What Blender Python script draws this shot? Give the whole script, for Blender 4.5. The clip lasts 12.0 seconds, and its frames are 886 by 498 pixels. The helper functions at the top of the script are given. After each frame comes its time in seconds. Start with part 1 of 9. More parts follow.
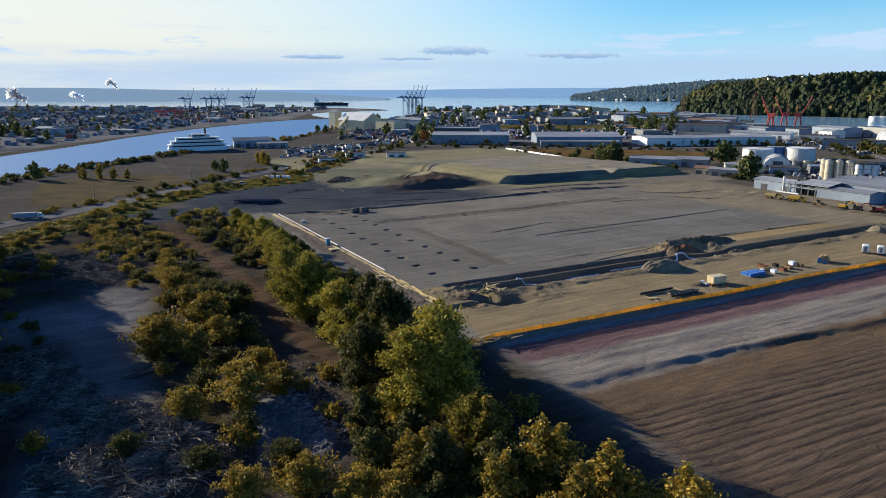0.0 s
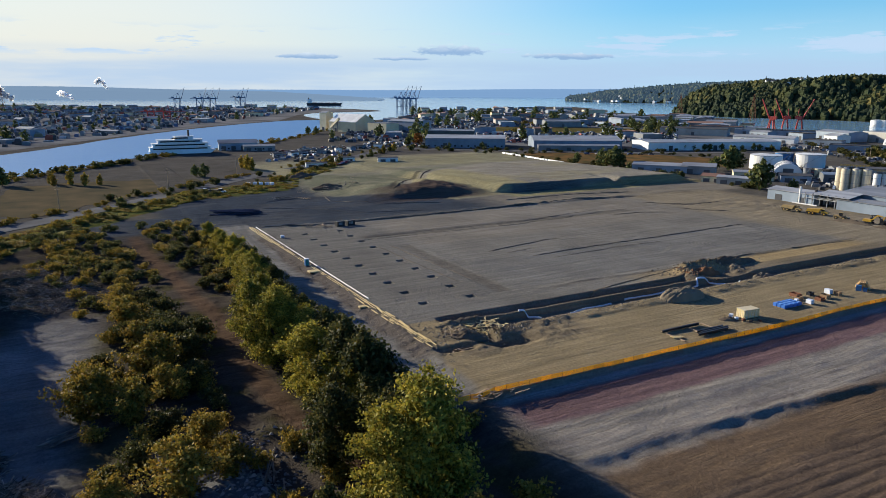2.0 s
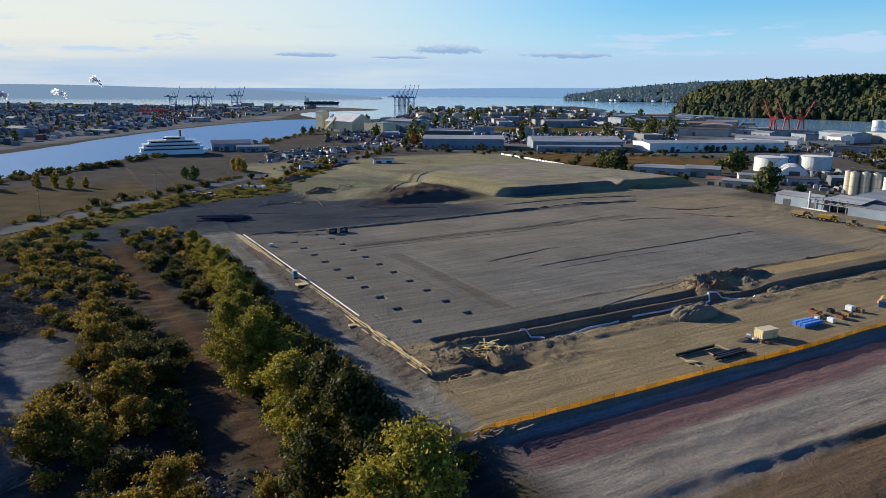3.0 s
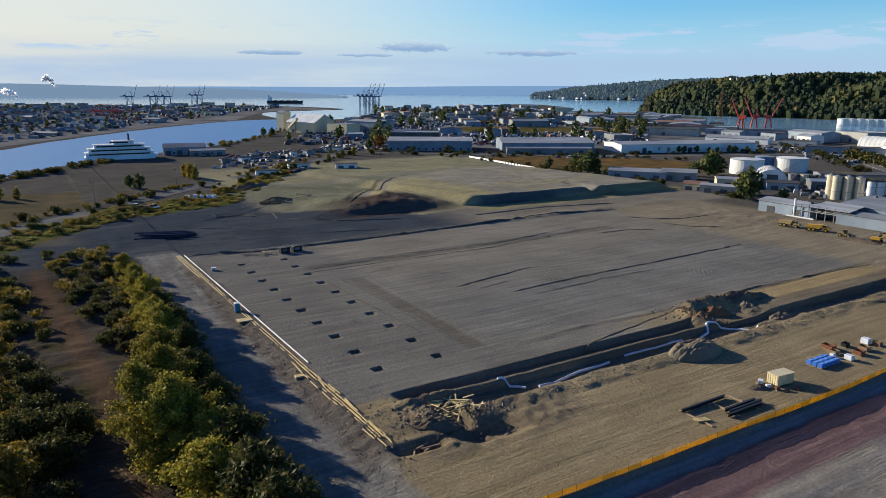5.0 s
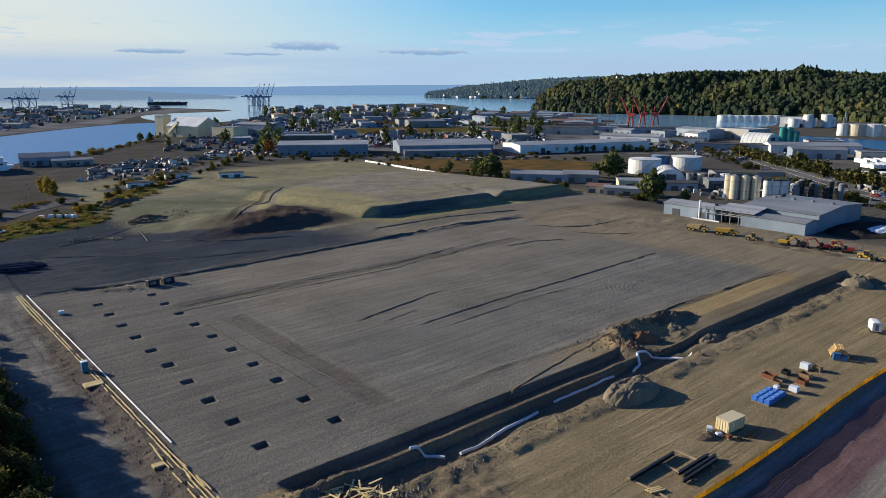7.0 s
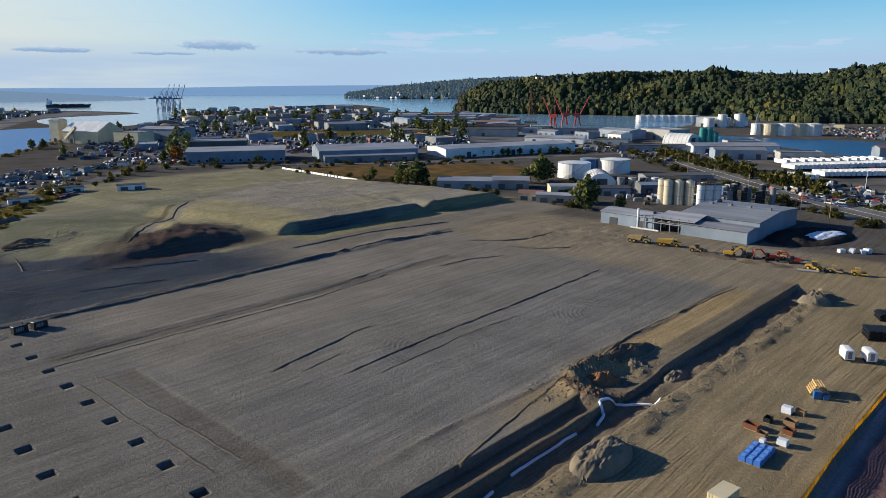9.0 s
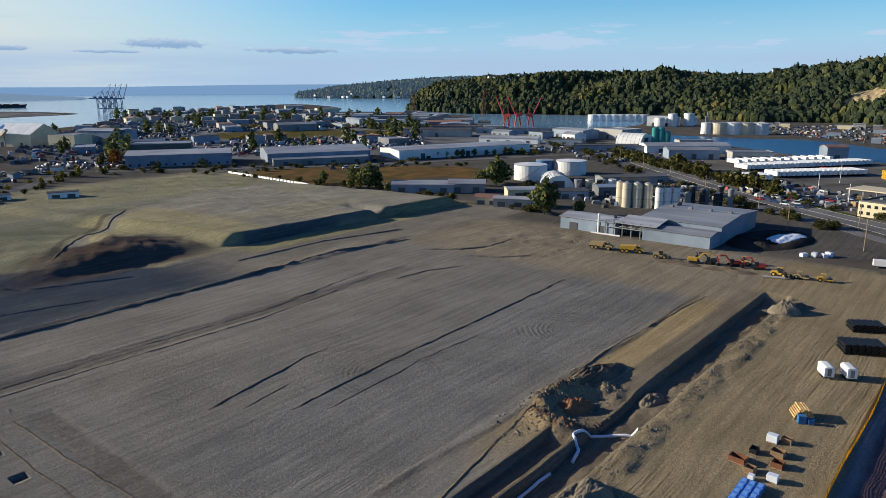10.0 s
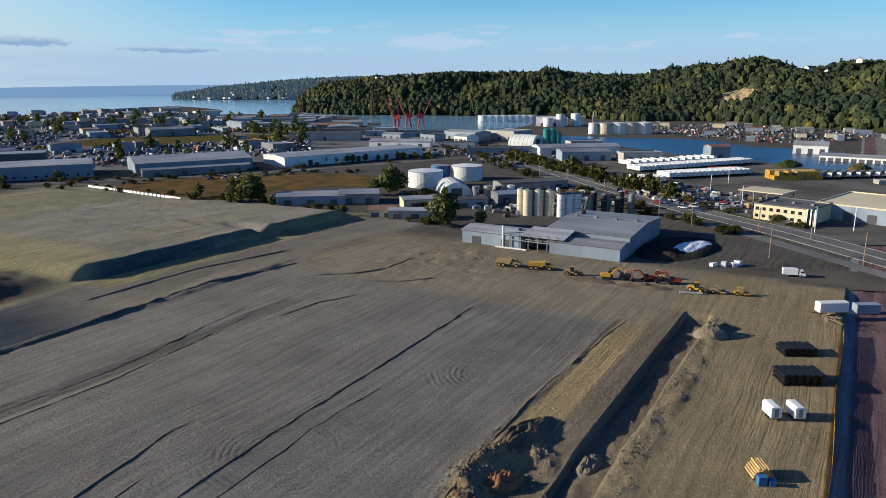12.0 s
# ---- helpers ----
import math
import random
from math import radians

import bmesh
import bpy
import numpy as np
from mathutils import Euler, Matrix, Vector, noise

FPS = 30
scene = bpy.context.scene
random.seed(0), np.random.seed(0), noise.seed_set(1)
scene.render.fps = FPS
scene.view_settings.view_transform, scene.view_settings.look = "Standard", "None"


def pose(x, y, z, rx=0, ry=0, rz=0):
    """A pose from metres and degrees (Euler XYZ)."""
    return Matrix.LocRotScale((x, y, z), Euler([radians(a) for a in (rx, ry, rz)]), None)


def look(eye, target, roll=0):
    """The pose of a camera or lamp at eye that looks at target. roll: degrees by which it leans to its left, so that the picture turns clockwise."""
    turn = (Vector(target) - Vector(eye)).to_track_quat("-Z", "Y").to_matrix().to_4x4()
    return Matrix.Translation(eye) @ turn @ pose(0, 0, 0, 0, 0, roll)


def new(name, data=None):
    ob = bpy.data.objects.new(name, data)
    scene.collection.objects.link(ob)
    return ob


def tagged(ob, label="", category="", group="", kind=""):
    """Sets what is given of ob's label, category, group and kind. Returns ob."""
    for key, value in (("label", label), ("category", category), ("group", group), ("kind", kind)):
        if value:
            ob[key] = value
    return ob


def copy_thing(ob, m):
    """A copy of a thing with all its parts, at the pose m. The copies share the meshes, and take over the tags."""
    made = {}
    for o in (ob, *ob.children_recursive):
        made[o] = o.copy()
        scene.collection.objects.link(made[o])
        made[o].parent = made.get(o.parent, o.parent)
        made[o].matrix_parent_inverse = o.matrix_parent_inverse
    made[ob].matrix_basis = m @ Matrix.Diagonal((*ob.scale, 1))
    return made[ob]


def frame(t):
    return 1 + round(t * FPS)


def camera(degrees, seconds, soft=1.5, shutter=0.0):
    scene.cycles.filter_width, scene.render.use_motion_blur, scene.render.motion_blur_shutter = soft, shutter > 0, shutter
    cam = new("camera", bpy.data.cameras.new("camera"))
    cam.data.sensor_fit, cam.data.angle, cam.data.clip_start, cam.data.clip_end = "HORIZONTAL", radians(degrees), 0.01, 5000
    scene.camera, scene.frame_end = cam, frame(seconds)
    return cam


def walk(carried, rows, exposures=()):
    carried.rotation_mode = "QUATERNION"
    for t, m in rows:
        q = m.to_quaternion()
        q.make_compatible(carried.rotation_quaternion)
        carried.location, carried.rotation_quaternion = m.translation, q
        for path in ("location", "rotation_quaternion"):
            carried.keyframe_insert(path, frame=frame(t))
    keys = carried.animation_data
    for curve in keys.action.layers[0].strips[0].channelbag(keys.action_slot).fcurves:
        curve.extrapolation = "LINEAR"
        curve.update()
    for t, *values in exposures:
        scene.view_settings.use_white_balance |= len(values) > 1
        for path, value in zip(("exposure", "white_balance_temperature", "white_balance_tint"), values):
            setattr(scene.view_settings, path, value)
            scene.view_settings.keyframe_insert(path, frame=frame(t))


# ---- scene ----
cam = camera(65.1, 12.0, soft=0.6)
PATH = [
    (0, (1.375, 5.49, 49.901), (1.278, 7.436, 49.451), -0.1),
    (0.5, (1.156, 11.463, 49.939), (1.063, 13.41, 49.491), -0.0),
    (1, (0.995, 17.501, 50.208), (0.906, 19.448, 49.759), 0.1),
    (1.5, (0.744, 23.656, 50.481), (0.661, 25.604, 50.033), 0.1),
    (2, (0.682, 29.711, 50.808), (0.602, 31.658, 50.359), 0.2),
    (2.5, (0.646, 35.623, 51.228), (0.568, 37.57, 50.776), 0.3),
    (3, (0.627, 41.565, 51.725), (0.553, 43.512, 51.272), 0.3),
    (5, (0.83, 65.58, 53.323), (0.847, 67.527, 52.865), 0.2),
    (5.5, (1.012, 71.646, 53.566), (1.097, 73.591, 53.107), 0.1),
    (6, (1.319, 77.694, 53.956), (1.488, 79.633, 53.497), 0.0),
    (6.5, (1.743, 83.783, 54.235), (1.981, 85.715, 53.775), -0.1),
    (7, (2.11, 89.619, 54.64), (2.413, 91.542, 54.179), -0.1),
    (9, (5.47, 113.498, 55.781), (5.985, 115.375, 55.32), -0.2),
    (9.5, (6.927, 119.66, 56.075), (7.505, 121.518, 55.613), -0.2),
    (10, (8.504, 125.706, 56.604), (9.144, 127.543, 56.14), -0.2),
    (10.5, (10.398, 131.727, 57.078), (11.117, 133.535, 56.614), -0.3),
    (11, (12.635, 137.691, 57.48), (13.451, 139.456, 57.013), -0.4),
    (11.5, (14.763, 143.703, 57.764), (15.653, 145.432, 57.294), -0.4),
    (12, (17.382, 149.453, 57.833), (18.301, 151.167, 57.368), -0.3),
]
walk(cam, [(t, look(eye, target, roll)) for t, eye, target, roll in PATH], [(0.0, 0.81), (3.0, 0.70), (6.0, 0.60), (12.0, 0.58)])

# ---------------------------------------------------------------- light
SUN_FROM = Vector((-0.86, 0.51, 0.0)).normalized()
SUN_HEIGHT = 18.0

world = bpy.data.worlds.new("sky")
scene.world = world
world.use_nodes = True


def build_sky():
    nt = world.node_tree
    nt.nodes.clear()
    N, K = nt.nodes.new, nt.links.new
    out, bg = N("ShaderNodeOutputWorld"), N("ShaderNodeBackground")
    sky = N("ShaderNodeTexSky")
    sky.sky_type, sky.sun_disc = "NISHITA", False
    sky.sun_elevation = radians(SUN_HEIGHT)
    sky.sun_rotation = math.atan2(SUN_FROM.x, SUN_FROM.y)
    sky.altitude, sky.air_density, sky.dust_density, sky.ozone_density = 50, 1.0, 0.8, 3.0
    # stratus low over the water and a few loose cumulus streaks above it
    tc, sep = N("ShaderNodeTexCoord"), N("ShaderNodeSeparateXYZ")
    K(tc.outputs["Generated"], sep.inputs[0])

    def cloud(sx, sz, detail, lo, hi, band):
        mp = N("ShaderNodeMapping")
        mp.inputs["Scale"].default_value = (sx, sx, sz)
        K(tc.outputs["Generated"], mp.inputs["Vector"])
        nz = N("ShaderNodeTexNoise")
        nz.inputs["Scale"].default_value, nz.inputs["Detail"].default_value = 1.0, detail
        nz.inputs["Roughness"].default_value = 0.62
        K(mp.outputs[0], nz.inputs["Vector"])
        cr = N("ShaderNodeMapRange")
        cr.interpolation_type = "SMOOTHSTEP"
        cr.inputs["From Min"].default_value, cr.inputs["From Max"].default_value = lo, hi
        K(nz.outputs["Fac"], cr.inputs["Value"])
        ramp = N("ShaderNodeValToRGB")
        ramp.color_ramp.interpolation = "EASE"
        els = ramp.color_ramp.elements
        els[0].position, els[0].color = band[0][0], (band[0][1],) * 3 + (1,)
        els[1].position, els[1].color = band[-1][0], (band[-1][1],) * 3 + (1,)
        for p, v in band[1:-1]:
            els.new(p).color = (v,) * 3 + (1,)
        K(sep.outputs["Z"], ramp.inputs["Fac"])
        mul = N("ShaderNodeMath")
        mul.operation = "MULTIPLY"
        K(cr.outputs[0], mul.inputs[0])
        K(ramp.outputs["Color"], mul.inputs[1])
        return mul.outputs[0]

    def ramp_z(stops):
        ramp = N("ShaderNodeValToRGB")
        els = ramp.color_ramp.elements
        els[0].position, els[0].color = stops[0][0], (*stops[0][1], 1)
        els[1].position, els[1].color = stops[-1][0], (*stops[-1][1], 1)
        for p, c in stops[1:-1]:
            els.new(p).color = (*c, 1)
        K(sep.outputs["Z"], ramp.inputs["Fac"])
        return ramp.outputs["Color"]

    def blend(fac, a, b, mode="MIX"):
        m = N("ShaderNodeMix")
        m.data_type, m.blend_type = "RGBA", mode
        for sock, v in ((m.inputs[0], fac), (m.inputs[6], a), (m.inputs[7], b)):
            if hasattr(v, "is_linked"):
                K(v, sock)
            else:
                sock.default_value = v
        return m.outputs[2]

    stratus = cloud(1.4, 14.0, 5, 0.34, 0.62, ((0.0, 0.9), (0.028, 0.85), (0.045, 0.35), (0.06, 0.0)))
    puff = cloud(7.0, 52.0, 7, 0.53, 0.60, ((0.036, 0.0), (0.05, 1.0), (0.066, 0.9), (0.085, 0.0)))
    # brighter towards the low sun
    dot = N("ShaderNodeVectorMath")
    dot.operation = "DOT_PRODUCT"
    dot.inputs[1].default_value = (SUN_FROM.x * 0.95, SUN_FROM.y * 0.95, 0.31)
    K(tc.outputs["Generated"], dot.inputs[0])
    near = N("ShaderNodeMapRange")
    near.interpolation_type = "SMOOTHSTEP"
    near.inputs["From Min"].default_value, near.inputs["From Max"].default_value = 0.26, 0.88
    near.inputs["To Max"].default_value = 0.92
    K(dot.outputs["Value"], near.inputs["Value"])
    # deep blue overhead, pale towards the horizon
    tinted = blend(1.0, sky.outputs[0], ramp_z(((0.0, (0.52, 0.96, 1.0)), (0.22, (0.46, 0.92, 1.0)), (0.42, (0.33, 0.50, 0.74)), (1.0, (0.25, 0.39, 0.58)))), "MULTIPLY")
    tinted = blend(1.0, tinted, (0.86, 1.48, 2.02, 1), "MULTIPLY")
    pale = ramp_z(((0.0, (0.95, 0.95, 0.95)), (0.05, (0.80, 0.80, 0.80)), (0.10, (0.34, 0.34, 0.34)), (0.2, (0.0, 0.0, 0.0))))
    c = blend(pale, tinted, (5.0, 7.5, 9.8, 1))
    glow = blend(1.0, near.outputs[0], ramp_z(((0.0, (1, 1, 1)), (0.22, (0.9, 0.9, 0.9)), (0.5, (0.12, 0.12, 0.12)), (0.8, (0, 0, 0)))), "MULTIPLY")
    c = blend(glow, c, (9.0, 8.7, 7.7, 1))
    c = blend(stratus, c, (4.6, 6.3, 8.6, 1))
    c = blend(puff, c, (5.4, 7.2, 9.4, 1))

    # three flat-bottomed cumulus over the bay: bearing, height, half width, half depth
    def calc(op, a, b=0.0):
        n = N("ShaderNodeMath")
        n.operation = op
        for i, v in enumerate((a, b)):
            if hasattr(v, "is_linked"):
                K(v, n.inputs[i])
            else:
                n.inputs[i].default_value = v
        return n.outputs[0]

    bearing = calc("ARCTAN2", sep.outputs["X"], sep.outputs["Y"])
    nz = N("ShaderNodeTexNoise")
    nz.inputs["Scale"].default_value, nz.inputs["Detail"].default_value, nz.inputs["Roughness"].default_value = 46.0, 7, 0.62
    mp = N("ShaderNodeMapping")
    mp.inputs["Scale"].default_value = (1.0, 1.0, 2.4)
    K(tc.outputs["Generated"], mp.inputs["Vector"])
    K(mp.outputs[0], nz.inputs["Vector"])
    for az, h0, w, d in ((-0.035, 0.051, 0.060, 0.0105), (0.130, 0.0435, 0.080, 0.0060), (-0.225, 0.0430, 0.050, 0.0050), (-0.10, 0.0405, 0.045, 0.0035)):
        dx = calc("DIVIDE", calc("SUBTRACT", bearing, az), w)
        dz = calc("DIVIDE", calc("SUBTRACT", sep.outputs["Z"], h0), d)
        low = calc("MULTIPLY", calc("MINIMUM", dz, 0.0), 1.4)
        dist = calc("ADD", calc("MULTIPLY", dx, dx), calc("ADD", calc("POWER", calc("MAXIMUM", dz, 0.0), 2.0), calc("MULTIPLY", low, low)))
        body = calc("SUBTRACT", calc("ADD", -0.75, calc("MULTIPLY", nz.outputs["Fac"], 3.2)), dist)
        fac = N("ShaderNodeMapRange")
        fac.interpolation_type = "SMOOTHSTEP"
        fac.inputs["From Min"].default_value, fac.inputs["From Max"].default_value, fac.inputs["To Max"].default_value = 0.0, 0.55, 0.92
        K(body, fac.inputs["Value"])
        lit = N("ShaderNodeMapRange")
        lit.inputs["From Min"].default_value, lit.inputs["From Max"].default_value = -0.1, 1.2
        K(calc("ADD", dz, calc("MULTIPLY", calc("SUBTRACT", nz.outputs["Fac"], 0.5), 1.6)), lit.inputs["Value"])
        c = blend(fac.outputs[0], c, blend(lit.outputs[0], (3.0, 4.7, 7.3, 1), (7.4, 8.6, 9.7, 1)))
    K(c, bg.inputs["Color"])
    bg.inputs["Strength"].default_value = 0.059
    K(bg.outputs[0], out.inputs["Surface"])


build_sky()
sun_data = bpy.data.lights.new("sun", "SUN")
sun_data.energy, sun_data.angle, sun_data.color = 4.8, radians(0.6), (0.975, 0.89, 0.725)
sun_dir = Vector((SUN_FROM.x, SUN_FROM.y, math.tan(radians(SUN_HEIGHT))))
new("sun", sun_data).matrix_world = look(sun_dir * 100, (0, 0, 0))

# ---------------------------------------------------------------- materials
def shader(name):
    m = bpy.data.materials.new(name)
    m.use_nodes = True
    nt = m.node_tree
    return m, nt, nt.nodes["Principled BSDF"]


def surface(name, colour, second=None, scale=1.0, rough=0.8, metal=0.0, bump=0.2, grain=8.0, stretch=(1, 1, 1), spec=0.3, island=0.0, per_object=0.0):
    """A worn surface: two colours mixed by large stains and fine grain, with relief."""
    m, nt, b = shader(name)
    N, K = nt.nodes.new, nt.links.new
    second = second or tuple(c * 0.72 for c in colour)
    tc, mp = N("ShaderNodeTexCoord"), N("ShaderNodeMapping")
    mp.inputs["Scale"].default_value = stretch
    K(tc.outputs["Object"], mp.inputs["Vector"])
    big, fine = N("ShaderNodeTexNoise"), N("ShaderNodeTexNoise")
    big.inputs["Scale"].default_value, big.inputs["Detail"].default_value = 0.35 * scale, 6
    fine.inputs["Scale"].default_value, fine.inputs["Detail"].default_value = grain * scale, 4
    K(mp.outputs[0], big.inputs["Vector"])
    K(mp.outputs[0], fine.inputs["Vector"])
    rng = N("ShaderNodeMapRange")
    rng.inputs["From Min"].default_value, rng.inputs["From Max"].default_value = 0.32, 0.68
    K(big.outputs["Fac"], rng.inputs["Value"])
    add = N("ShaderNodeMath")
    add.operation = "MULTIPLY_ADD"
    add.use_clamp = True
    add.inputs[1].default_value = 0.35
    K(fine.outputs["Fac"], add.inputs[0])
    sub = N("ShaderNodeMath")
    sub.operation = "SUBTRACT"
    sub.inputs[1].default_value = 0.17
    K(rng.outputs[0], sub.inputs[0])
    K(sub.outputs[0], add.inputs[2])
    mix = N("ShaderNodeMix")
    mix.data_type = "RGBA"
    mix.inputs[6].default_value, mix.inputs[7].default_value = (*second, 1), (*colour, 1)
    K(add.outputs[0], mix.inputs[0])
    last = mix.outputs[2]
    if island or per_object:
        src = N("ShaderNodeNewGeometry").outputs["Random Per Island"] if island else N("ShaderNodeObjectInfo").outputs["Random"]
        hsv, vr = N("ShaderNodeHueSaturation"), N("ShaderNodeMapRange")
        amount = island or per_object
        vr.inputs["To Min"].default_value, vr.inputs["To Max"].default_value = 1 - amount, 1 + amount
        K(src, vr.inputs["Value"])
        K(vr.outputs[0], hsv.inputs["Value"])
        K(last, hsv.inputs["Color"])
        last = hsv.outputs[0]
    K(last, b.inputs["Base Color"])
    b.inputs["Roughness"].default_value, b.inputs["Metallic"].default_value = rough, metal
    b.inputs["Specular IOR Level"].default_value = 0.0 if rough >= 0.9 else spec
    if bump:
        bm_node = N("ShaderNodeBump")
        bm_node.inputs["Strength"].default_value, bm_node.inputs["Distance"].default_value = bump, 0.1
        K(fine.outputs["Fac"], bm_node.inputs["Height"])
        K(bm_node.outputs[0], b.inputs["Normal"])
    return m


def ground_material():
    """Bare soil: the zone's own colour, broken up by patches, clods, scraper streaks and wheel tracks."""
    m, nt, b = shader("site_soil")
    N, K = nt.nodes.new, nt.links.new
    tc = N("ShaderNodeTexCoord")
    att = N("ShaderNodeAttribute")
    att.attribute_name = "soil"
    mp = N("ShaderNodeMapping")
    mp.inputs["Scale"].default_value = (0.035, 0.75, 1)
    warp, wide = N("ShaderNodeVectorMath"), N("ShaderNodeVectorMath")
    warp_noise = N("ShaderNodeTexNoise")
    warp_noise.inputs["Scale"].default_value, warp_noise.inputs["Detail"].default_value = 0.018, 2
    K(tc.outputs["Object"], warp_noise.inputs["Vector"])
    wide.operation, warp.operation = "MULTIPLY", "ADD"
    wide.inputs[1].default_value = (0, 5, 0)
    K(warp_noise.outputs["Color"], wide.inputs[0])
    K(wide.outputs[0], warp.inputs[0])
    K(tc.outputs["Object"], warp.inputs[1])
    K(warp.outputs[0], mp.inputs["Vector"])

    def noise_tex(scale, detail, vec=None, rough=0.6):
        n = N("ShaderNodeTexNoise")
        n.inputs["Scale"].default_value, n.inputs["Detail"].default_value, n.inputs["Roughness"].default_value = scale, detail, rough
        K(vec or tc.outputs["Object"], n.inputs["Vector"])
        return n.outputs["Fac"]

    def ranged(v, a, c, lo, hi):
        r = N("ShaderNodeMapRange")
        for key, val in (("From Min", a), ("From Max", c), ("To Min", lo), ("To Max", hi)):
            r.inputs[key].default_value = val
        K(v, r.inputs["Value"])
        return r.outputs[0]

    def math2(op, a, c):
        n = N("ShaderNodeMath")
        n.operation = op
        for i, v in enumerate((a, c)):
            if isinstance(v, (int, float)):
                n.inputs[i].default_value = v
            else:
                K(v, n.inputs[i])
        return n.outputs[0]

    patches = noise_tex(0.045, 6)
    clods = noise_tex(1.7, 10, rough=0.78)
    streak = noise_tex(1.0, 6, mp.outputs[0], 0.55)
    # turning circles of machines
    vor = N("ShaderNodeTexVoronoi")
    vor.inputs["Scale"].default_value = 0.022
    K(tc.outputs["Object"], vor.inputs["Vector"])
    rings = math2("SINE", math2("MULTIPLY", vor.outputs["Distance"], 240.0), 0.0)
    chosen = N("ShaderNodeSeparateColor")
    K(vor.outputs["Color"], chosen.inputs[0])
    where = math2("MULTIPLY", ranged(vor.outputs["Distance"], 0.10, 0.14, 0.0, 1.0), ranged(vor.outputs["Distance"], 0.26, 0.34, 1.0, 0.0))
    where = math2("MULTIPLY", where, math2("GREATER_THAN", chosen.outputs[0], 0.66))
    where = math2("MULTIPLY", where, ranged(noise_tex(0.08, 3), 0.45, 0.6, 0.0, 1.0))
    tracks = math2("MULTIPLY", ranged(rings, -1, 1, 0, 1), where)
    value = math2("MULTIPLY", ranged(patches, 0.3, 0.7, 0.80, 1.17), ranged(clods, 0.3, 0.7, 0.66, 1.30))
    value = math2("MULTIPLY", value, ranged(streak, 0.3, 0.7, 0.80, 1.18))
    mp2 = N("ShaderNodeMapping")
    mp2.inputs["Scale"].default_value = (0.05, 2.6, 1)
    mp2.inputs["Rotation"].default_value = (0, 0, 0.06)
    K(warp.outputs[0], mp2.inputs["Vector"])
    worn = ranged(noise_tex(0.022, 4), 0.45, 0.62, 0.0, 1.0)
    ruts = math2("MULTIPLY", ranged(noise_tex(1.0, 5, mp2.outputs[0], 0.6), 0.52, 0.36, 0.0, 1.0), worn)
    value = math2("MULTIPLY", value, ranged(ruts, 0.0, 1.0, 1.05, 0.70))
    value = math2("MULTIPLY", value, ranged(tracks, 0, 1, 1.03, 0.72))
    hsv = N("ShaderNodeHueSaturation")
    K(value, hsv.inputs["Value"])
    K(att.outputs["Color"], hsv.inputs["Color"])
    K(hsv.outputs[0], b.inputs["Base Color"])
    b.inputs["Roughness"].default_value, b.inputs["Specular IOR Level"].default_value = 1.0, 0.0
    height = math2("ADD", math2("MULTIPLY", clods, 0.38), math2("MULTIPLY", math2("SUBTRACT", math2("MULTIPLY", streak, 0.6), math2("MULTIPLY", ruts, 0.4)), 0.25))
    height = math2("ADD", height, math2("MULTIPLY", tracks, 0.12))
    height = math2("ADD", height, math2("MULTIPLY", noise_tex(0.45, 6, rough=0.65), 0.32))
    bump = N("ShaderNodeBump")
    bump.inputs["Strength"].default_value, bump.inputs["Distance"].default_value = 1.0, 0.7
    K(height, bump.inputs["Height"])
    K(bump.outputs[0], b.inputs["Normal"])
    return m


def leaves(name, dark, light, autumn, share=0.25, patch=0.0):
    """Foliage: every leaf cluster has its own green, some have turned; light shines through."""
    m, nt, b = shader(name)
    N, K = nt.nodes.new, nt.links.new
    geo, ramp = N("ShaderNodeNewGeometry"), N("ShaderNodeValToRGB")
    els = ramp.color_ramp.elements
    els[0].position, els[0].color = 0.0, (*dark, 1)
    els[1].position, els[1].color = 1.0, (*autumn, 1)
    els.new(max(0.1, 1.0 - share - 0.2)).color = (*light, 1)
    info, vr, hsv = N("ShaderNodeObjectInfo"), N("ShaderNodeMapRange"), N("ShaderNodeHueSaturation")
    vr.inputs["To Min"].default_value, vr.inputs["To Max"].default_value = 0.75, 1.25
    K(info.outputs["Random"], vr.inputs["Value"])
    K(vr.outputs[0], hsv.inputs["Value"])
    if patch:
        tc, nz, pr, pm = N("ShaderNodeTexCoord"), N("ShaderNodeTexNoise"), N("ShaderNodeMapRange"), N("ShaderNodeMath")
        nz.inputs["Scale"].default_value, nz.inputs["Detail"].default_value = patch, 5
        K(tc.outputs["Object"], nz.inputs["Vector"])
        pr.inputs["From Min"].default_value, pr.inputs["From Max"].default_value = 0.3, 0.7
        pr.inputs["To Min"].default_value, pr.inputs["To Max"].default_value = -0.45, 0.45
        K(nz.outputs["Fac"], pr.inputs["Value"])
        pm.operation, pm.use_clamp = "ADD", True
        K(geo.outputs["Random Per Island"], pm.inputs[0])
        K(pr.outputs[0], pm.inputs[1])
        K(pm.outputs[0], ramp.inputs["Fac"])
    else:
        K(geo.outputs["Random Per Island"], ramp.inputs["Fac"])
    K(ramp.outputs[0], hsv.inputs["Color"])
    K(hsv.outputs[0], b.inputs["Base Color"])
    b.inputs["Roughness"].default_value, b.inputs["Specular IOR Level"].default_value = 0.65, 0.15
    tr, mix = N("ShaderNodeBsdfTranslucent"), N("ShaderNodeMixShader")
    K(hsv.outputs[0], tr.inputs["Color"])
    mix.inputs[0].default_value = 0.27
    out = nt.nodes["Material Output"]
    K(b.outputs[0], mix.inputs[1])
    K(tr.outputs[0], mix.inputs[2])
    K(mix.outputs[0], out.inputs["Surface"])
    return m


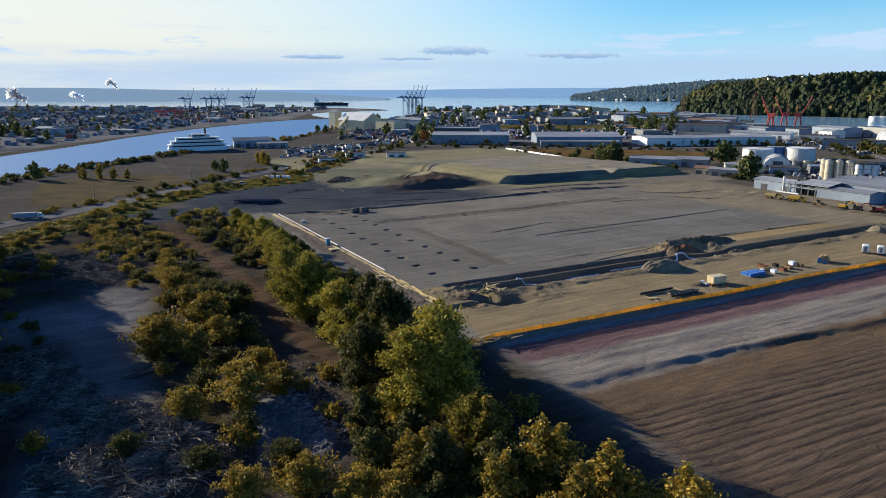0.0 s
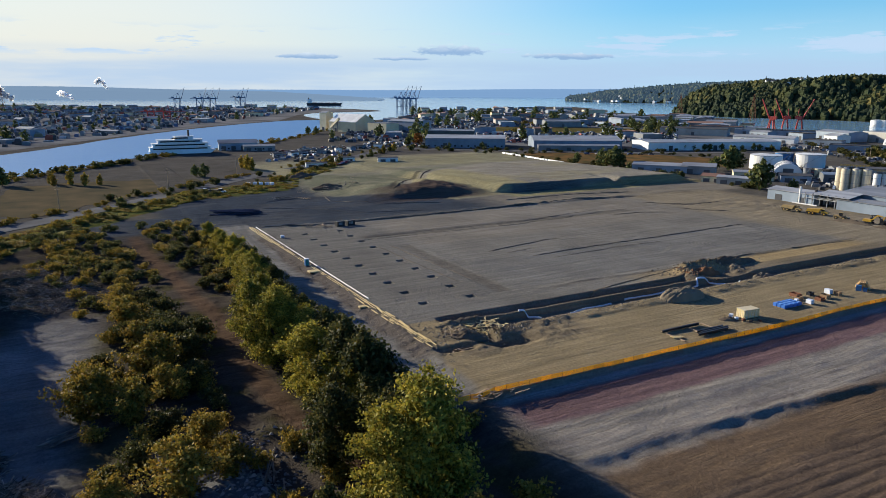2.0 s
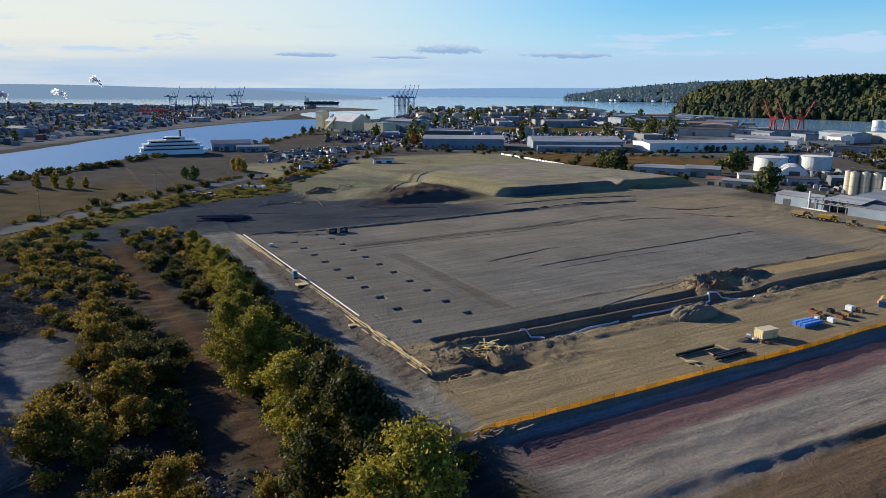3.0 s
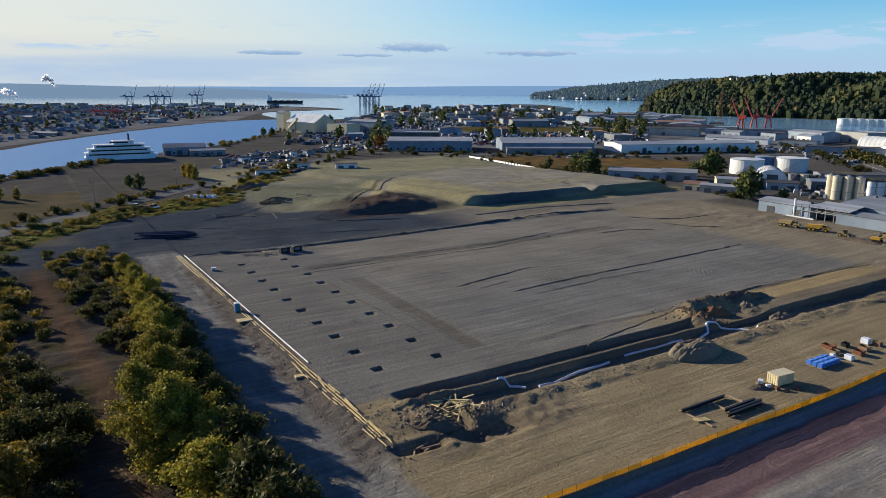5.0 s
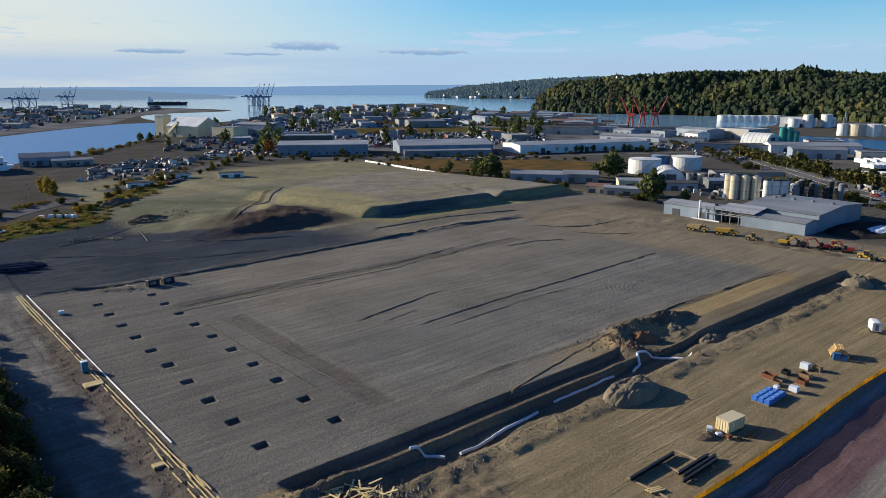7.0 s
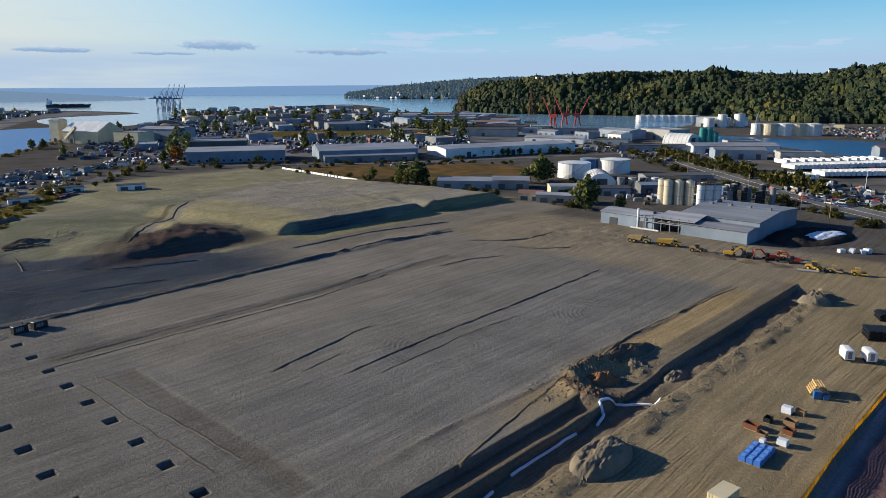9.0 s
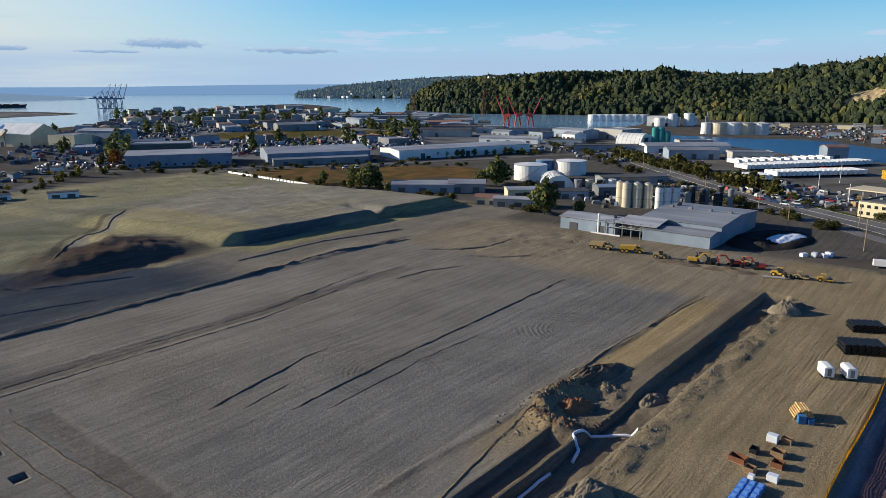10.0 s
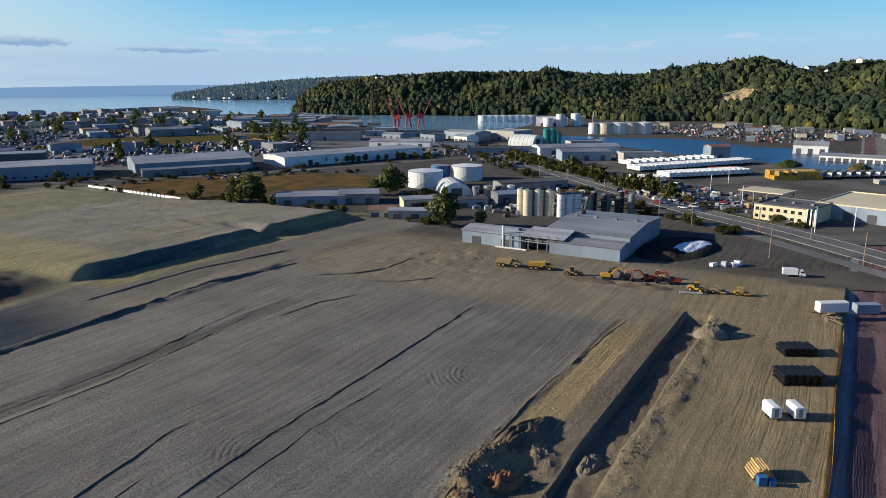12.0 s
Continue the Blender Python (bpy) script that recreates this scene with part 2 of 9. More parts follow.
def water_material(name, colour, rough, ripple):
    m, nt, b = shader(name)
    N, K = nt.nodes.new, nt.links.new
    tc, nz, bump = N("ShaderNodeTexCoord"), N("ShaderNodeTexNoise"), N("ShaderNodeBump")
    nz.inputs["Scale"].default_value, nz.inputs["Detail"].default_value = ripple, 6
    K(tc.outputs["Object"], nz.inputs["Vector"])
    K(nz.outputs["Fac"], bump.inputs["Height"])
    bump.inputs["Strength"].default_value, bump.inputs["Distance"].default_value = 0.6, 0.5
    K(bump.outputs[0], b.inputs["Normal"])
    b.inputs["Base Color"].default_value = (*colour, 1)
    b.inputs["Roughness"].default_value, b.inputs["IOR"].default_value = rough, 1.33
    b.inputs["Specular IOR Level"].default_value = 0.5
    return m


def plain(name, colour, rough=0.5, metal=0.0, glow=0.0):
    m, nt, b = shader(name)
    b.inputs["Base Color"].default_value = (*colour, 1)
    b.inputs["Roughness"].default_value, b.inputs["Metallic"].default_value = rough, metal
    if glow:
        b.inputs["Emission Color"].default_value, b.inputs["Emission Strength"].default_value = (*colour, 1), glow
    return m


def woodland_material():
    """Tree crowns seen from far off: every tree keeps one green."""
    m, nt, b = shader("woodland_crowns")
    N, K = nt.nodes.new, nt.links.new
    att, ramp, tc, nz, add = N("ShaderNodeAttribute"), N("ShaderNodeValToRGB"), N("ShaderNodeTexCoord"), N("ShaderNodeTexNoise"), N("ShaderNodeMath")
    att.attribute_name = "tone"
    nz.inputs["Scale"].default_value, nz.inputs["Detail"].default_value = 0.009, 5
    K(tc.outputs["Object"], nz.inputs["Vector"])
    rng = N("ShaderNodeMapRange")
    rng.inputs["From Min"].default_value, rng.inputs["From Max"].default_value = 0.32, 0.68
    rng.inputs["To Min"].default_value, rng.inputs["To Max"].default_value = -0.3, 0.42
    K(nz.outputs["Fac"], rng.inputs["Value"])
    add.operation, add.use_clamp = "ADD", True
    K(att.outputs["Fac"], add.inputs[0])
    K(rng.outputs[0], add.inputs[1])
    els = ramp.color_ramp.elements
    els[0].position, els[0].color = 0.0, (0.024, 0.036, 0.024, 1)
    els[1].position, els[1].color = 1.0, (0.17, 0.135, 0.042, 1)
    els.new(0.45).color = (0.045, 0.058, 0.026, 1)
    els.new(0.82).color = (0.088, 0.092, 0.032, 1)
    K(add.outputs[0], ramp.inputs["Fac"])
    K(ramp.outputs[0], b.inputs["Base Color"])
    b.inputs["Roughness"].default_value, b.inputs["Specular IOR Level"].default_value = 0.8, 0.1
    return m


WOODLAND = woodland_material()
# copy for the headland, distance haze put in as a faint blue glow
HAZED_HEADLAND_TREES = woodland_material()
HAZED_HEADLAND_TREES.name = "far_headland_crowns"
HAZED_HEADLAND_TREES.node_tree.nodes["Principled BSDF"].inputs["Emission Color"].default_value = (0.020, 0.036, 0.060, 1)
HAZED_HEADLAND_TREES.node_tree.nodes["Principled BSDF"].inputs["Emission Strength"].default_value = 1.0
SOIL = ground_material()
SEA_WATER = water_material("sea_water", (0.17, 0.31, 0.44), 0.15, 0.25)
SEA_WATER.node_tree.nodes["Bump"].inputs["Strength"].default_value = 0.03
WATER = water_material("river_water", (0.03, 0.18, 0.42), 0.46, 0.25)
INLET_WATER = water_material("inlet_water", (0.015, 0.06, 0.14), 0.30, 0.25)
ASPHALT = surface("asphalt", (0.155, 0.145, 0.13), (0.078, 0.073, 0.067), 0.1, 0.9, grain=20)
ROAD_GREY = surface("worn_road", (0.17, 0.165, 0.16), (0.10, 0.098, 0.095), 0.15, 0.9, grain=14)
# gravel kept paler than its own tone, in place of distance haze
GRAVEL_YARD = surface("gravel_yard", (0.21, 0.205, 0.20), (0.10, 0.10, 0.102), 0.06, 0.95, grain=16)
DRY_GRASS = surface("dry_grass", (0.14, 0.105, 0.042), (0.055, 0.055, 0.023), 0.25, 0.95, bump=0.5, grain=12)
GREEN_GRASS = surface("green_grass", (0.075, 0.08, 0.028), (0.035, 0.042, 0.016), 0.12, 0.95, bump=0.5, grain=12)
VERGE_GRASS = surface("verge_grass", (0.13, 0.10, 0.06), (0.075, 0.068, 0.045), 0.2, 0.95, bump=0.5, grain=12)
RUST_GRASS = surface("rust_grass", (0.18, 0.10, 0.042), (0.07, 0.062, 0.03), 0.25, 0.95, bump=0.5, grain=12)
PAINT_LINE = surface("road_paint", (0.6, 0.6, 0.55), rough=0.7)
BARK = surface("bark", (0.12, 0.09, 0.065), (0.05, 0.04, 0.03), 2.0, 0.95, bump=0.6)
DEADWOOD = surface("dead_wood", (0.32, 0.27, 0.215), (0.085, 0.07, 0.056), 1.0, 0.95, island=0.7)
PINE_BOARD = surface("pine_board", (0.66, 0.52, 0.26), (0.44, 0.33, 0.15), 1.5, 0.75, island=0.2)
OLD_BOARD = surface("weathered_board", (0.34, 0.25, 0.16), (0.20, 0.14, 0.09), 1.5, 0.85, island=0.3)
LEAF_COTTON = leaves("cottonwood_leaves", (0.10, 0.10, 0.018), (0.29, 0.255, 0.034), (0.48, 0.345, 0.05), 0.22)
LEAF_SHRUB = leaves("shrub_leaves", (0.105, 0.090, 0.018), (0.27, 0.205, 0.034), (0.42, 0.25, 0.04), 0.28)
LEAF_OLIVE = leaves("olive_leaves", (0.035, 0.042, 0.014), (0.085, 0.088, 0.024), (0.18, 0.135, 0.035), 0.15)
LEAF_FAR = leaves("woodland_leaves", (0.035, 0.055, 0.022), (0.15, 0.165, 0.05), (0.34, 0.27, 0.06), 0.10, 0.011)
LEAF_RED = leaves("rust_leaves", (0.12, 0.04, 0.015), (0.22, 0.09, 0.02), (0.28, 0.12, 0.02), 0.3)
WHITE_METAL = surface("white_sheet_metal", (0.80, 0.79, 0.76), (0.62, 0.61, 0.585), 0.3, 0.5, bump=0.05, per_object=0.1)
CREAM_METAL = surface("cream_sheet_metal", (0.68, 0.58, 0.38), (0.55, 0.46, 0.29), 0.3, 0.55, bump=0.05)
BLUE_METAL = surface("blue_grey_sheet_metal", (0.26, 0.31, 0.37), (0.17, 0.21, 0.26), 0.3, 0.5, bump=0.05, per_object=0.15)
GREY_METAL = surface("grey_sheet_metal", (0.24, 0.245, 0.25), (0.15, 0.155, 0.16), 0.3, 0.5, bump=0.05, per_object=0.25)
ROOF_GREY = surface("grey_metal_roof", (0.31, 0.315, 0.325), (0.17, 0.175, 0.185), 0.12, 0.55, bump=0.05, per_object=0.25, stretch=(1, 6, 1))
ROOF_DARK = surface("dark_felt_roof", (0.13, 0.13, 0.135), (0.08, 0.08, 0.085), 0.2, 0.9, per_object=0.2)
ROOF_RUST = surface("rusty_roof", (0.28, 0.15, 0.10), (0.16, 0.09, 0.07), 0.3, 0.85)
CONCRETE = surface("concrete", (0.44, 0.42, 0.38), (0.30, 0.29, 0.27), 0.3, 0.9)
STEEL_DARK = surface("dark_steel", (0.05, 0.05, 0.055), (0.03, 0.03, 0.032), 0.6, 0.5, metal=0.6)
GLASS_DARK = plain("dark_glass", (0.02, 0.025, 0.03), 0.08)
RUBBER = surface("black_rubber", (0.02, 0.02, 0.02), (0.012, 0.012, 0.012), 1.0, 0.85)
BLACK_PIPE = surface("black_plastic_pipe", (0.012, 0.012, 0.014), (0.006, 0.006, 0.007), 1.0, 0.45)
YELLOW_PAINT = surface("yellow_machine_paint", (0.62, 0.36, 0.03), (0.38, 0.22, 0.04), 0.8, 0.5)
TAN_DUST = surface("dusty_yellow_paint", (0.40, 0.27, 0.09), (0.26, 0.19, 0.10), 0.8, 0.75)
RED_PAINT = surface("red_machine_paint", (0.62, 0.06, 0.03), (0.40, 0.05, 0.03), 0.8, 0.5)
CRANE_RED = surface("red_crane_paint", (0.55, 0.07, 0.05), (0.38, 0.06, 0.05), 0.1, 0.6)
CRANE_BLUE = surface("blue_crane_paint", (0.10, 0.17, 0.28), (0.07, 0.12, 0.2), 0.1, 0.6)
BLUE_WRAP = surface("blue_plastic_wrap", (0.06, 0.20, 0.60), (0.04, 0.13, 0.42), 1.2, 0.4, per_object=0.15)
BLUE_PAINT = surface("blue_paint", (0.04, 0.17, 0.38), (0.03, 0.12, 0.28), 0.8, 0.5)
TEAL_PAINT = surface("teal_paint", (0.03, 0.26, 0.25), (0.02, 0.19, 0.19), 0.3, 0.5)
ORANGE_MESH = leaves("orange_plastic_mesh", (0.72, 0.44, 0.015), (0.72, 0.44, 0.015), (0.72, 0.44, 0.015), 0.3)
ORANGE_MESH.node_tree.nodes["Mix Shader"].inputs[0].default_value = 0.42
WHITE_PLASTIC = surface("white_plastic_sheet", (0.74, 0.76, 0.80), (0.55, 0.58, 0.64), 0.8, 0.45)
SAND = surface("pale_sand", (0.23, 0.19, 0.135), (0.15, 0.125, 0.09), 0.4, 0.95, bump=0.6, grain=3)
DARK_SOIL = surface("dark_spoil", (0.16, 0.125, 0.09), (0.09, 0.072, 0.055), 0.5, 0.95, bump=0.8, grain=3)
GREY_ROCK = surface("broken_rock", (0.30, 0.28, 0.26), (0.16, 0.15, 0.14), 0.8, 0.95, island=0.35)
CLIFF = surface("sandy_cliff", (0.42, 0.33, 0.19), (0.25, 0.19, 0.10), 0.05, 0.95, bump=0.8, grain=0.4)
HILL_SOIL = surface("woodland_floor", (0.05, 0.055, 0.025), (0.03, 0.032, 0.016), 0.1, 0.95)
CAR_PAINTS = [plain("car_paint_" + n, c, 0.35) for n, c in (("white", (0.7, 0.7, 0.7)), ("grey", (0.18, 0.18, 0.19)), ("black", (0.02, 0.02, 0.02)), ("blue", (0.04, 0.08, 0.2)), ("red", (0.3, 0.02, 0.02)))]


# ---------------------------------------------------------------- building blocks
SITE = radians(31.0)
CU, SU = math.cos(SITE), math.sin(SITE)


def site(u, v, z=0.0):
    """From the site's own grid (u along the trench, v along the timber line) to the world."""
    return Vector((-6 + CU * u - SU * v, 163 + SU * u + CU * v, z))


def to_mesh(name, bm, material):
    bmesh.ops.recalc_face_normals(bm, faces=bm.faces)
    me = bpy.data.meshes.new(name)
    bm.to_mesh(me)
    bm.free()
    me.materials.append(material)
    return me


def part(name, bm, material, parent, label=""):
    ob = new(name, to_mesh(name, bm, material))
    ob.parent = parent
    return tagged(ob, label)


def again(name, ob, parent, m):
    """One more piece on the same mesh."""
    o = new(name, ob.data)
    o.parent, o.matrix_basis = parent, m
    return o


def thing(name, label, category, m, group="", kind=""):
    e = new(name)
    e.empty_display_size = 0.5
    e.matrix_basis = m
    return tagged(e, label, category, group, kind)


def single(name, bm, material, label, category, group="", kind="", m=None):
    ob = new(name, to_mesh(name, bm, material))
    if m is not None:
        ob.matrix_basis = m
    return tagged(ob, label, category, group, kind)


def raw(name, verts, faces, material, smooth=False):
    me = bpy.data.meshes.new(name)
    me.from_pydata(verts, [], faces)
    me.materials.append(material)
    if smooth:
        me.polygons.foreach_set("use_smooth", [True] * len(me.polygons))
    me.update()
    return me


def box(bm, x, y, z, sx, sy, sz, rz=0.0, rx=0.0, ry=0.0, bevel=0.0):
    """A block centred at x, y with its foot at z."""
    m = pose(x, y, z + sz / 2, rx, ry, rz) @ Matrix.Diagonal((sx, sy, sz, 1))
    made = bmesh.ops.create_cube(bm, size=1.0, matrix=m)
    if bevel:
        edges = list({e for v in made["verts"] for e in v.link_edges})
        bmesh.ops.bevel(bm, geom=edges, offset=bevel, segments=1, affect="EDGES")
    return bm


def tube(bm, a, b, r, r2=None, n=8):
    """A round bar from a to b."""
    a, b = Vector(a), Vector(b)
    d = b - a
    m = Matrix.Translation((a + b) / 2) @ d.to_track_quat("Z", "Y").to_matrix().to_4x4()
    bmesh.ops.create_cone(bm, cap_ends=True, segments=n, radius1=r, radius2=r if r2 is None else r2, depth=d.length, matrix=m)
    return bm


def drum(bm, x, y, z, r, h, n=20, r2=None):
    return tube(bm, (x, y, z), (x, y, z + h), r, r2, n)


def prism(bm, poly, z0, z1):
    """A block over a plan of corners."""
    low = [bm.verts.new((x, y, z0)) for x, y in poly]
    top = [bm.verts.new((x, y, z1)) for x, y in poly]
    bm.faces.new(top)
    bm.faces.new(low[::-1])
    for i in range(len(poly)):
        j = (i + 1) % len(poly)
        bm.faces.new((low[i], low[j], top[j], top[i]))
    return bm


def profile(bm, pts, y0, y1):
    """A section in x and z drawn out along y."""
    a = [bm.verts.new((x, y0, z)) for x, z in pts]
    b = [bm.verts.new((x, y1, z)) for x, z in pts]
    bm.faces.new(a)
    bm.faces.new(b[::-1])
    for i in range(len(pts)):
        j = (i + 1) % len(pts)
        bm.faces.new((a[i], b[i], b[j], a[j]))
    return bm


def B():
    return bmesh.new()


def smooth01(a, b, x):
    t = np.clip((x - a) / (b - a), 0, 1)
    return t * t * (3 - 2 * t)


LATTICE = np.random.RandomState(7).uniform(-1, 1, (256, 256))


def wobble(x, y, size, seed=0.0):
    """Natural relief between about -1 and 1, three octaves, vectorised."""
    total, amp, norm = 0.0, 1.0, 0.0
    px, py = np.asarray(x) / size + seed * 17.3, np.asarray(y) / size - seed * 11.7
    for _ in range(3):
        ix, iy = np.floor(px).astype(int), np.floor(py).astype(int)
        fx, fy = px - ix, py - iy
        fx, fy = fx * fx * (3 - 2 * fx), fy * fy * (3 - 2 * fy)
        a, b = LATTICE[ix & 255, iy & 255], LATTICE[(ix + 1) & 255, iy & 255]
        c, d = LATTICE[ix & 255, (iy + 1) & 255], LATTICE[(ix + 1) & 255, (iy + 1) & 255]
        total = total + amp * ((a * (1 - fx) + b * fx) * (1 - fy) + (c * (1 - fx) + d * fx) * fy)
        norm += amp
        px, py, amp = px * 2.07 + 3.1, py * 2.07 + 5.7, amp * 0.5
    return total / norm * 1.5

# ---------------------------------------------------------------- the ground, one sheet
ROW_A, ROW_B = 10.5, 23.8
PIT_V = [26.3 + 10.35 * k for k in range(10)]
LOW = -1.3


def site_coords(x, y):
    dx, dy = x + 6, y - 163
    return CU * dx + SU * dy, -SU * dx + CU * dy


def band(x, a, b, soft):
    return smooth01(a - soft, a + soft, x) * (1 - smooth01(b - soft, b + soft, x))


def track_u(v):
    """Where the dirt track through the scrub runs."""
    return np.interp(v, [-90, -60, -40, -25, -10, 10, 53, 66, 103, 124, 166], [-22, -24, -27, -30.5, -34, -35, -35, -37, -39.5, -42, -45])


def ground_height(u, v):
    z = np.full(u.shape, -1.0)
    # the filled site
    site_m = smooth01(-6, -2, u) * smooth01(-26.0, -25.3, v) * (1 - smooth01(225, 245, u)) * (1 - smooth01(137, 150, v))
    z = z * (1 - site_m) + 0.0 * site_m
    z += site_m * (0.06 * wobble(u, v, 5.0) + 0.045 * wobble(u * 0.04, v, 2.6, 71))
    # haul road beside the timber line
    z = np.where((u < -2) & (u > -20) & (v > -26), np.maximum(z, -0.7 + 0.12 * wobble(u, v, 3.0, 2) + 0.10 * wobble(u, v * 0.1, 1.5, 22)), z)
    z += 0.22 * (1 + wobble(u, v, 1.8, 23)) * band(u, -6, -1.6, 0.7) * band(v, -10, 124, 2)
    # scrub land
    wood = (1 - smooth01(-24, -16, u)) * (1 - smooth01(125, 150, v)) * smooth01(-170, -140, u)
    wood = np.maximum(wood, (1 - smooth01(-16, -4, u)) * (1 - smooth01(-30, -16, v)) * smooth01(-170, -140, u))
    z = z * (1 - wood) + wood * (-2.6 + 0.5 * wobble(u, v, 9.0, 1) + 0.25 * wobble(u, v, 3.1, 4))
    heaps = band(u, -112, -72, 8) * band(v, 60, 112, 9)
    z += wood * heaps * (2.2 + 1.3 * wobble(u, v, 6, 3) + 0.6 * wobble(u, v, 2.2, 5))
    heaps = band(u, -96, -60, 6) * band(v, -60, -18, 6)
    z += wood * heaps * (1.3 + 0.9 * wobble(u, v, 4, 6) + 0.5 * wobble(u, v, 1.7, 7))
    heaps = band(u, -55, -44, 3) * band(v, -50, -12, 4)
    z += wood * heaps * (0.8 + 0.6 * wobble(u, v, 3, 6) + 0.35 * wobble(u, v, 1.3, 7))
    # lower field beyond the fence
    low = smooth01(-6, 2, u) * (1 - smooth01(-27.6, -25.7, v))
    field = LOW + 0.12 * wobble(u, v, 7.0, 8) + 0.055 * (0.1 + 0.9 * smooth01(-62, -52, v)) * wobble(u * 0.05, v, 1.9, 9) + 0.08 * wobble(u * 0.4, v, 1.5, 19)
    field = field - 0.10 * band(v, -33.6, -30.0, 0.7)
    lip = -40.5 + 1.2 * np.sin(u / 19.0)
    field = field + 0.22 * np.exp(-((v - lip) / 1.6) ** 2) * smooth01(2, 8, u) * (0.6 + 0.6 * wobble(u * 0.22, v, 3, 3))
    lip = -49.0 - 0.03 * u + 1.6 * np.sin(u / 23.0 + 1)
    step = smooth01(lip - 2.6, lip, v)
    field = field + (step - 1) * 0.5 + 0.22 * np.exp(-((v - lip) / 1.1) ** 2) * (1 + 0.9 * wobble(u * 0.3, v, 3, 14))
    pair = np.abs(((v + 0.045 * u + 0.25 * wobble(u, v, 14, 29)) / 3.9) % 1.0 - 0.5) * 3.9
    furrow = -(1 - smooth01(-64, -59, v)) * 0.09 * np.exp(-((pair - 0.95) / 0.26) ** 2)
    low = smooth01(-6, 2, u) * (1 - smooth01(-28.4, -25.7, v))
    z = z * (1 - low) + low * (field + furrow)
    # the trench
    wob = 0.3 * wobble(u, u * 0, 9.0, 33)
    upper = band(v, 11.2 + wob * 0.4, 15.0 + wob * 0.12, 0.25) * smooth01(7, 10, u) * (1 - smooth01(84, 88, u))
    lower = band(v, 3.8 + wob, 9.8 + wob * 0.4, 0.4) * smooth01(9.7, 12, u) * (1 - smooth01(188, 193, u))
    z -= 1.5 * upper
    z -= 1.6 * lower * (1 + 0.25 * wobble(u, v, 5, 4))
    z -= 0.12 * band(v, 9.9, 11.2, 0.5) * smooth01(10, 13, u) * (1 - smooth01(86, 95, u)) * (1 + 0.25 * wobble(u, v, 2.0, 5))
    z += (0.25 + 0.35 * wobble(u, v, 5.0, 11) + 0.2 * wobble(u, v, 1.6, 12)) * band(v, -1.0, 3.2, 1.0) * smooth01(20, 30, u) * (1 - smooth01(185, 195, u))
    corner = np.exp(-(((u - 12) / 7) ** 2 + ((v - 8.5) / 5) ** 2))
    z += corner * (0.5 + 0.8 * wobble(u, v, 1.9, 12))
    # torn ground and deep holes round the pad's corner
    torn = band(u, 3, 34, 4) * band(v, -9, 3.5, 2)
    z += torn * (0.12 + 0.22 * wobble(u, v, 3.4, 42) + 0.20 * wobble(u, v, 1.4, 43))
    z -= 1.7 * np.exp(-(((u - 3.6) / 4.6) ** 4 + ((v + 3.2 + 0.12 * u) / 1.5) ** 4))
    z -= 2.0 * np.exp(-(((u - 14.5 + 0.5 * (v + 4)) / 5.0) ** 4 + ((v + 4.2) / 2.7) ** 4)) * (1 + 0.3 * wobble(u, v, 2.5, 44))
    z -= 1.6 * np.exp(-(((u - 13.2) / 1.7) ** 4 + ((v - 1.2) / 3.4) ** 4))
    z += 1.1 * np.exp(-(((u - 6.8) / 2.0) ** 2 + ((v + 4.4) / 1.8) ** 2)) * (1 + 0.6 * wobble(u, v, 1.3, 45))
    pit = np.exp(-(((u - 100) / 9) ** 4 + ((v - 13.5) / 4.5) ** 4))
    z -= 1.3 * pit
    rim = np.exp(-((np.hypot((u - 98) / 1.35, (v - 15)) - 7.0) / 1.7) ** 2)
    z += rim * (1.0 + 1.1 * wobble(u, v, 2.6, 13)) * smooth01(9, 14, v)
    # windrows and scraper cuts on the pad
    for v0, v1, u0, u1, hgt in ((24.0, 23.0, 40, 180, 0.25),):
        vv = v0 + (v1 - v0) * np.clip((u - u0) / (u1 - u0), 0, 1) + 0.5 * np.sin(u / 8.0)
        z += hgt * np.exp(-((v - vv) / 0.55) ** 2) * band(u, u0, u1, 2) * (0.7 + 0.5 * wobble(u, v, 4, 2))
    vv = 136.5 + 0.4 * np.sin(u / 7)
    z += 0.55 * np.exp(-((v - vv) / 0.9) ** 2) * band(u, 8, 182, 3) * (0.8 + 0.5 * wobble(u, v, 3, 3))
    z -= 0.18 * band(v, 101.5, 107.5, 0.5) * band(u, 26, 150, 2)
    z -= 0.16 * band(u, 31.5, 36.5, 0.5) * band(v, 26, 88, 2)
    rough = np.exp(-(((u - 205) / 34) ** 2 + ((v - 96) / 32) ** 2))
    z += rough * 0.30 * wobble(u, v, 3.2, 15)
    # footing pits
    for v0 in PIT_V:
        for u0 in (ROW_A, ROW_B):
            z = np.where((abs(u - u0) < 1.13) & (abs(v - v0) < 1.02), -1.3, z)
    # the stockpile behind the yard
    front = 180 - 0.075 * (u - 139)
    hill = smooth01(front - 2.6, front + 0.3, v) * smooth01(128 - (v - 180) * 0.17, 137 - (v - 180) * 0.17, u) * (1 - smooth01(248 - (v - 180) * 0.08, 262 - (v - 180) * 0.08, u)) * (1 - smooth01(345, 395, v))
    notch = np.exp(-((u - 206) / 3.0) ** 2) * (1 - smooth01(185, 200, v))
    z += hill * (4.2 - 2.4 * smooth01(185, 330, v) + 0.35 * wobble(u, v, 22, 1) + 0.12 * wobble(u, v, 5, 2) + 0.10 * wobble(u, v * 0.3, 2.4, 47)) * (1 - 0.55 * notch)
    left = band(u, 62, 120 - (v - 190) * 0.45, 16) * smooth01(166, 205, v) * (1 - smooth01(330, 400, v))
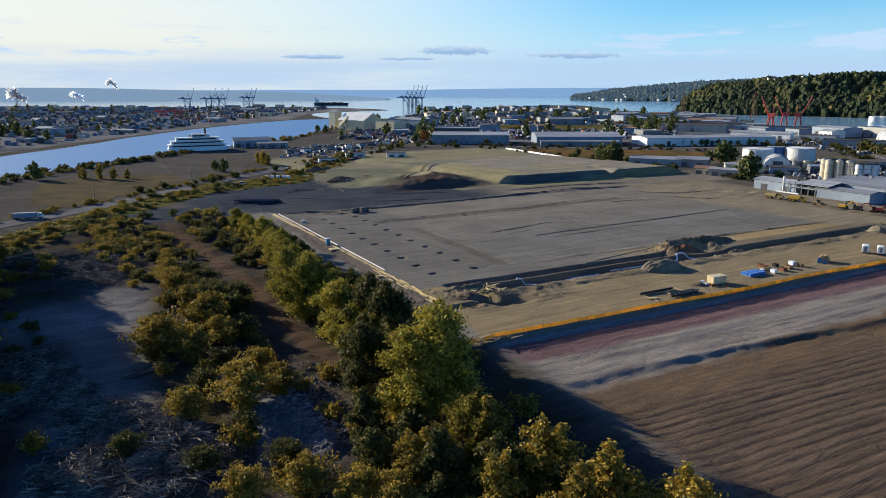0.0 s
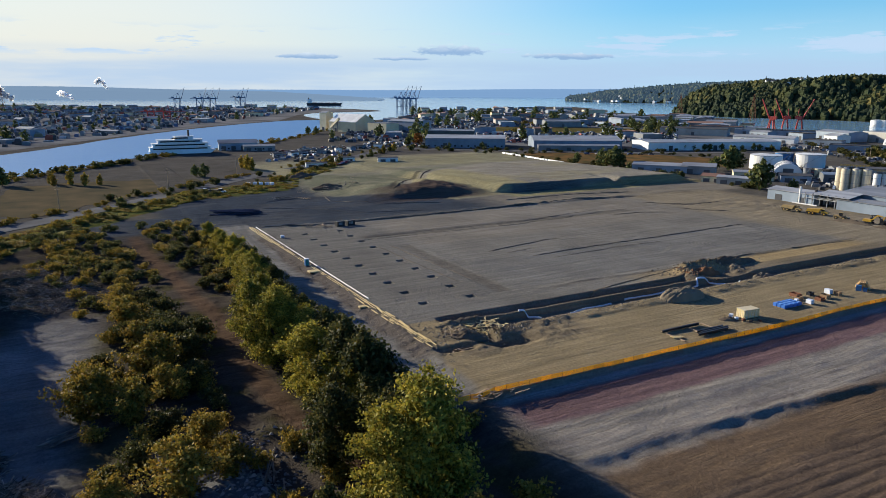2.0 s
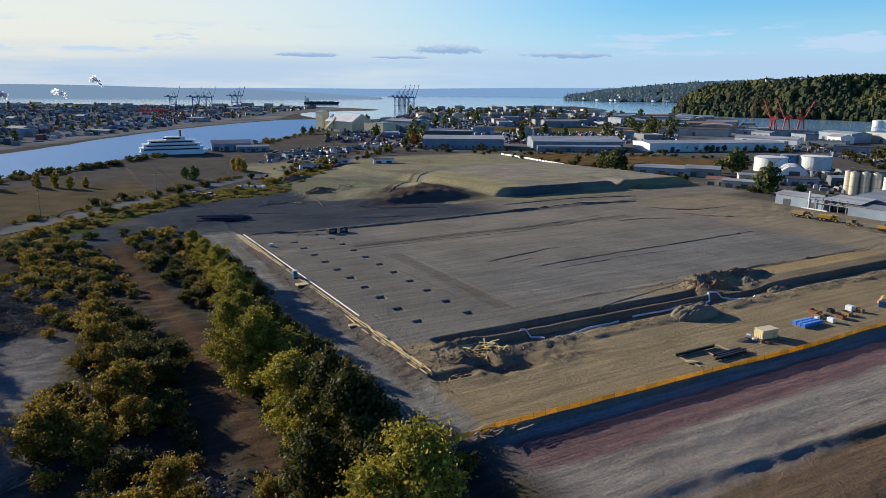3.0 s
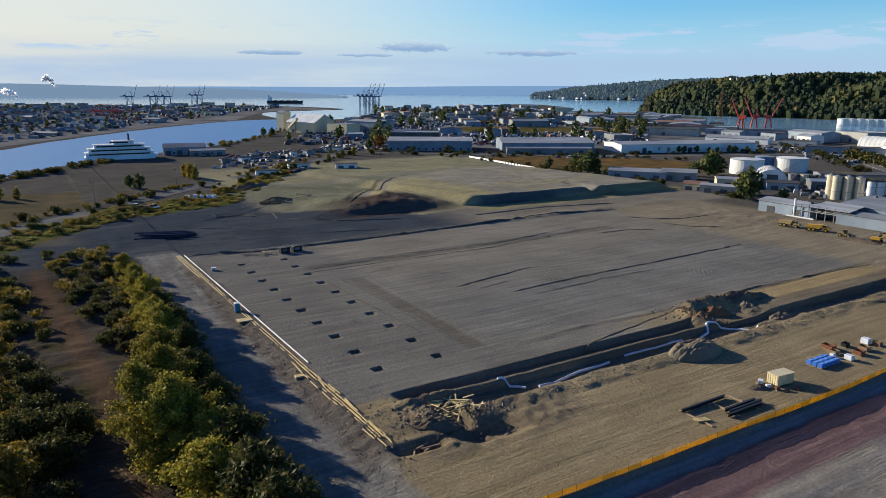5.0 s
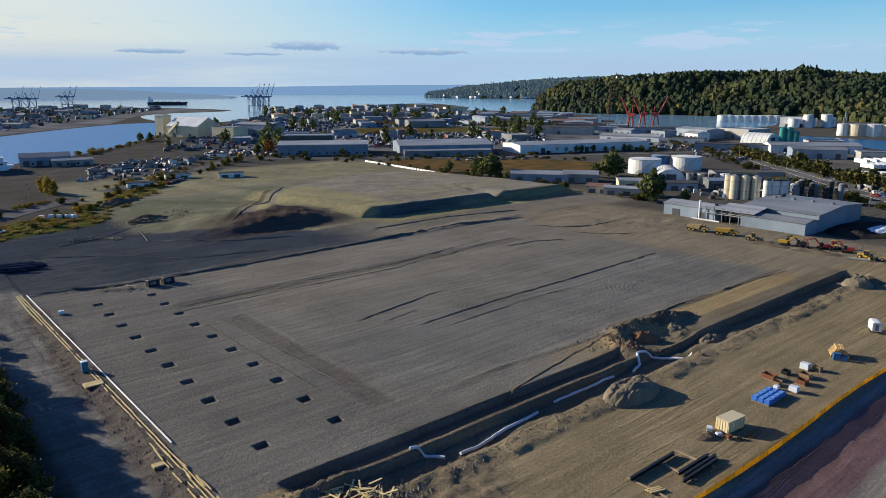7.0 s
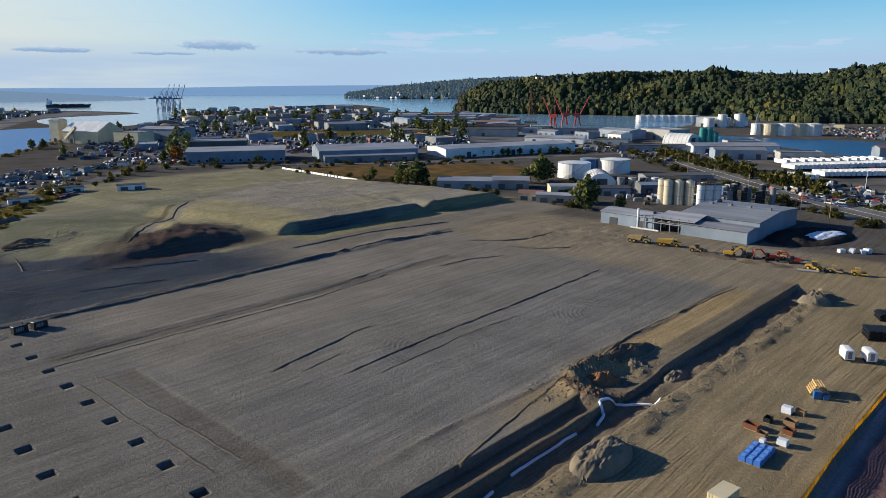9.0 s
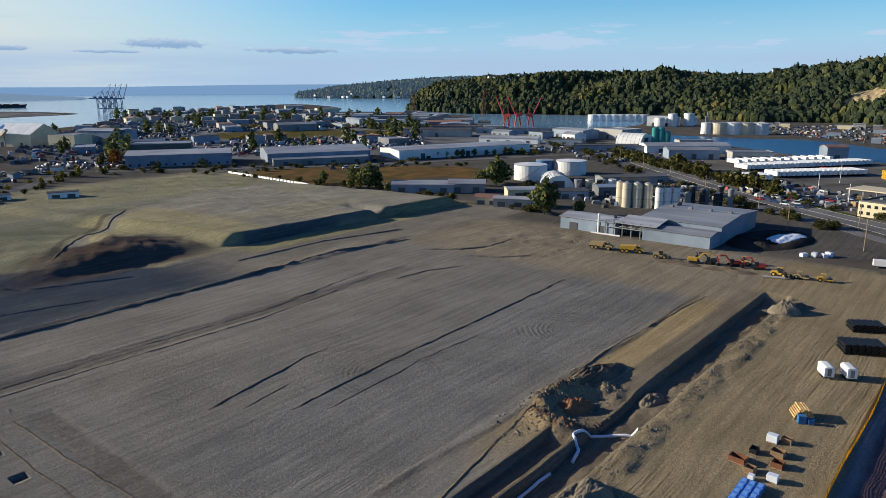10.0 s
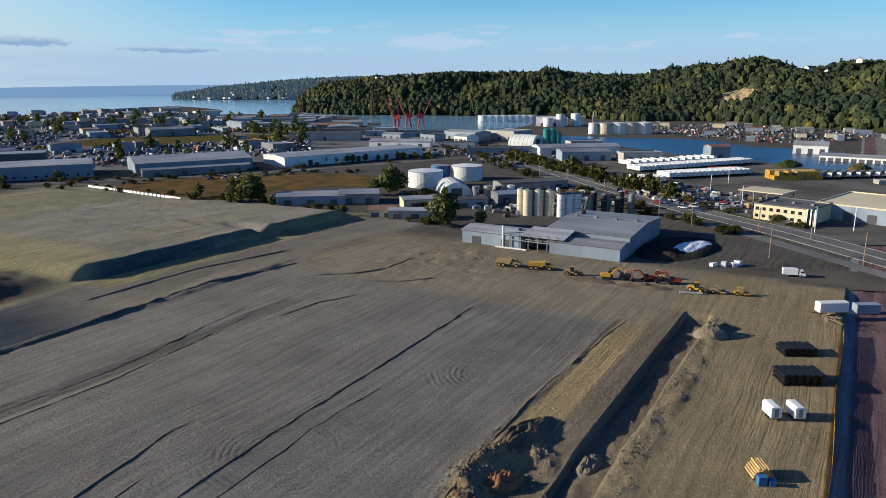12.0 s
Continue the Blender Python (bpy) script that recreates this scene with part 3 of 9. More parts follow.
    z += left * (2.4 + 0.5 * wobble(u, v, 14, 5) + 0.14 * wobble(u, v, 2.6, 48)) * (1 - hill)
    brown = np.clip(1.15 - abs(u - 96 - 0.5 * (v - 190)) / 38, 0, 1) * smooth01(176, 188, v) * (1 - smooth01(192, 262, v))
    z += brown * (3.4 + 0.5 * wobble(u, v, 5, 6) + 0.25 * wobble(u, v, 2.0, 46)) * (1 - hill)
    z += 0.10 * band(v, 138, 178, 4) * band(u, -30, 200, 8) * wobble(u, v, 3.3, 4)
    return z


def near_line(u, v, points, width):
    """1 on a line of the site's grid, fading to 0 at its edge."""
    best = np.full(u.shape, 1e9)
    for (u0, v0), (u1, v1) in zip(points, points[1:]):
        du, dv = u1 - u0, v1 - v0
        t = np.clip(((u - u0) * du + (v - v0) * dv) / (du * du + dv * dv), 0, 1)
        best = np.minimum(best, np.hypot(u - u0 - t * du, v - v0 - t * dv))
    return 1 - smooth01(width * 0.35, width * 0.65, best)


RAMP = [(90, 202), (95, 212), (133, 260), (168, 278), (201, 289), (246, 300)]


def ground_colour(u, v):
    c = np.empty(u.shape + (3,))
    c[:] = (0.125, 0.112, 0.096)

    def lay(mask, colour):
        c[:] = c * (1 - mask[..., None]) + np.array(colour) * mask[..., None]

    edge = 1.3 * wobble(u, v, 6, 3) + 0.8 * wobble(u, v, 2.3, 4)
    far_yard = band(v, 136, 182, 3) * band(u, -70, 130, 6)
    lay(band(v, 134, 184, 3) * band(u + edge, 100, 264, 6), (0.225, 0.195, 0.155))
    far_yard = np.maximum(far_yard, band(u, -30, 66, 5) * band(v, 136, 250, 5))
    # bluish shade over the far yard, put in as a dark ground colour
    lay(far_yard * (1 - smooth01(95, 125, u + edge)), (0.064, 0.074, 0.09))
    lay(far_yard * smooth01(0.1, 0.6, wobble(u * 0.4, v, 9, 41)) * (1 - smooth01(95, 125, u)) * 0.4, (0.115, 0.112, 0.11))
    pad = band(u + 0.3 * edge, -1.5, 190, 2) * band(v + 0.2 * edge, 14, 137, 0.8)
    lay(pad, (0.236, 0.214, 0.182))
    # strip by the timber line: dimmer light put into the pad colour
    lay(pad * (1 - smooth01(34, 44, u + edge)), (0.208, 0.19, 0.164))
    lay(pad * band(u + edge, 40, 178, 3) * band(v + edge, 27, 57, 2), (0.215, 0.20, 0.178))
    lay(pad * band(u + edge, 40, 170, 5) * band(v + edge, 84, 132, 3), (0.255, 0.223, 0.182))
    lay(0.8 * pad * band(v + 0.3 * edge, 102, 107, 0.7) * band(u, 26, 150, 2), (0.16, 0.14, 0.115))
    lay(0.8 * pad * band(u + 0.3 * edge, 32, 36, 0.7) * band(v, 26, 88, 2), (0.16, 0.14, 0.115))
    tan = band(v + 0.6 * edge, 13.5, 23.0, 0.9) * smooth01(60, 95, u) * (1 - smooth01(186, 196, u))
    lay(tan, (0.38, 0.275, 0.145))
    apron = smooth01(168, 182, u + edge) * (1 - smooth01(232, 248, u)) * band(v + edge, -10, 135, 5)
    lay(apron, (0.285, 0.232, 0.16))
    lay(band(v, -25.6, 14, 0.6) * band(u, -6, 236, 4), (0.312, 0.24, 0.142))
    # shadow lines beside the windrows, painted as darker soil
    for v0, h in ((136.5, 1.0), (24.0, 0.6)):
        lay(0.6 * np.exp(-((v - v0 + 1.0 - 0.5 * np.sin(u / 8.0)) / h) ** 2) * band(u, 45, 178, 6), (0.14, 0.115, 0.09))
    lay(0.75 * band(v, 2.6, 15.6, 0.7) * band(u, 9, 191, 2), (0.19, 0.155, 0.115))
    lay(0.7 * band(u + edge, 2, 36, 3) * band(v + edge, -9, 5, 2), (0.185, 0.145, 0.10))
    road = band(u + 0.5 * edge, -15, -3.0, 1.2) * band(v, -24, 150, 4)
    lay(road, (0.20, 0.185, 0.165))
    lay(road * smooth01(0.0, 0.5, wobble(u, v * 0.15, 1.6, 51)) * 0.7, (0.27, 0.25, 0.225))
    lay(band(u + 0.7 * edge, -6.5, -0.8, 0.6) * band(v, -4, 122, 2), (0.16, 0.135, 0.115))
    wood = (1 - smooth01(-19, -15, u + 0.4 * edge)) * (1 - smooth01(140, 156, v)) * smooth01(-175, -150, u)
    wood = np.maximum(wood, (1 - smooth01(-10, -3, u)) * (1 - smooth01(-28, -23, v)) * smooth01(-175, -150, u))
    lay(wood, (0.082, 0.068, 0.055))
    lay(wood * smooth01(0.1, 0.5, wobble(u, v, 7, 9)), (0.075, 0.065, 0.035))
    track = np.exp(-((u - track_u(v)) / 2.5) ** 4) * band(v, -90, 150, 5)
    lay(wood * track, (0.125, 0.082, 0.055))
    bare = np.exp(-((u + 74 - 0.10 * (v + 5)) / 8.5) ** 4) * band(v, -70, 62, 6)
    lay(wood * bare * 0.8, (0.24, 0.228, 0.22))
    lay(wood * bare * 0.7 * smooth01(0.0, 0.5, wobble(u, v * 0.3, 2.6, 61)), (0.15, 0.14, 0.135))
    bare = np.exp(-(((u + 84 + edge) / 14) ** 2 + ((v - 38 + edge) / 15) ** 2) ** 2)
    lay(wood * bare * 0.8, (0.31, 0.30, 0.295))
    rock = band(u, -55, -44, 2) * band(v, -50, -12, 3)
    lay(wood * rock, (0.17, 0.165, 0.165))
    low = smooth01(-5, 0, u + 0.5 * edge) * (1 - smooth01(-26.2, -25.6, v))
    lay(low, (0.275, 0.24, 0.205))
    lay(low * smooth01(0.15, 0.5, wobble(u * 0.12, v, 2.6, 31)) * 0.6, (0.19, 0.16, 0.15))
    lay(low * band(v, -28.0, -25.9, 0.3), (0.30, 0.29, 0.285))
    lay(low * band(v + 0.3 * edge, -37.0, -28.0, 0.8), (0.185, 0.118, 0.118))
    lay(low * (1 - smooth01(-53, -49, v + 0.8 * edge)), (0.165, 0.112, 0.072))
    lay(low * (1 - smooth01(-53, -49, v + 0.8 * edge)) * smooth01(0.0, 0.5, wobble(u * 0.4, v, 9, 2)), (0.27, 0.205, 0.125))
    lay(low * (1 - smooth01(-64, -59, v + 0.8 * edge)) * band(u, -5, 75, 8), (0.15, 0.105, 0.075))
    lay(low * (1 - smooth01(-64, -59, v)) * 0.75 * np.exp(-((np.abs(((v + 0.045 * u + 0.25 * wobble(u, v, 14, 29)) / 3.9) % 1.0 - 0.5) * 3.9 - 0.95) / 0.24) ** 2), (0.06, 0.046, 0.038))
    # stockpile
    low_edge = np.interp(u, [-140, -55, -10, 38, 119], [60, 174, 222, 237, 354]) + edge * 1.5
    verge = smooth01(-2, 2, v - low_edge) * (1 - smooth01(30, 40, v - low_edge)) * band(u, -150, 118, 8)
    lay(verge, (0.09, 0.10, 0.032))
    lay(verge * smooth01(0.05, 0.45, wobble(u, v, 13, 21)), (0.22, 0.13, 0.05))
    lay(verge * smooth01(0.1, 0.4, wobble(u, v, 5, 22)) * 0.8, (0.13, 0.13, 0.04))
    foot = np.interp(u, [50, 68, 103, 132], [207, 190, 170, 174]) + 0.8 * edge
    stock = smooth01(foot - 2.5, foot + 2.5, v) * band(u, 50, 262, 8) * (1 - smooth01(360, 400, v))
    lay(stock, (0.30, 0.265, 0.21))
    lay(stock * smooth01(0.15, 0.6, wobble(u, v, 26, 7)) * 0.6, (0.32, 0.278, 0.175))
    ramp_u = np.interp(v, [182, 212, 260, 278, 300], [84, 94, 133, 168, 246])
    lay(stock * (1 - smooth01(-5, 5, u - ramp_u + edge)) * (1 - smooth01(270, 300, v)), (0.19, 0.185, 0.125))
    lay(stock * (1 - smooth01(-5, 5, u - ramp_u + edge)) * smooth01(0.0, 0.5, wobble(u, v, 12, 27)) * 0.7, (0.26, 0.235, 0.16))
    right = smooth01(-2, 4, u - ramp_u) * (1 - smooth01(262, 275, v))
    lay(stock * right * (1 - smooth01(146, 156, u + 0.62 * (v - 180) * 0 + edge)), (0.36, 0.31, 0.18))
    lay(stock * smooth01(285, 300, v + edge) * 0.7, (0.29, 0.26, 0.15))
    # front face: its shade laid into the soil colour as dark grey
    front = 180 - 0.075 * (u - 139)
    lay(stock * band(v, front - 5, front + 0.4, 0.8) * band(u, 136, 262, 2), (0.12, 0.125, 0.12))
    lay(band(v, 163, 174.5, 1.2) * band(u, 132, 266, 4), (0.29, 0.255, 0.14))
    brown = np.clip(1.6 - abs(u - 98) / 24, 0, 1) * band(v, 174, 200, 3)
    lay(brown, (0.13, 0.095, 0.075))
    lay(band(u + 0.17 * (v - 180) + 0.3 * edge, 127, 139, 1.2) * band(v, 178, 262, 5), (0.34, 0.292, 0.165))
    lay(0.8 * near_line(u, v, RAMP, 6.0), (0.275, 0.245, 0.195))
    lay(0.7 * near_line(u, v, [(80, 196), (90, 216), (128, 262)], 3.0), (0.09, 0.08, 0.065))
    return c * np.array([0.775, 0.79, 0.80])


def build_ground():
    us = np.concatenate([[-5200, -3500, -2200, -1500, -1000, -700, -500, -380, -300, -240, -205, -180], np.arange(-165, -56, 1.6), np.arange(-56, -4, 1.0), np.arange(-4, 42, 0.5), np.arange(42, 215, 1.0), np.arange(216, 266, 1.5), np.arange(268, 300, 4.0), [310, 340, 400, 500, 700, 1000, 1500, 2300, 3500, 5200]])
    vs = np.concatenate([[-5200, -3500, -2200, -1200, -700, -450, -300, -220, -170, -140], np.arange(-125, -105, 0.45), np.arange(-105, -60, 0.3), np.arange(-60, 30, 0.55), np.arange(30, 142, 0.9), np.arange(143, 215, 1.0), np.arange(216, 306, 1.3), np.arange(308, 410, 4.0), [430, 470, 540, 640, 800, 1050, 1400, 2000, 3000, 4200, 5200]])
    us = np.unique(np.concatenate([us] + [[p - 1.16, p - 1.10, p + 1.10, p + 1.16] for p in (ROW_A, ROW_B)]))
    vs = np.unique(np.concatenate([vs, np.arange(4, 17, 0.27)] + [[p - 1.05, p - 0.99, p + 0.99, p + 1.05] for p in PIT_V]))
    U, V = np.meshgrid(us, vs, indexing="ij")
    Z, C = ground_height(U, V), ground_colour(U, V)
    Z = np.where((abs(U) > 420) | (abs(V) > 420), -1.0, Z)
    n, k = len(us), len(vs)
    verts = np.stack([U, V, Z], -1).reshape(-1, 3)
    idx = np.arange(n * k).reshape(n, k)
    faces = np.stack([idx[:-1, :-1], idx[1:, :-1], idx[1:, 1:], idx[:-1, 1:]], -1).reshape(-1, 4)
    me = bpy.data.meshes.new("ground")
    me.vertices.add(n * k)
    me.vertices.foreach_set("co", verts.ravel())
    me.loops.add(faces.size)
    me.loops.foreach_set("vertex_index", faces.ravel())
    me.polygons.add(len(faces))
    me.polygons.foreach_set("loop_start", np.arange(0, faces.size, 4))
    me.polygons.foreach_set("loop_total", np.full(len(faces), 4))
    me.update(calc_edges=True)
    att = me.color_attributes.new("soil", "FLOAT_COLOR", "POINT")
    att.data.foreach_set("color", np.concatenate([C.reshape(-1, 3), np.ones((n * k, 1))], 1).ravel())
    me.polygons.foreach_set("use_smooth", [True] * len(faces))
    me.materials.append(SOIL)
    ob = new("ground", me)
    ob.matrix_basis = pose(-6, 163, 0, 0, 0, 31.0)
    return tagged(ob, "bare graded construction soil with wheel tracks and trenches", "ground", kind="structure")


build_ground()


def soil_ridge(points, width, hgt, colour, label="low ridge of loose soil on the graded pad"):
    """A narrow windrow of loose soil along a line of the world."""
    line = []
    for (x0, y0), (x1, y1) in zip(points, points[1:]):
        n = max(2, int(math.hypot(x1 - x0, y1 - y0) / 0.8))
        line += [(x0 + (x1 - x0) * k / n, y0 + (y1 - y0) * k / n) for k in range(n)]
    line.append(points[-1])
    x, y = np.array(line).T
    u, v = site_coords(x, y)
    du, dv = np.gradient(u), np.gradient(v)
    ln = np.hypot(du, dv)
    nu, nv = -dv / ln, du / ln
    k = np.arange(len(u))
    sway, tall = 0.5 * wobble(k, k * 0, 9, 5), np.clip(0.75 + 0.5 * wobble(k, k * 0, 4, 6), 0.2, 1.4)
    tall = tall * np.minimum(1, np.minimum(k, k[::-1]) / 4.0)
    z = ground_height(u, v)
    verts, faces = [], []
    for off, up in ((-1.0, -0.08), (-0.45, 0.55), (0.0, 1.0), (0.5, 0.5), (1.0, -0.08)):
        o = sway + off * width / 2 * (0.8 + 0.3 * wobble(k, k * 0 + off * 9, 3, 7))
        verts.append(np.stack([u + nu * o, v + nv * o, z + up * hgt * tall - 0.01], 1))
    n = len(u)
    V = np.concatenate(verts)
    for a in range(4):
        for i in range(n - 1):
            faces.append((a * n + i, a * n + i + 1, (a + 1) * n + i + 1, (a + 1) * n + i))
    me = raw("soil_ridge", V.tolist(), faces, SOIL)
    att = me.color_attributes.new("soil", "FLOAT_COLOR", "POINT")
    att.data.foreach_set("color", np.tile([*colour, 1.0], len(V)))
    ob = new("soil_ridge", me)
    ob.matrix_basis = pose(-6, 163, 0, 0, 0, 31.0)
    return tagged(ob, label, "soil ridge", kind="structure")


RIDGE_SOIL = (0.135, 0.115, 0.092)
soil_ridge([(20, 242), (38, 255), (70, 276), (108, 301)], 1.1, 0.25, RIDGE_SOIL)
soil_ridge([(6, 247), (28, 267.5), (32, 269.5)], 1.0, 0.24, RIDGE_SOIL)
soil_ridge([(12, 245.5), (22, 254)], 0.8, 0.15, RIDGE_SOIL)
soil_ridge([(26, 240), (50, 257), (66, 266)], 0.7, 0.13, RIDGE_SOIL)
soil_ridge([(-46, 295.5), (-25, 307.5), (-5, 320.5), (16, 334.5), (47, 356), (81, 369)], 1.6, 0.56, RIDGE_SOIL, "rough soil bank along the rear edge of the pad")
soil_ridge([(-80, 283), (-62, 286.5), (-47, 294.5)], 1.3, 0.40, RIDGE_SOIL, "rough soil bank along the rear edge of the pad")
soil_ridge([(16, 360), (50, 381), (84, 392)], 1.2, 0.40, RIDGE_SOIL, "low soil bank before the stockpile")
soil_ridge([(31, 202.5), (46, 216), (69, 235), (94, 251), (136, 273)], 1.0, 0.18, (0.17, 0.135, 0.09), "crumbled soil edge of the graded pad")
soil_ridge([(-38, 261), (-8, 279), (21, 296), (56, 325)], 0.8, 0.15, RIDGE_SOIL)
soil_ridge([(-38, 266), (-8, 285), (21, 302), (56, 331)], 0.8, 0.13, RIDGE_SOIL)
soil_ridge([(-29.5, 252), (-15.5, 230), (-2.5, 211)], 0.8, 0.13, RIDGE_SOIL)
soil_ridge([(-26, 254.5), (-12, 233), (1.5, 214)], 0.9, 0.18, RIDGE_SOIL)
soil_ridge([(80, 352), (92, 347), (104, 348), (116, 356)], 1.4, 0.40, RIDGE_SOIL, "pushed up soil on the haul apron")
soil_ridge([(-38, 366), (-33, 408), (-25, 462)], 1.3, 0.35, (0.10, 0.085, 0.065), "dark soil edge beside the haul ramp")
soil_ridge([(-74, 372), (-66, 352), (-40, 346), (-12, 352)], 1.2, 0.35, (0.12, 0.11, 0.10), "low soil bank on the dark yard")
soil_ridge([(-100, 330), (-70, 330), (-45, 322), (-20, 330)], 0.9, 0.22, (0.10, 0.10, 0.10), "wheel rut edge on the dark yard")
soil_ridge([(-96, 345), (-84, 360), (-78, 380)], 0.9, 0.25, (0.10, 0.10, 0.10), "wheel rut edge on the dark yard")
soil_ridge([(92, 338), (100, 332), (112, 330)], 1.3, 0.36, RIDGE_SOIL, "pushed up soil on the haul apron")
soil_ridge([(60, 318), (72, 324), (86, 326)], 1.2, 0.24, RIDGE_SOIL, "pushed up soil on the haul apron")


def height_at(x, y):
    u, v = site_coords(np.array([float(x)]), np.array([float(y)]))
    if abs(u[0]) > 420 or abs(v[0]) > 420:
        return -1.0
    return float(ground_height(u, v)[0])


def heights_at(x, y):
    u, v = site_coords(x, y)
    return ground_height(u, v)


def on(x, y, rz=0.0, up=0.0):
    return pose(x, y, height_at(x, y) + up, 0, 0, rz)


def curved(points, steps=6, closed=True, jitter=0.0, seed=0):
    """Corner points turned into a soft line."""
    rnd = random.Random(seed)
    pts = [Vector((x, y, 0)) for x, y in points]
    n, res = len(pts), []
    for i in range(n if closed else n - 1):
        p0, p1, p2, p3 = (pts[(i + k) % n] if closed else pts[min(max(i + k, 0), n - 1)] for k in (-1, 0, 1, 2))
        for s in range(steps):
            t = s / steps
            q = 0.5 * (2 * p1 + (p2 - p0) * t + (2 * p0 - 5 * p1 + 4 * p2 - p3) * t * t + (3 * p1 - p0 - 3 * p2 + p3) * t ** 3)
            res.append((q.x + rnd.uniform(-jitter, jitter), q.y + rnd.uniform(-jitter, jitter)))
    if not closed:
        res.append((pts[-1].x, pts[-1].y))
    return res


def sheet(name, points, z, material, label, category, steps=1, jitter=0.0, thick=0.05, seed=0):
    bm = B()
    outline = curved(points, steps, True, jitter, seed) if steps > 1 or jitter else points
    prism(bm, outline, z - thick, z)
    return single(name, bm, material, label, category, kind="structure")


def ribbon(name, points, width, z, material, label, category, steps=6, thick=0.05):
    """A road or bank along a line."""
    line = [Vector((x, y, 0)) for x, y in curved(points, steps, False)]
    left, right = [], []
    for i, p in enumerate(line):
        d = (line[min(i + 1, len(line) - 1)] - line[max(i - 1, 0)]).normalized()
        n = Vector((-d.y, d.x, 0)) * width / 2
        left.append(((p + n).x, (p + n).y))
        right.append(((p - n).x, (p - n).y))
    bm = B()
    rows = [[bm.verts.new((x, y, h)) for x, y in side] for side, h in ((left, z), (right, z), (left, z - thick), (right, z - thick))]
    for i in range(len(line) - 1):
        for a, b in ((0, 1), (1, 3), (3, 2), (2, 0)):
            bm.faces.new((rows[a][i], rows[a][i + 1], rows[b][i + 1], rows[b][i]))
    return single(name, bm, material, label, category, kind="structure")


# water lies in broad sheets on the low land
RIVER_FAR = [(-330, 60), (-350, 300), (-362, 430), (-368, 528), (-367, 644), (-372, 782), (-356, 990), (-307, 1173), (-240, 1215)]
RIVER_NEAR = [(-206, 1190), (-197, 963), (-194, 806), (-206, 699), (-251, 560), (-250, 494), (-266, 446), (-274, 389), (-262, 300), (-235, 60)]
sheet("river", RIVER_FAR + RIVER_NEAR, -0.9, WATER, "calm pale blue river water reflecting the evening sky", "river", 5, 2.0)
SEA_SHORE = [(-5000, 2300), (-2200, 2150), (-1250, 2120), (-860, 1930), (-620, 2010), (-450, 1960), (-300, 1850), (-215, 1700), (-330, 1560), (-335, 1420), (-255, 1235), (-190, 1200), (-150, 1260), (-120, 1420), (-90, 1560), (60, 1980), (280, 2230), (345, 1900), (300, 1640), (255, 1430), (400, 1460), (480, 1330), (400, 1160), (415, 905), (500, 900)]
SEA_EAST = [(640, 1020), (700, 1190), (560, 1390), (470, 1590), (570, 2000), (800, 2480), (1000, 2680), (1200, 2760), (1700, 3000), (2600, 3300), (4990, 3900)]
sheet("sea", SEA_SHORE + SEA_EAST + [(4990, 4990), (-5000, 4990)], -0.85, SEA_WATER, "open bay with small ripples under a bright sky", "sea", 4, 1.0)
INLET = [(471, 640), (465, 575), (478, 512), (468, 450), (498, 415), (560, 360), (640, 330), (640, 400), (575, 455), (600, 535), (575, 576), (596, 665), (552, 722), (505, 790), (462, 800), (450, 720)]
sheet("inlet", INLET, -0.88, INLET_WATER, "blue inlet water behind the trailer yard", "inlet", 4, 1.0)

# asphalt, yards and grass beyond the site
sheet("trailer_yard", [(262, 440), (330, 430), (420, 418), (470, 440), (470, 520), (462, 600), (455, 720), (400, 740), (345, 720), (318, 600), (285, 500)], -0.93, ASPHALT, "worn asphalt trailer yard behind the road", "yard")
sheet("office_lot", [(262, 300), (300, 280), (380, 300), (460, 400), (420, 416), (300, 430), (284, 400), (272, 345)], -0.94, ASPHALT, "patched asphalt parking lot round the cream office building", "parking lot")
sheet("port_yard", [(-60, 690), (320, 690), (400, 900), (380, 1150), (250, 1400), (40, 1900), (-80, 1500), (-140, 1200), (-160, 900)], -0.95, GRAVEL_YARD, "grey industrial yards and streets of the port", "yard")
sheet("west_port", [(-5000, 600), (-390, 560), (-385, 780), (-370, 990), (-320, 1190), (-350, 1430), (-350, 1580), (-240, 1700), (-320, 1830), (-460, 1930), (-620, 1990), (-860, 1900), (-1250, 2090), (-2200, 2120), (-5000, 2260)], -0.95, GRAVEL_YARD, "hazy grey port land across the river", "port land")
sheet("brown_meadow", [(39, 605), (108, 620), (186, 580), (182, 512), (144, 540), (92, 520), (70, 538)], -0.92, RUST_GRASS, "rust brown dry meadow beside the stockpile", "meadow", 4, 2.0)
sheet("far_meadow", [(20, 930), (170, 900), (240, 930), (200, 1010), (40, 1020)], -0.92, DRY_GRASS, "dry yellow grass field among the warehouses", "meadow", 4, 3.0)
sheet("dry_verge", [(-190, 300), (-172, 330), (-158, 405), (-170, 430), (-225, 400), (-240, 372)], -0.88, VERGE_GRASS, "dry brown grass field beside the river", "field", 6, 4.0)
sheet("road_verge", [(262, 292), (276, 330), (290, 400), (283, 402), (268, 340), (255, 300)], -0.9, GREEN_GRASS, "mown green strip beside the road", "verge", 4, 0.6)
ROAD_WEST = [(-200, 200), (-181, 258), (-167, 300), (-150, 365), (-136, 425), (-116, 490), (-92, 560), (-70, 680), (-50, 800)]
ribbon("river_road", ROAD_WEST, 11, -0.84, ROAD_GREY, "pale worn asphalt road along the river", "road")
ROAD_EAST = [(236, 190), (252, 262), (266, 325), (272, 372), (286, 440), (312, 545), (330, 600), (345, 690), (350, 820)]
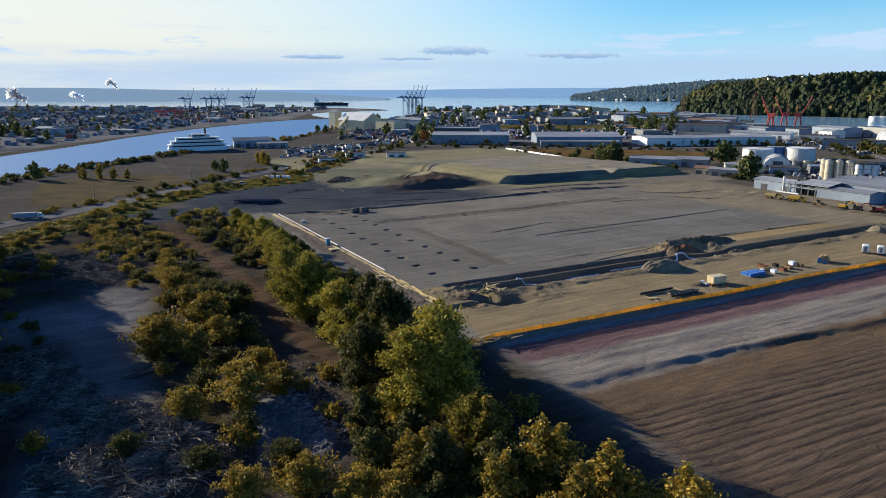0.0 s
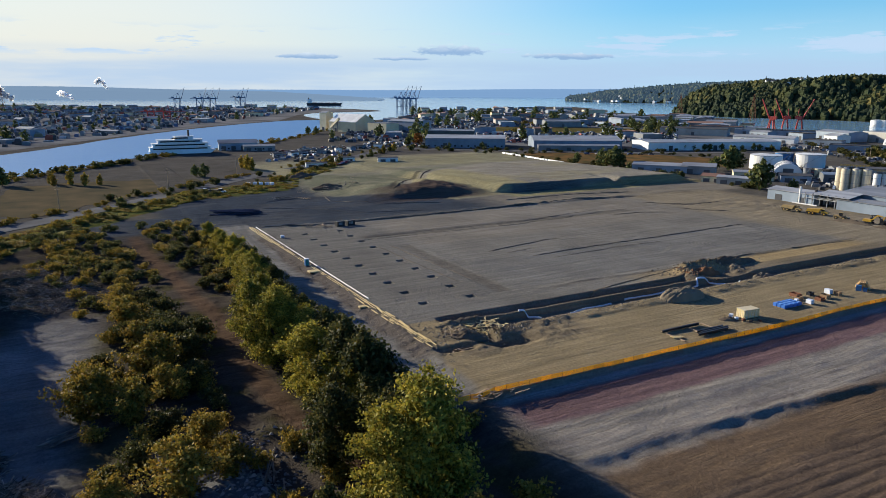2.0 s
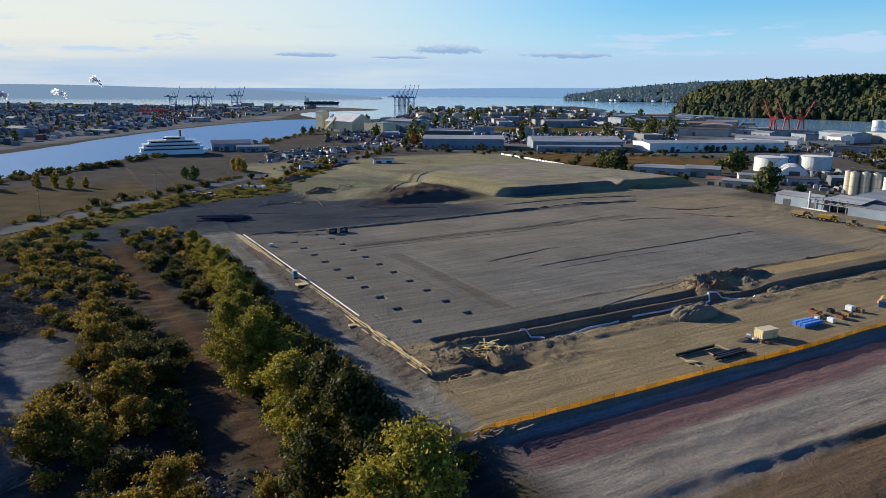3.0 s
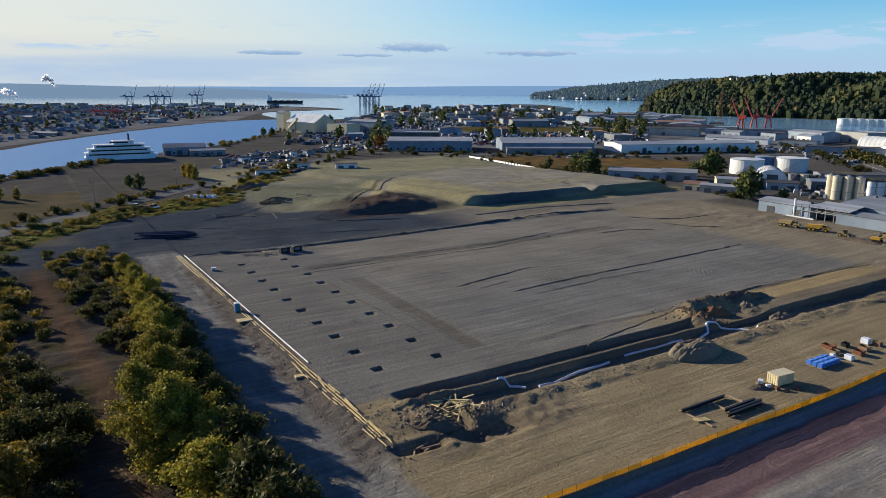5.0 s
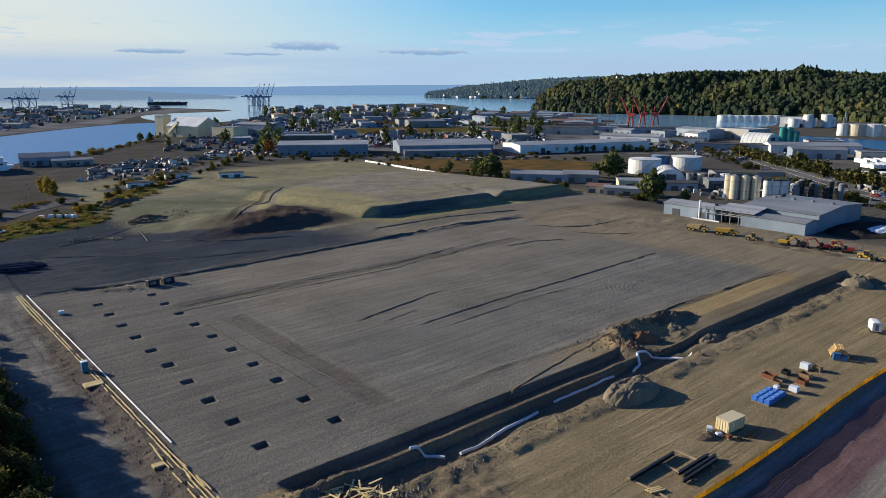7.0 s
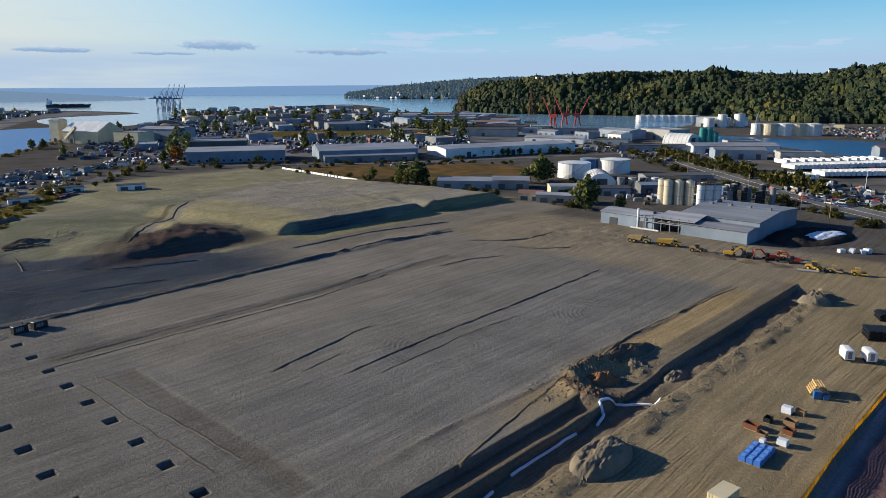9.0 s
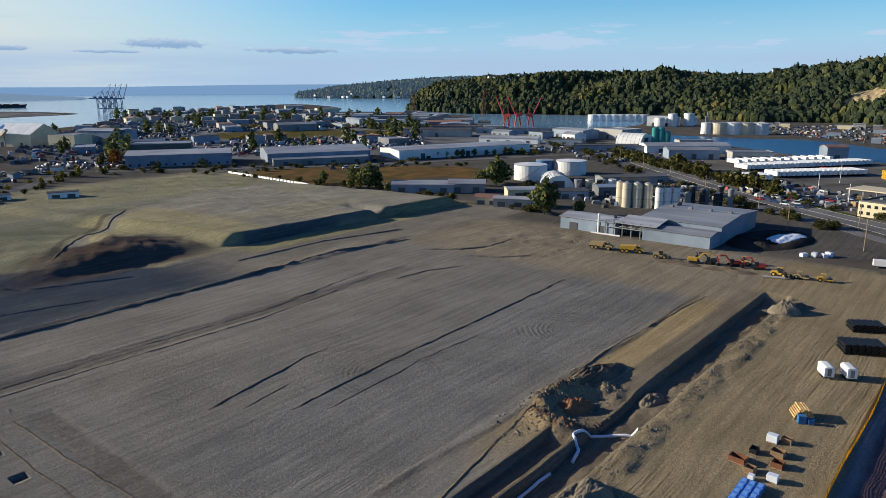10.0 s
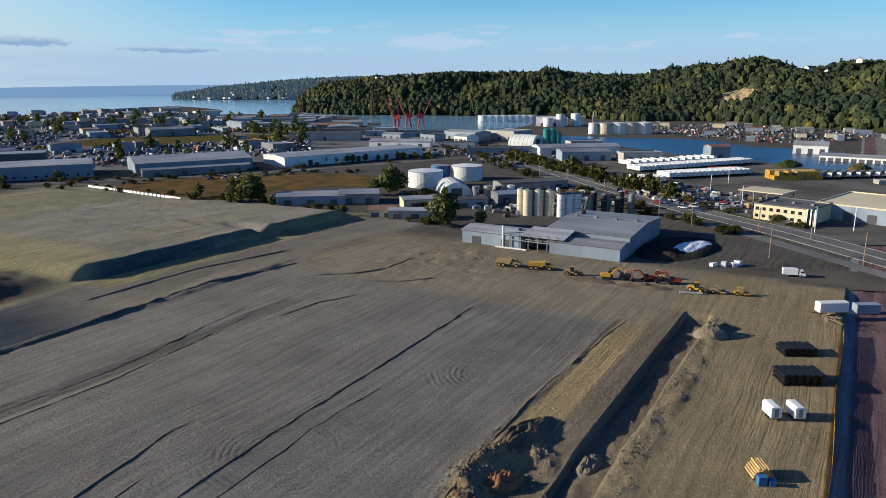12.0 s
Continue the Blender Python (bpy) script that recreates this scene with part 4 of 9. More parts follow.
ribbon("main_road", ROAD_EAST, 17, -0.86, ROAD_GREY, "grey four lane road past the plant", "road")
for off in (-8.2, 0.0, 8.2):
    ribbon("road_line", [(x + off, y - 0.2 * off) for x, y in ROAD_EAST], 0.35 if off else 0.5, -0.84, PAINT_LINE, "pale painted line on the main road", "road marking")
RAIL_LINE = [(x - 16, y + 3) for x, y in ROAD_EAST]
ribbon("rail_bed", RAIL_LINE, 6, -0.87, GRAVEL_YARD, "gravel railway bed beside the main road", "rail bed")
ribbon("port_street", [(-60, 650), (40, 634), (150, 626), (320, 640)], 10, -0.9, ROAD_GREY, "asphalt street before the warehouses", "street")
ribbon("black_soil", [(185, 300), (230, 262), (236, 250)], 22, -0.9, surface("brown_crushed_stone", (0.125, 0.108, 0.09), (0.065, 0.056, 0.048), 0.12, 0.9), "brown crushed stone lot beside the plant", "lot")


# ---------------------------------------------------------------- hills
def terrain(name, base, back, heights, material, label, rows=14, rough=6.0):
    """A hillside from a foot line to a crest line."""
    a = [Vector((x, y, -1.2)) for x, y in curved(base, 6, False)]
    b = [Vector((x, y, 0)) for x, y in curved(back, 6, False)]
    hs = np.interp(np.linspace(0, 1, len(a)), np.linspace(0, 1, len(heights)), heights)
    verts, faces = [], []
    for i in range(len(a)):
        for j in range(rows + 5):
            t = j / rows
            p = a[i].lerp(b[i], t)
            rise = min(t, 1.0)
            z = -1.2 + (hs[i] + 1.2) * (1 - (1 - rise) ** 1.9) - max(0, t - 1) * 60
            nz = noise.fractal(Vector((p.x / 160, p.y / 160, 3.1)), 1.0, 2.0, 4)
            z += rough * nz * math.sin(min(t, 1) * math.pi * 0.8 + 0.05)
            verts.append((p.x, p.y, z))
    w = rows + 5
    for i in range(len(a) - 1):
        for j in range(w - 1):
            faces.append((i * w + j, (i + 1) * w + j, (i + 1) * w + j + 1, i * w + j + 1))
    ob = new(name, raw(name, verts, faces, material, True))
    return tagged(ob, label, "hill", kind="structure"), verts, w


HILL_FOOT = [(452, 1640), (500, 1420), (640, 1310), (770, 1080), (800, 965), (870, 905), (860, 750), (850, 616), (820, 420), (700, 120), (520, -300)]
HILL_CREST = [(620, 1900), (720, 1720), (860, 1560), (1010, 1330), (1130, 1150), (1230, 1050), (1290, 860), (1320, 640), (1300, 350), (1150, -50), (900, -500)]
hill, hill_verts, hill_w = terrain("wooded_hill", HILL_FOOT, HILL_CREST, [44, 56, 69, 61, 64, 78, 86, 94, 92, 76, 60], HILL_SOIL, "steep wooded hillside above the port", 14, 36.0)
POINT_FOOT = [(419, 3223), (512, 3057), (604, 2969), (788, 2843), (928, 2695), (1139, 2558)]
POINT_CREST = [(440, 3330), (590, 3400), (760, 3350), (960, 3250), (1150, 3080), (1400, 2950)]
point, point_verts, point_w = terrain("wooded_point", POINT_FOOT, POINT_CREST, [2, 28, 46, 66, 74, 78], HILL_SOIL, "distant wooded headland with houses by the water", 8, 4.0)



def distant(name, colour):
    """Land so far off that only its outline and the air's blue are left; the haze is an emission colour."""
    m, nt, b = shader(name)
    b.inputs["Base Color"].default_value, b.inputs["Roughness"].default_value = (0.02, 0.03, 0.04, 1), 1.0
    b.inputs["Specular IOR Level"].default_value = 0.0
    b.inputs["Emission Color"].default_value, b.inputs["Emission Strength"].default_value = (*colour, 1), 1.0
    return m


FAR_SHORE = distant("far_land_haze_glow", (0.12, 0.21, 0.35))
WEST_LAND = distant("west_land_haze_glow", (0.115, 0.175, 0.255))


def ridge(name, x0, x1, y, depth, tops, seed, material, label):
    """A far low ridge with a ragged line of trees on it."""
    rnd = random.Random(seed)
    xs = np.linspace(x0, x1, 500)
    hs = np.interp(np.linspace(0, 1, 500), np.linspace(0, 1, len(tops)), tops)
    verts, faces = [], []
    for i, x in enumerate(xs):
        h = hs[i] + 1.5 * math.sin(i / 17.0) + rnd.uniform(0, 1.0)
        verts += [(x, y, -1.5), (x, y + depth * 0.35, h * 0.7), (x, y + depth * 0.6, h), (x, y + depth, -1.5)]
    for i in range(499):
        for j in range(3):
            faces.append((4 * i + j, 4 * i + 4 + j, 4 * i + 5 + j, 4 * i + 1 + j))
    return tagged(new(name, raw(name, verts, faces, material)), label, "hills", kind="structure")


# ---------------------------------------------------------------- trees
def foliage(rnd, clumps, per, leaf, squash=0.8):
    """Many small leaf clusters round a set of clump centres (x, y, z, r)."""
    c = np.array(clumps)
    pick = rnd.choice(len(c), size=per, p=c[:, 3] ** 2 / (c[:, 3] ** 2).sum())
    d = rnd.normal(size=(per, 3))
    d /= np.linalg.norm(d, axis=1)[:, None]
    rad = abs(rnd.normal(size=per)) * 0.45 + 0.42
    pos = c[pick, :3] + d * (rad * c[pick, 3])[:, None] * np.array([1, 1, squash])
    a = rnd.normal(size=(per, 3)) + d * 0.3
    a /= np.linalg.norm(a, axis=1)[:, None]
    b = np.cross(a, rnd.normal(size=(per, 3)))
    b /= np.linalg.norm(b, axis=1)[:, None]
    s = (leaf * (0.55 + 0.9 * rnd.random(per)))[:, None]
    quads = np.stack([pos - a * s, pos - b * s * 0.62 + a * s * 0.1, pos + a * s, pos + b * s * 0.62], 1)
    return quads.reshape(-1, 3)


def leaf_mesh(name, quads, material):
    n = len(quads) // 4
    me = bpy.data.meshes.new(name)
    me.vertices.add(n * 4)
    me.vertices.foreach_set("co", np.ascontiguousarray(quads, dtype=np.float32).ravel())
    me.loops.add(n * 4)
    me.loops.foreach_set("vertex_index", np.arange(n * 4))
    me.polygons.add(n)
    me.polygons.foreach_set("loop_start", np.arange(0, n * 4, 4))
    me.polygons.foreach_set("loop_total", np.full(n, 4))
    me.update(calc_edges=True)
    me.materials.append(material)
    return me


def tree(name, label, category, h, r, seed, material, leaf=0.42, count=5000, bare=0.12, group="", stems=1):
    """Trunk, limbs and an uneven crown with gaps, standing at the origin."""
    rnd = np.random.RandomState(seed)
    t = thing(name, label, category, Matrix.Identity(4), group)
    bm, clumps = B(), []
    for s in range(stems):
        ang = rnd.rand() * 6.28
        lean = Vector((math.cos(ang), math.sin(ang), 0)) * (0.06 * h if stems == 1 else 0.45 * r)
        top = Vector((lean.x, lean.y, h * (0.80 + 0.12 * rnd.rand())))
        prev, pr = Vector((lean.x * 0.08, lean.y * 0.08, -0.4)), 0.022 * h / stems ** 0.5
        for k in range(1, 6):
            f = k / 5
            q = Vector((top.x * f + rnd.normal() * 0.02 * h, top.y * f + rnd.normal() * 0.02 * h, top.z * f))
            tube(bm, prev, q, pr, pr * 0.72, 6)
            pr *= 0.72
            prev = q
        n = int((26 if stems == 1 else 13))
        for i in range(n):
            f = bare + (1 - bare) * (i + rnd.rand()) / n
            a = i * 2.4 + rnd.rand()
            spread = r * (math.sin(math.pi * (0.16 + 0.80 * f)) ** 0.8) * (0.55 + 0.5 * rnd.rand())
            root = Vector((top.x * f, top.y * f, top.z * f * 0.92))
            tip = Vector((top.x * f + math.cos(a) * spread, top.y * f + math.sin(a) * spread, min(h * 0.97, top.z * f + spread * 0.28)))
            tube(bm, root, tip, 0.007 * h, 0.003 * h, 5)
            cr = r * (0.15 + 0.20 * rnd.rand())
            clumps.append((*tip, cr))
            clumps.append((*(root.lerp(tip, 0.62) + Vector((0, 0, 0.15 * cr))), cr * 0.9))
            clumps.append((*(root.lerp(tip, 0.35)), cr * 0.8))
        clumps.append((top.x, top.y, h * 0.95, r * 0.16))
        clumps.append((top.x, top.y, h * 0.88, r * 0.24))
    part("trunk", bm, BARK, t)
    q = foliage(rnd, clumps, count, leaf)
    crown = new("crown", leaf_mesh("crown", q, material))
    crown.parent = t
    return t


def place(proto, spots, seed, lo=0.85, hi=1.15, up=0.0):
    """The prototype at the first spot, copies at the rest: (x, y, scale)."""
    rnd = random.Random(seed)
    for i, (x, y, s) in enumerate(spots):
        k = s * rnd.uniform(lo, hi)
        m = on(x, y, rnd.uniform(0, 360), up) @ Matrix.Diagonal((k, k, k * rnd.uniform(0.92, 1.08), 1))
        if i == 0:
            proto.matrix_basis = m
        else:
            o = copy_thing(proto, Matrix.Identity(4))
            o.matrix_basis = m


def scatter(n, seed, poly, keep=lambda x, y: True):
    """Random spots inside a quadrilateral of the site's grid."""
    rnd, res = random.Random(seed), []
    (u0, v0), (u1, v1) = poly
    while len(res) < n:
        u, v = rnd.uniform(u0, u1), rnd.uniform(v0, v1)
        if keep(u, v):
            p = site(u, v)
            res.append((p.x, p.y, rnd.uniform(0.8, 1.2)))
    return res


# tall cottonwoods at the end of the fence
big_a = tree("cottonwood_tree", "tall cottonwood with yellow-green leaves beside the fence", "tree", 19.0, 6.4, 3, LEAF_COTTON, 0.23, 19000, 0.10, "roadside cottonwoods")
place(big_a, [(-3.5, 107.5, 1.06), (0, 93, 0.66)], 1, 0.99, 1.02)
big_b = tree("cottonwood_tree", "leaning cottonwood with thin yellowing crown", "tree", 18.5, 5.6, 8, LEAF_COTTON, 0.22, 16000, 0.10, "roadside cottonwoods")
place(big_b, [(-9, 104.5, 1.0), (-42.5, 160.5, 0.92), (-37.5, 155, 0.9)], 2, 0.97, 1.03)
row_a = tree("cottonwood_tree", "broad leafy cottonwood in the row beside the haul road", "tree", 14.5, 5.4, 12, LEAF_COTTON, 0.19, 24000, 0.05, "roadside cottonwoods")
place(row_a, [(-36.5, 159.5, 1.08), (-27, 143, 1.08), (-22.5, 134.5, 0.95), (-30, 152, 1.0), (-44.5, 174, 0.95), (-50.5, 187, 0.9), (-56, 201, 0.85), (-62, 212, 0.8), (-69, 225, 0.78), (-77, 238, 0.62), (-82, 248, 0.6), (-89, 260, 0.55), (-17.5, 128.5, 0.85)], 3, 0.95, 1.05)
row_b = tree("alder_tree", "dark green bushy alder in the row beside the haul road", "tree", 10.5, 4.2, 21, LEAF_OLIVE, 0.19, 16000, 0.03, "roadside alders")
place(row_b, [(-22, 141, 1.3), (-29, 158, 1.15), (-16, 130, 1.45), (-12, 124, 1.4), (-24, 146, 1.35), (-20, 136, 1.45), (-8, 118.5, 1.3), (-4, 113, 1.2), (-35, 168, 0.95), (-42, 180, 1.05), (-48, 192, 1.0), (-55, 205, 0.95), (-62, 216, 0.9), (-71, 231, 0.75), (-78, 244, 0.65), (-88, 254, 0.6), (-96, 264, 0.55), (-18, 120, 1.2), (-26, 150, 1.2), (-39, 175, 0.8)], 4)
shrub_a = tree("willow_shrub", "golden olive willow shrub on the scrub land", "shrub", 5.6, 3.6, 31, LEAF_SHRUB, 0.19, 5600, 0.0, "scrub land shrubs", 3)
shrub_b = tree("willow_shrub", "dull green willow shrub with bare twigs", "shrub", 4.6, 3.0, 41, LEAF_OLIVE, 0.18, 4200, 0.0, "scrub land shrubs", 3)
place(shrub_a, [(-63, 134, 1.1), (-59, 149, 1.1), (-38.5, 123.5, 1.0), (-38, 111, 1.15), (-66, 141, 0.9), (-52, 141, 0.9), (-55, 133, 1.0), (-61, 158, 0.8), (-68, 165, 0.9), (-76, 176, 0.85), (-86, 190, 0.8), (-81, 183, 0.7), (-90, 200, 0.8), (-33, 116, 0.7), (-44, 105, 0.8), (-20, 86, 1.05), (-14, 84, 1.0), (-9, 82, 0.9), (-28, 84, 0.8)], 5, 1.0, 1.4)
place(shrub_b, [(-47, 128, 0.9), (-57, 142, 1.0), (-50, 150, 0.8), (-70, 152, 0.7), (-73, 168, 0.9), (-94, 209, 0.8), (-100, 222, 0.8), (-108, 236, 0.8), (-83, 196, 0.7), (-67, 172, 1.4), (-63, 164, 1.3), (-58, 168, 1.25), (-72, 182, 1.3), (-78, 190, 1.2), (-56, 158, 1.3), (-49, 146, 1.1), (-46, 116, 0.9), (-34, 101, 0.9), (-25, 92, 1.0), (-36, 90, 0.9), (-48, 92, 0.8)], 6)


def open_ground(u, v):
    tu = float(track_u(np.array([v]))[0])
    return abs(u - tu) > 4.5 and not (-84 < u < -64 and v < 58) and not (-56 < u < -43 and -52 < v < -10)


def in_verge(u, v):
    return 1 < v - float(np.interp(u, [-140, -55, -10, 38, 119], [60, 174, 222, 237, 354])) < 32


thicket = tree("bramble_bush", "low olive and gold bramble bush", "bush", 2.6, 2.3, 51, LEAF_SHRUB, 0.22, 800, 0.0, "scrub land brambles", 3)
place(thicket, scatter(34, 7, ((-66, -30), (-20, 90)), open_ground) + scatter(30, 9, ((-58, -85), (-10, -30)), open_ground), 7)
small = tree("bramble_bush", "dark green bramble bush under the trees", "bush", 2.2, 2.0, 61, LEAF_OLIVE, 0.22, 700, 0.0, "scrub land brambles", 3)
place(small, scatter(90, 10, ((-36, -22), (-18, 130)), open_ground), 8)


def bush_mass(name, proto, spots, seed, material, label, squash=1.0):
    """Bushes grown together, too many to count."""
    rng = np.random.RandomState(seed)
    me = [c for c in proto.children if c.name.startswith("crown")][0].data
    co = np.empty(len(me.vertices) * 3, dtype=np.float32)
    me.vertices.foreach_get("co", co)
    co, res = co.reshape(-1, 3), []
    for x, y, s in spots:
        a, k = rng.rand() * 6.28, s * rng.uniform(0.8, 1.15)
        ca, sa = math.cos(a) * k, math.sin(a) * k
        res.append(np.stack([x + ca * co[:, 0] - sa * co[:, 1], y + sa * co[:, 0] + ca * co[:, 1], height_at(x, y) + k * squash * co[:, 2]], 1))
    return tagged(new(name, leaf_mesh(name, np.concatenate(res), material)), label, "bushes", kind="stuff")


bush_mass("gold_thicket", thicket, scatter(25, 24, ((-100, 150), (118, 380)), in_verge) + scatter(15, 25, ((-140, 80), (-60, 165)), in_verge) + scatter(70, 8, ((-140, -30), (-82, 120)), open_ground) + scatter(60, 19, ((-75, 90), (-22, 165)), open_ground), 3, LEAF_SHRUB, "olive and gold bramble thicket on the scrub land")
bush_mass("dark_thicket", small, scatter(30, 21, ((-66, -30), (-20, 110)), open_ground) + scatter(70, 11, ((-140, -20), (-84, 90)), open_ground) + scatter(90, 12, ((-75, 90), (-22, 165)), open_ground) + scatter(25, 14, ((-100, 165), (118, 380)), in_verge) + scatter(25, 15, ((-140, 90), (-60, 165)), in_verge), 4, LEAF_OLIVE, "dark green bramble thicket on the scrub land")
bush_mass("gold_weeds", thicket, scatter(150, 27, ((-100, 150), (118, 380)), in_verge) + scatter(60, 28, ((-140, 80), (-60, 165)), in_verge), 7, LEAF_SHRUB, "low rust and gold weeds on the verge", 0.32)
bush_mass("green_weeds", small, scatter(170, 37, ((-100, 150), (118, 380)), in_verge) + scatter(80, 38, ((-140, 80), (-60, 165)), in_verge), 8, LEAF_COTTON, "low green weeds and grass on the verge", 0.30)
front_a = tree("young_cottonwood", "young golden cottonwood at the edge of the lower field", "tree", 10.0, 3.6, 71, LEAF_SHRUB, 0.23, 7500, 0.05, "field edge trees", 2)
place(front_a, [(18, 79, 1.05), (1, 93, 1.0), (10, 84, 0.95), (3, 97, 0.8), (26, 74, 0.95), (-6, 88, 0.8), (22, 70, 0.9), (14, 74, 0.9), (5, 80, 0.85), (32, 66, 0.9), (38, 62, 0.8)], 9, 1.15, 1.3)
front_b = tree("young_alder", "dark green young alder at the edge of the lower field", "tree", 8.5, 3.4, 81, LEAF_OLIVE, 0.23, 7000, 0.05, "field edge trees", 2)
place(front_b, [(9.5, 88, 0.95), (4, 97, 0.7), (6, 84, 1.0), (15, 81, 0.9), (-2, 84, 0.95), (-12, 92, 0.8), (-8, 96, 0.85), (-14, 100, 0.8), (28, 68, 0.9)], 10, 1.15, 1.3)

# the belt of trees along the western edge of the scrub land
# added just beyond the view's left edge, sized for the shade they cast
belt, rnd_b = [], random.Random(14)
for k in range(26):
    y = 72 + 5.6 * k
    x = -0.711 * (y - 5.5) - 12.5
    belt.append((x + rnd_b.uniform(-2, 1), y, rnd_b.uniform(0.8, 1.05) * (0.7 if k < 9 else 1.1)))
    belt.append((x - 9 + rnd_b.uniform(-2, 2), y + 4, rnd_b.uniform(1.0, 1.25) * (0.7 if k < 9 else 1.1)))
belt_tree = tree("cottonwood_tree", "tall dense cottonwood in the western tree belt", "tree", 21.0, 6.5, 121, LEAF_COTTON, 0.42, 6500, 0.02, "western tree belt")
place(belt_tree, belt, 17)

# trees beyond the site
far_tree = tree("broadleaf_tree", "rounded dark green broadleaf tree", "tree", 12.0, 4.6, 91, LEAF_FAR, 0.75, 900, 0.06, "trees of the port")
place(far_tree, [(153, 402, 1.35), (168, 397, 0.6), (170, 495, 1.5), (177, 501, 1.1), (76, 536, 0.75), (90, 513, 1.15), (97, 507, 1.3), (102, 509, 1.0), (110, 500, 0.5), (104, 490, 0.45), (160, 495, 0.8), (-252, 392, 0.9), (-158, 434, 0.6), (-165, 440, 0.6), (-190, 838, 0.8), (-182, 842, 0.8), (-60, 684, 0.7), (-20, 655, 0.5), (10, 654, 0.5)], 11)
yellow_tree = tree("poplar_tree", "slender yellow-green poplar beside the river", "tree", 10.0, 2.6, 95, LEAF_SHRUB, 0.6, 700, 0.02, "riverside poplars")
place(yellow_tree, [(-146, 478, 1.0), (-149, 483, 1.0), (-142, 474, 0.9), (-153, 488, 0.8), (-226, 396, 0.8), (-218, 398, 0.8), (-209, 396, 0.9), (-203, 400, 0.7), (-232, 402, 0.7), (-72, 600, 0.8), (-80, 585, 0.7), (-66, 622, 0.9)], 12)
red_tree = tree("maple_tree", "rust red autumn maple beside the warehouse", "tree", 11.0, 5.0, 97, LEAF_RED, 0.7, 900, 0.04)
place(red_tree, [(-50, 686, 1.1)], 13)
rnd_t = random.Random(5)
place(tree("street_tree", "small dark street tree before the white warehouse", "tree", 6.5, 2.3, 99, LEAF_FAR, 0.55, 350, 0.15, "street trees"), [(160 + 8.6 * i + rnd_t.uniform(-2, 2), 653 + 0.12 * i, 0.9) for i in range(13)], 14)
place(tree("road_hedge_tree", "low bushy tree in the row beside the main road", "tree", 6.0, 3.4, 103, LEAF_OLIVE, 0.6, 450, 0.0, "main road trees"), [(290 + 2.6 * i * 0.55 + rnd_t.uniform(-3, 3), 405 + 8.5 * i, rnd_t.uniform(0.9, 1.7)) for i in range(24)], 15)
place(tree("field_bush", "olive bush in the weedy verge", "bush", 3.0, 2.6, 107, LEAF_OLIVE, 0.45, 320, 0.0, "verge bushes"), [(x + rnd_t.uniform(-9, 9), y + rnd_t.uniform(-9, 9), rnd_t.uniform(0.5, 1.2)) for x, y in curved([(-165, 345), (-140, 400), (-110, 480), (-85, 560), (-72, 620), (20, 612), (66, 545), (105, 480), (124, 450)], 9, False)], 16)


CORE = np.array([(r * math.cos(1.0472 * k), r * math.sin(1.0472 * k), h) for r, h in ((0.7, -0.9), (1.0, -0.1), (0.72, 0.6), (0.12, 0.95)) for k in range(6)])
CORE_FACES = np.array([(6 * r + k, 6 * r + (k + 1) % 6, 6 * r + 6 + (k + 1) % 6, 6 * r + 6 + k) for r in range(3) for k in range(6)])


def forest(name, verts, w, count, size, seed, material, per, label, conifers=0.2, cut=None):
    """A wood too dense to count, on a hillside."""
    rnd = np.random.RandomState(seed)
    V = np.array(verts).reshape(-1, w, 3)
    n, quads, tones = V.shape[0], [], []
    i, j = rnd.rand(count) * (n - 1.001), (rnd.rand(count) ** 0.9) * (w - 4.001)
    a, b = i.astype(int), j.astype(int)
    fi, fj = (i - a)[:, None], (j - b)[:, None]
    P = (V[a, b] * (1 - fi) + V[a + 1, b] * fi) * (1 - fj) + (V[a, b + 1] * (1 - fi) + V[a + 1, b + 1] * fi) * fj
    for p in P:
        if cut and cut(p):
            continue
        s = size * (0.65 + 0.7 * rnd.rand())
        tall = rnd.rand() < conifers
        k = per
        d = rnd.normal(size=(k, 3))
        d /= np.linalg.norm(d, axis=1)[:, None]
        d[:, 2] = abs(d[:, 2])
        if tall:
            hgt = rnd.rand(k)
            ang = rnd.rand(k) * 6.28
            rad = (1 - hgt) * s * 0.36
            pos = p + np.stack([np.cos(ang) * rad, np.sin(ang) * rad, hgt * s * 1.45 + 1], 1)
        else:
            pos = p + d * np.array([0.55, 0.55, 0.62]) * s * (0.8 + 0.35 * rnd.rand(k))[:, None] + (0, 0, s * 0.42)
        nrm = d + rnd.normal(size=(k, 3)) * 0.22
        nrm /= np.linalg.norm(nrm, axis=1)[:, None]
        ax = np.cross(nrm, rnd.normal(size=(k, 3)))
        ax /= np.linalg.norm(ax, axis=1)[:, None]
        ay = np.cross(nrm, ax)
        r = (s * (0.10 + 0.08 * rnd.rand(k)) * (0.8 if tall else 1.0))[:, None]
        tone = min(1.0, abs(rnd.normal()) * 0.28 + 0.12) * (0.3 if tall else 1.0)
        tones += [tone] * (4 * k + 4 * len(CORE_FACES))
        rad, mid = (0.22 * s, p + np.array([0, 0, 0.75 * s])) if tall else (0.60 * s, p + np.array([0, 0, 0.40 * s]))
        core = CORE * (rad, rad, rad * (2.6 if tall else 1.15)) * (0.75 + 0.5 * rnd.rand(len(CORE), 1)) + mid
        quads.append(core[CORE_FACES].reshape(-1, 3))
        quads.append(np.stack([pos - ax * r, pos - ay * r * 0.8, pos + ax * r, pos + ay * r * 0.8], 1).reshape(-1, 3))
    me = leaf_mesh(name, np.concatenate(quads), material)
    me.attributes.new("tone", "FLOAT", "POINT").data.foreach_set("value", tones)
    return tagged(new(name, me), label, "forest", kind="stuff")


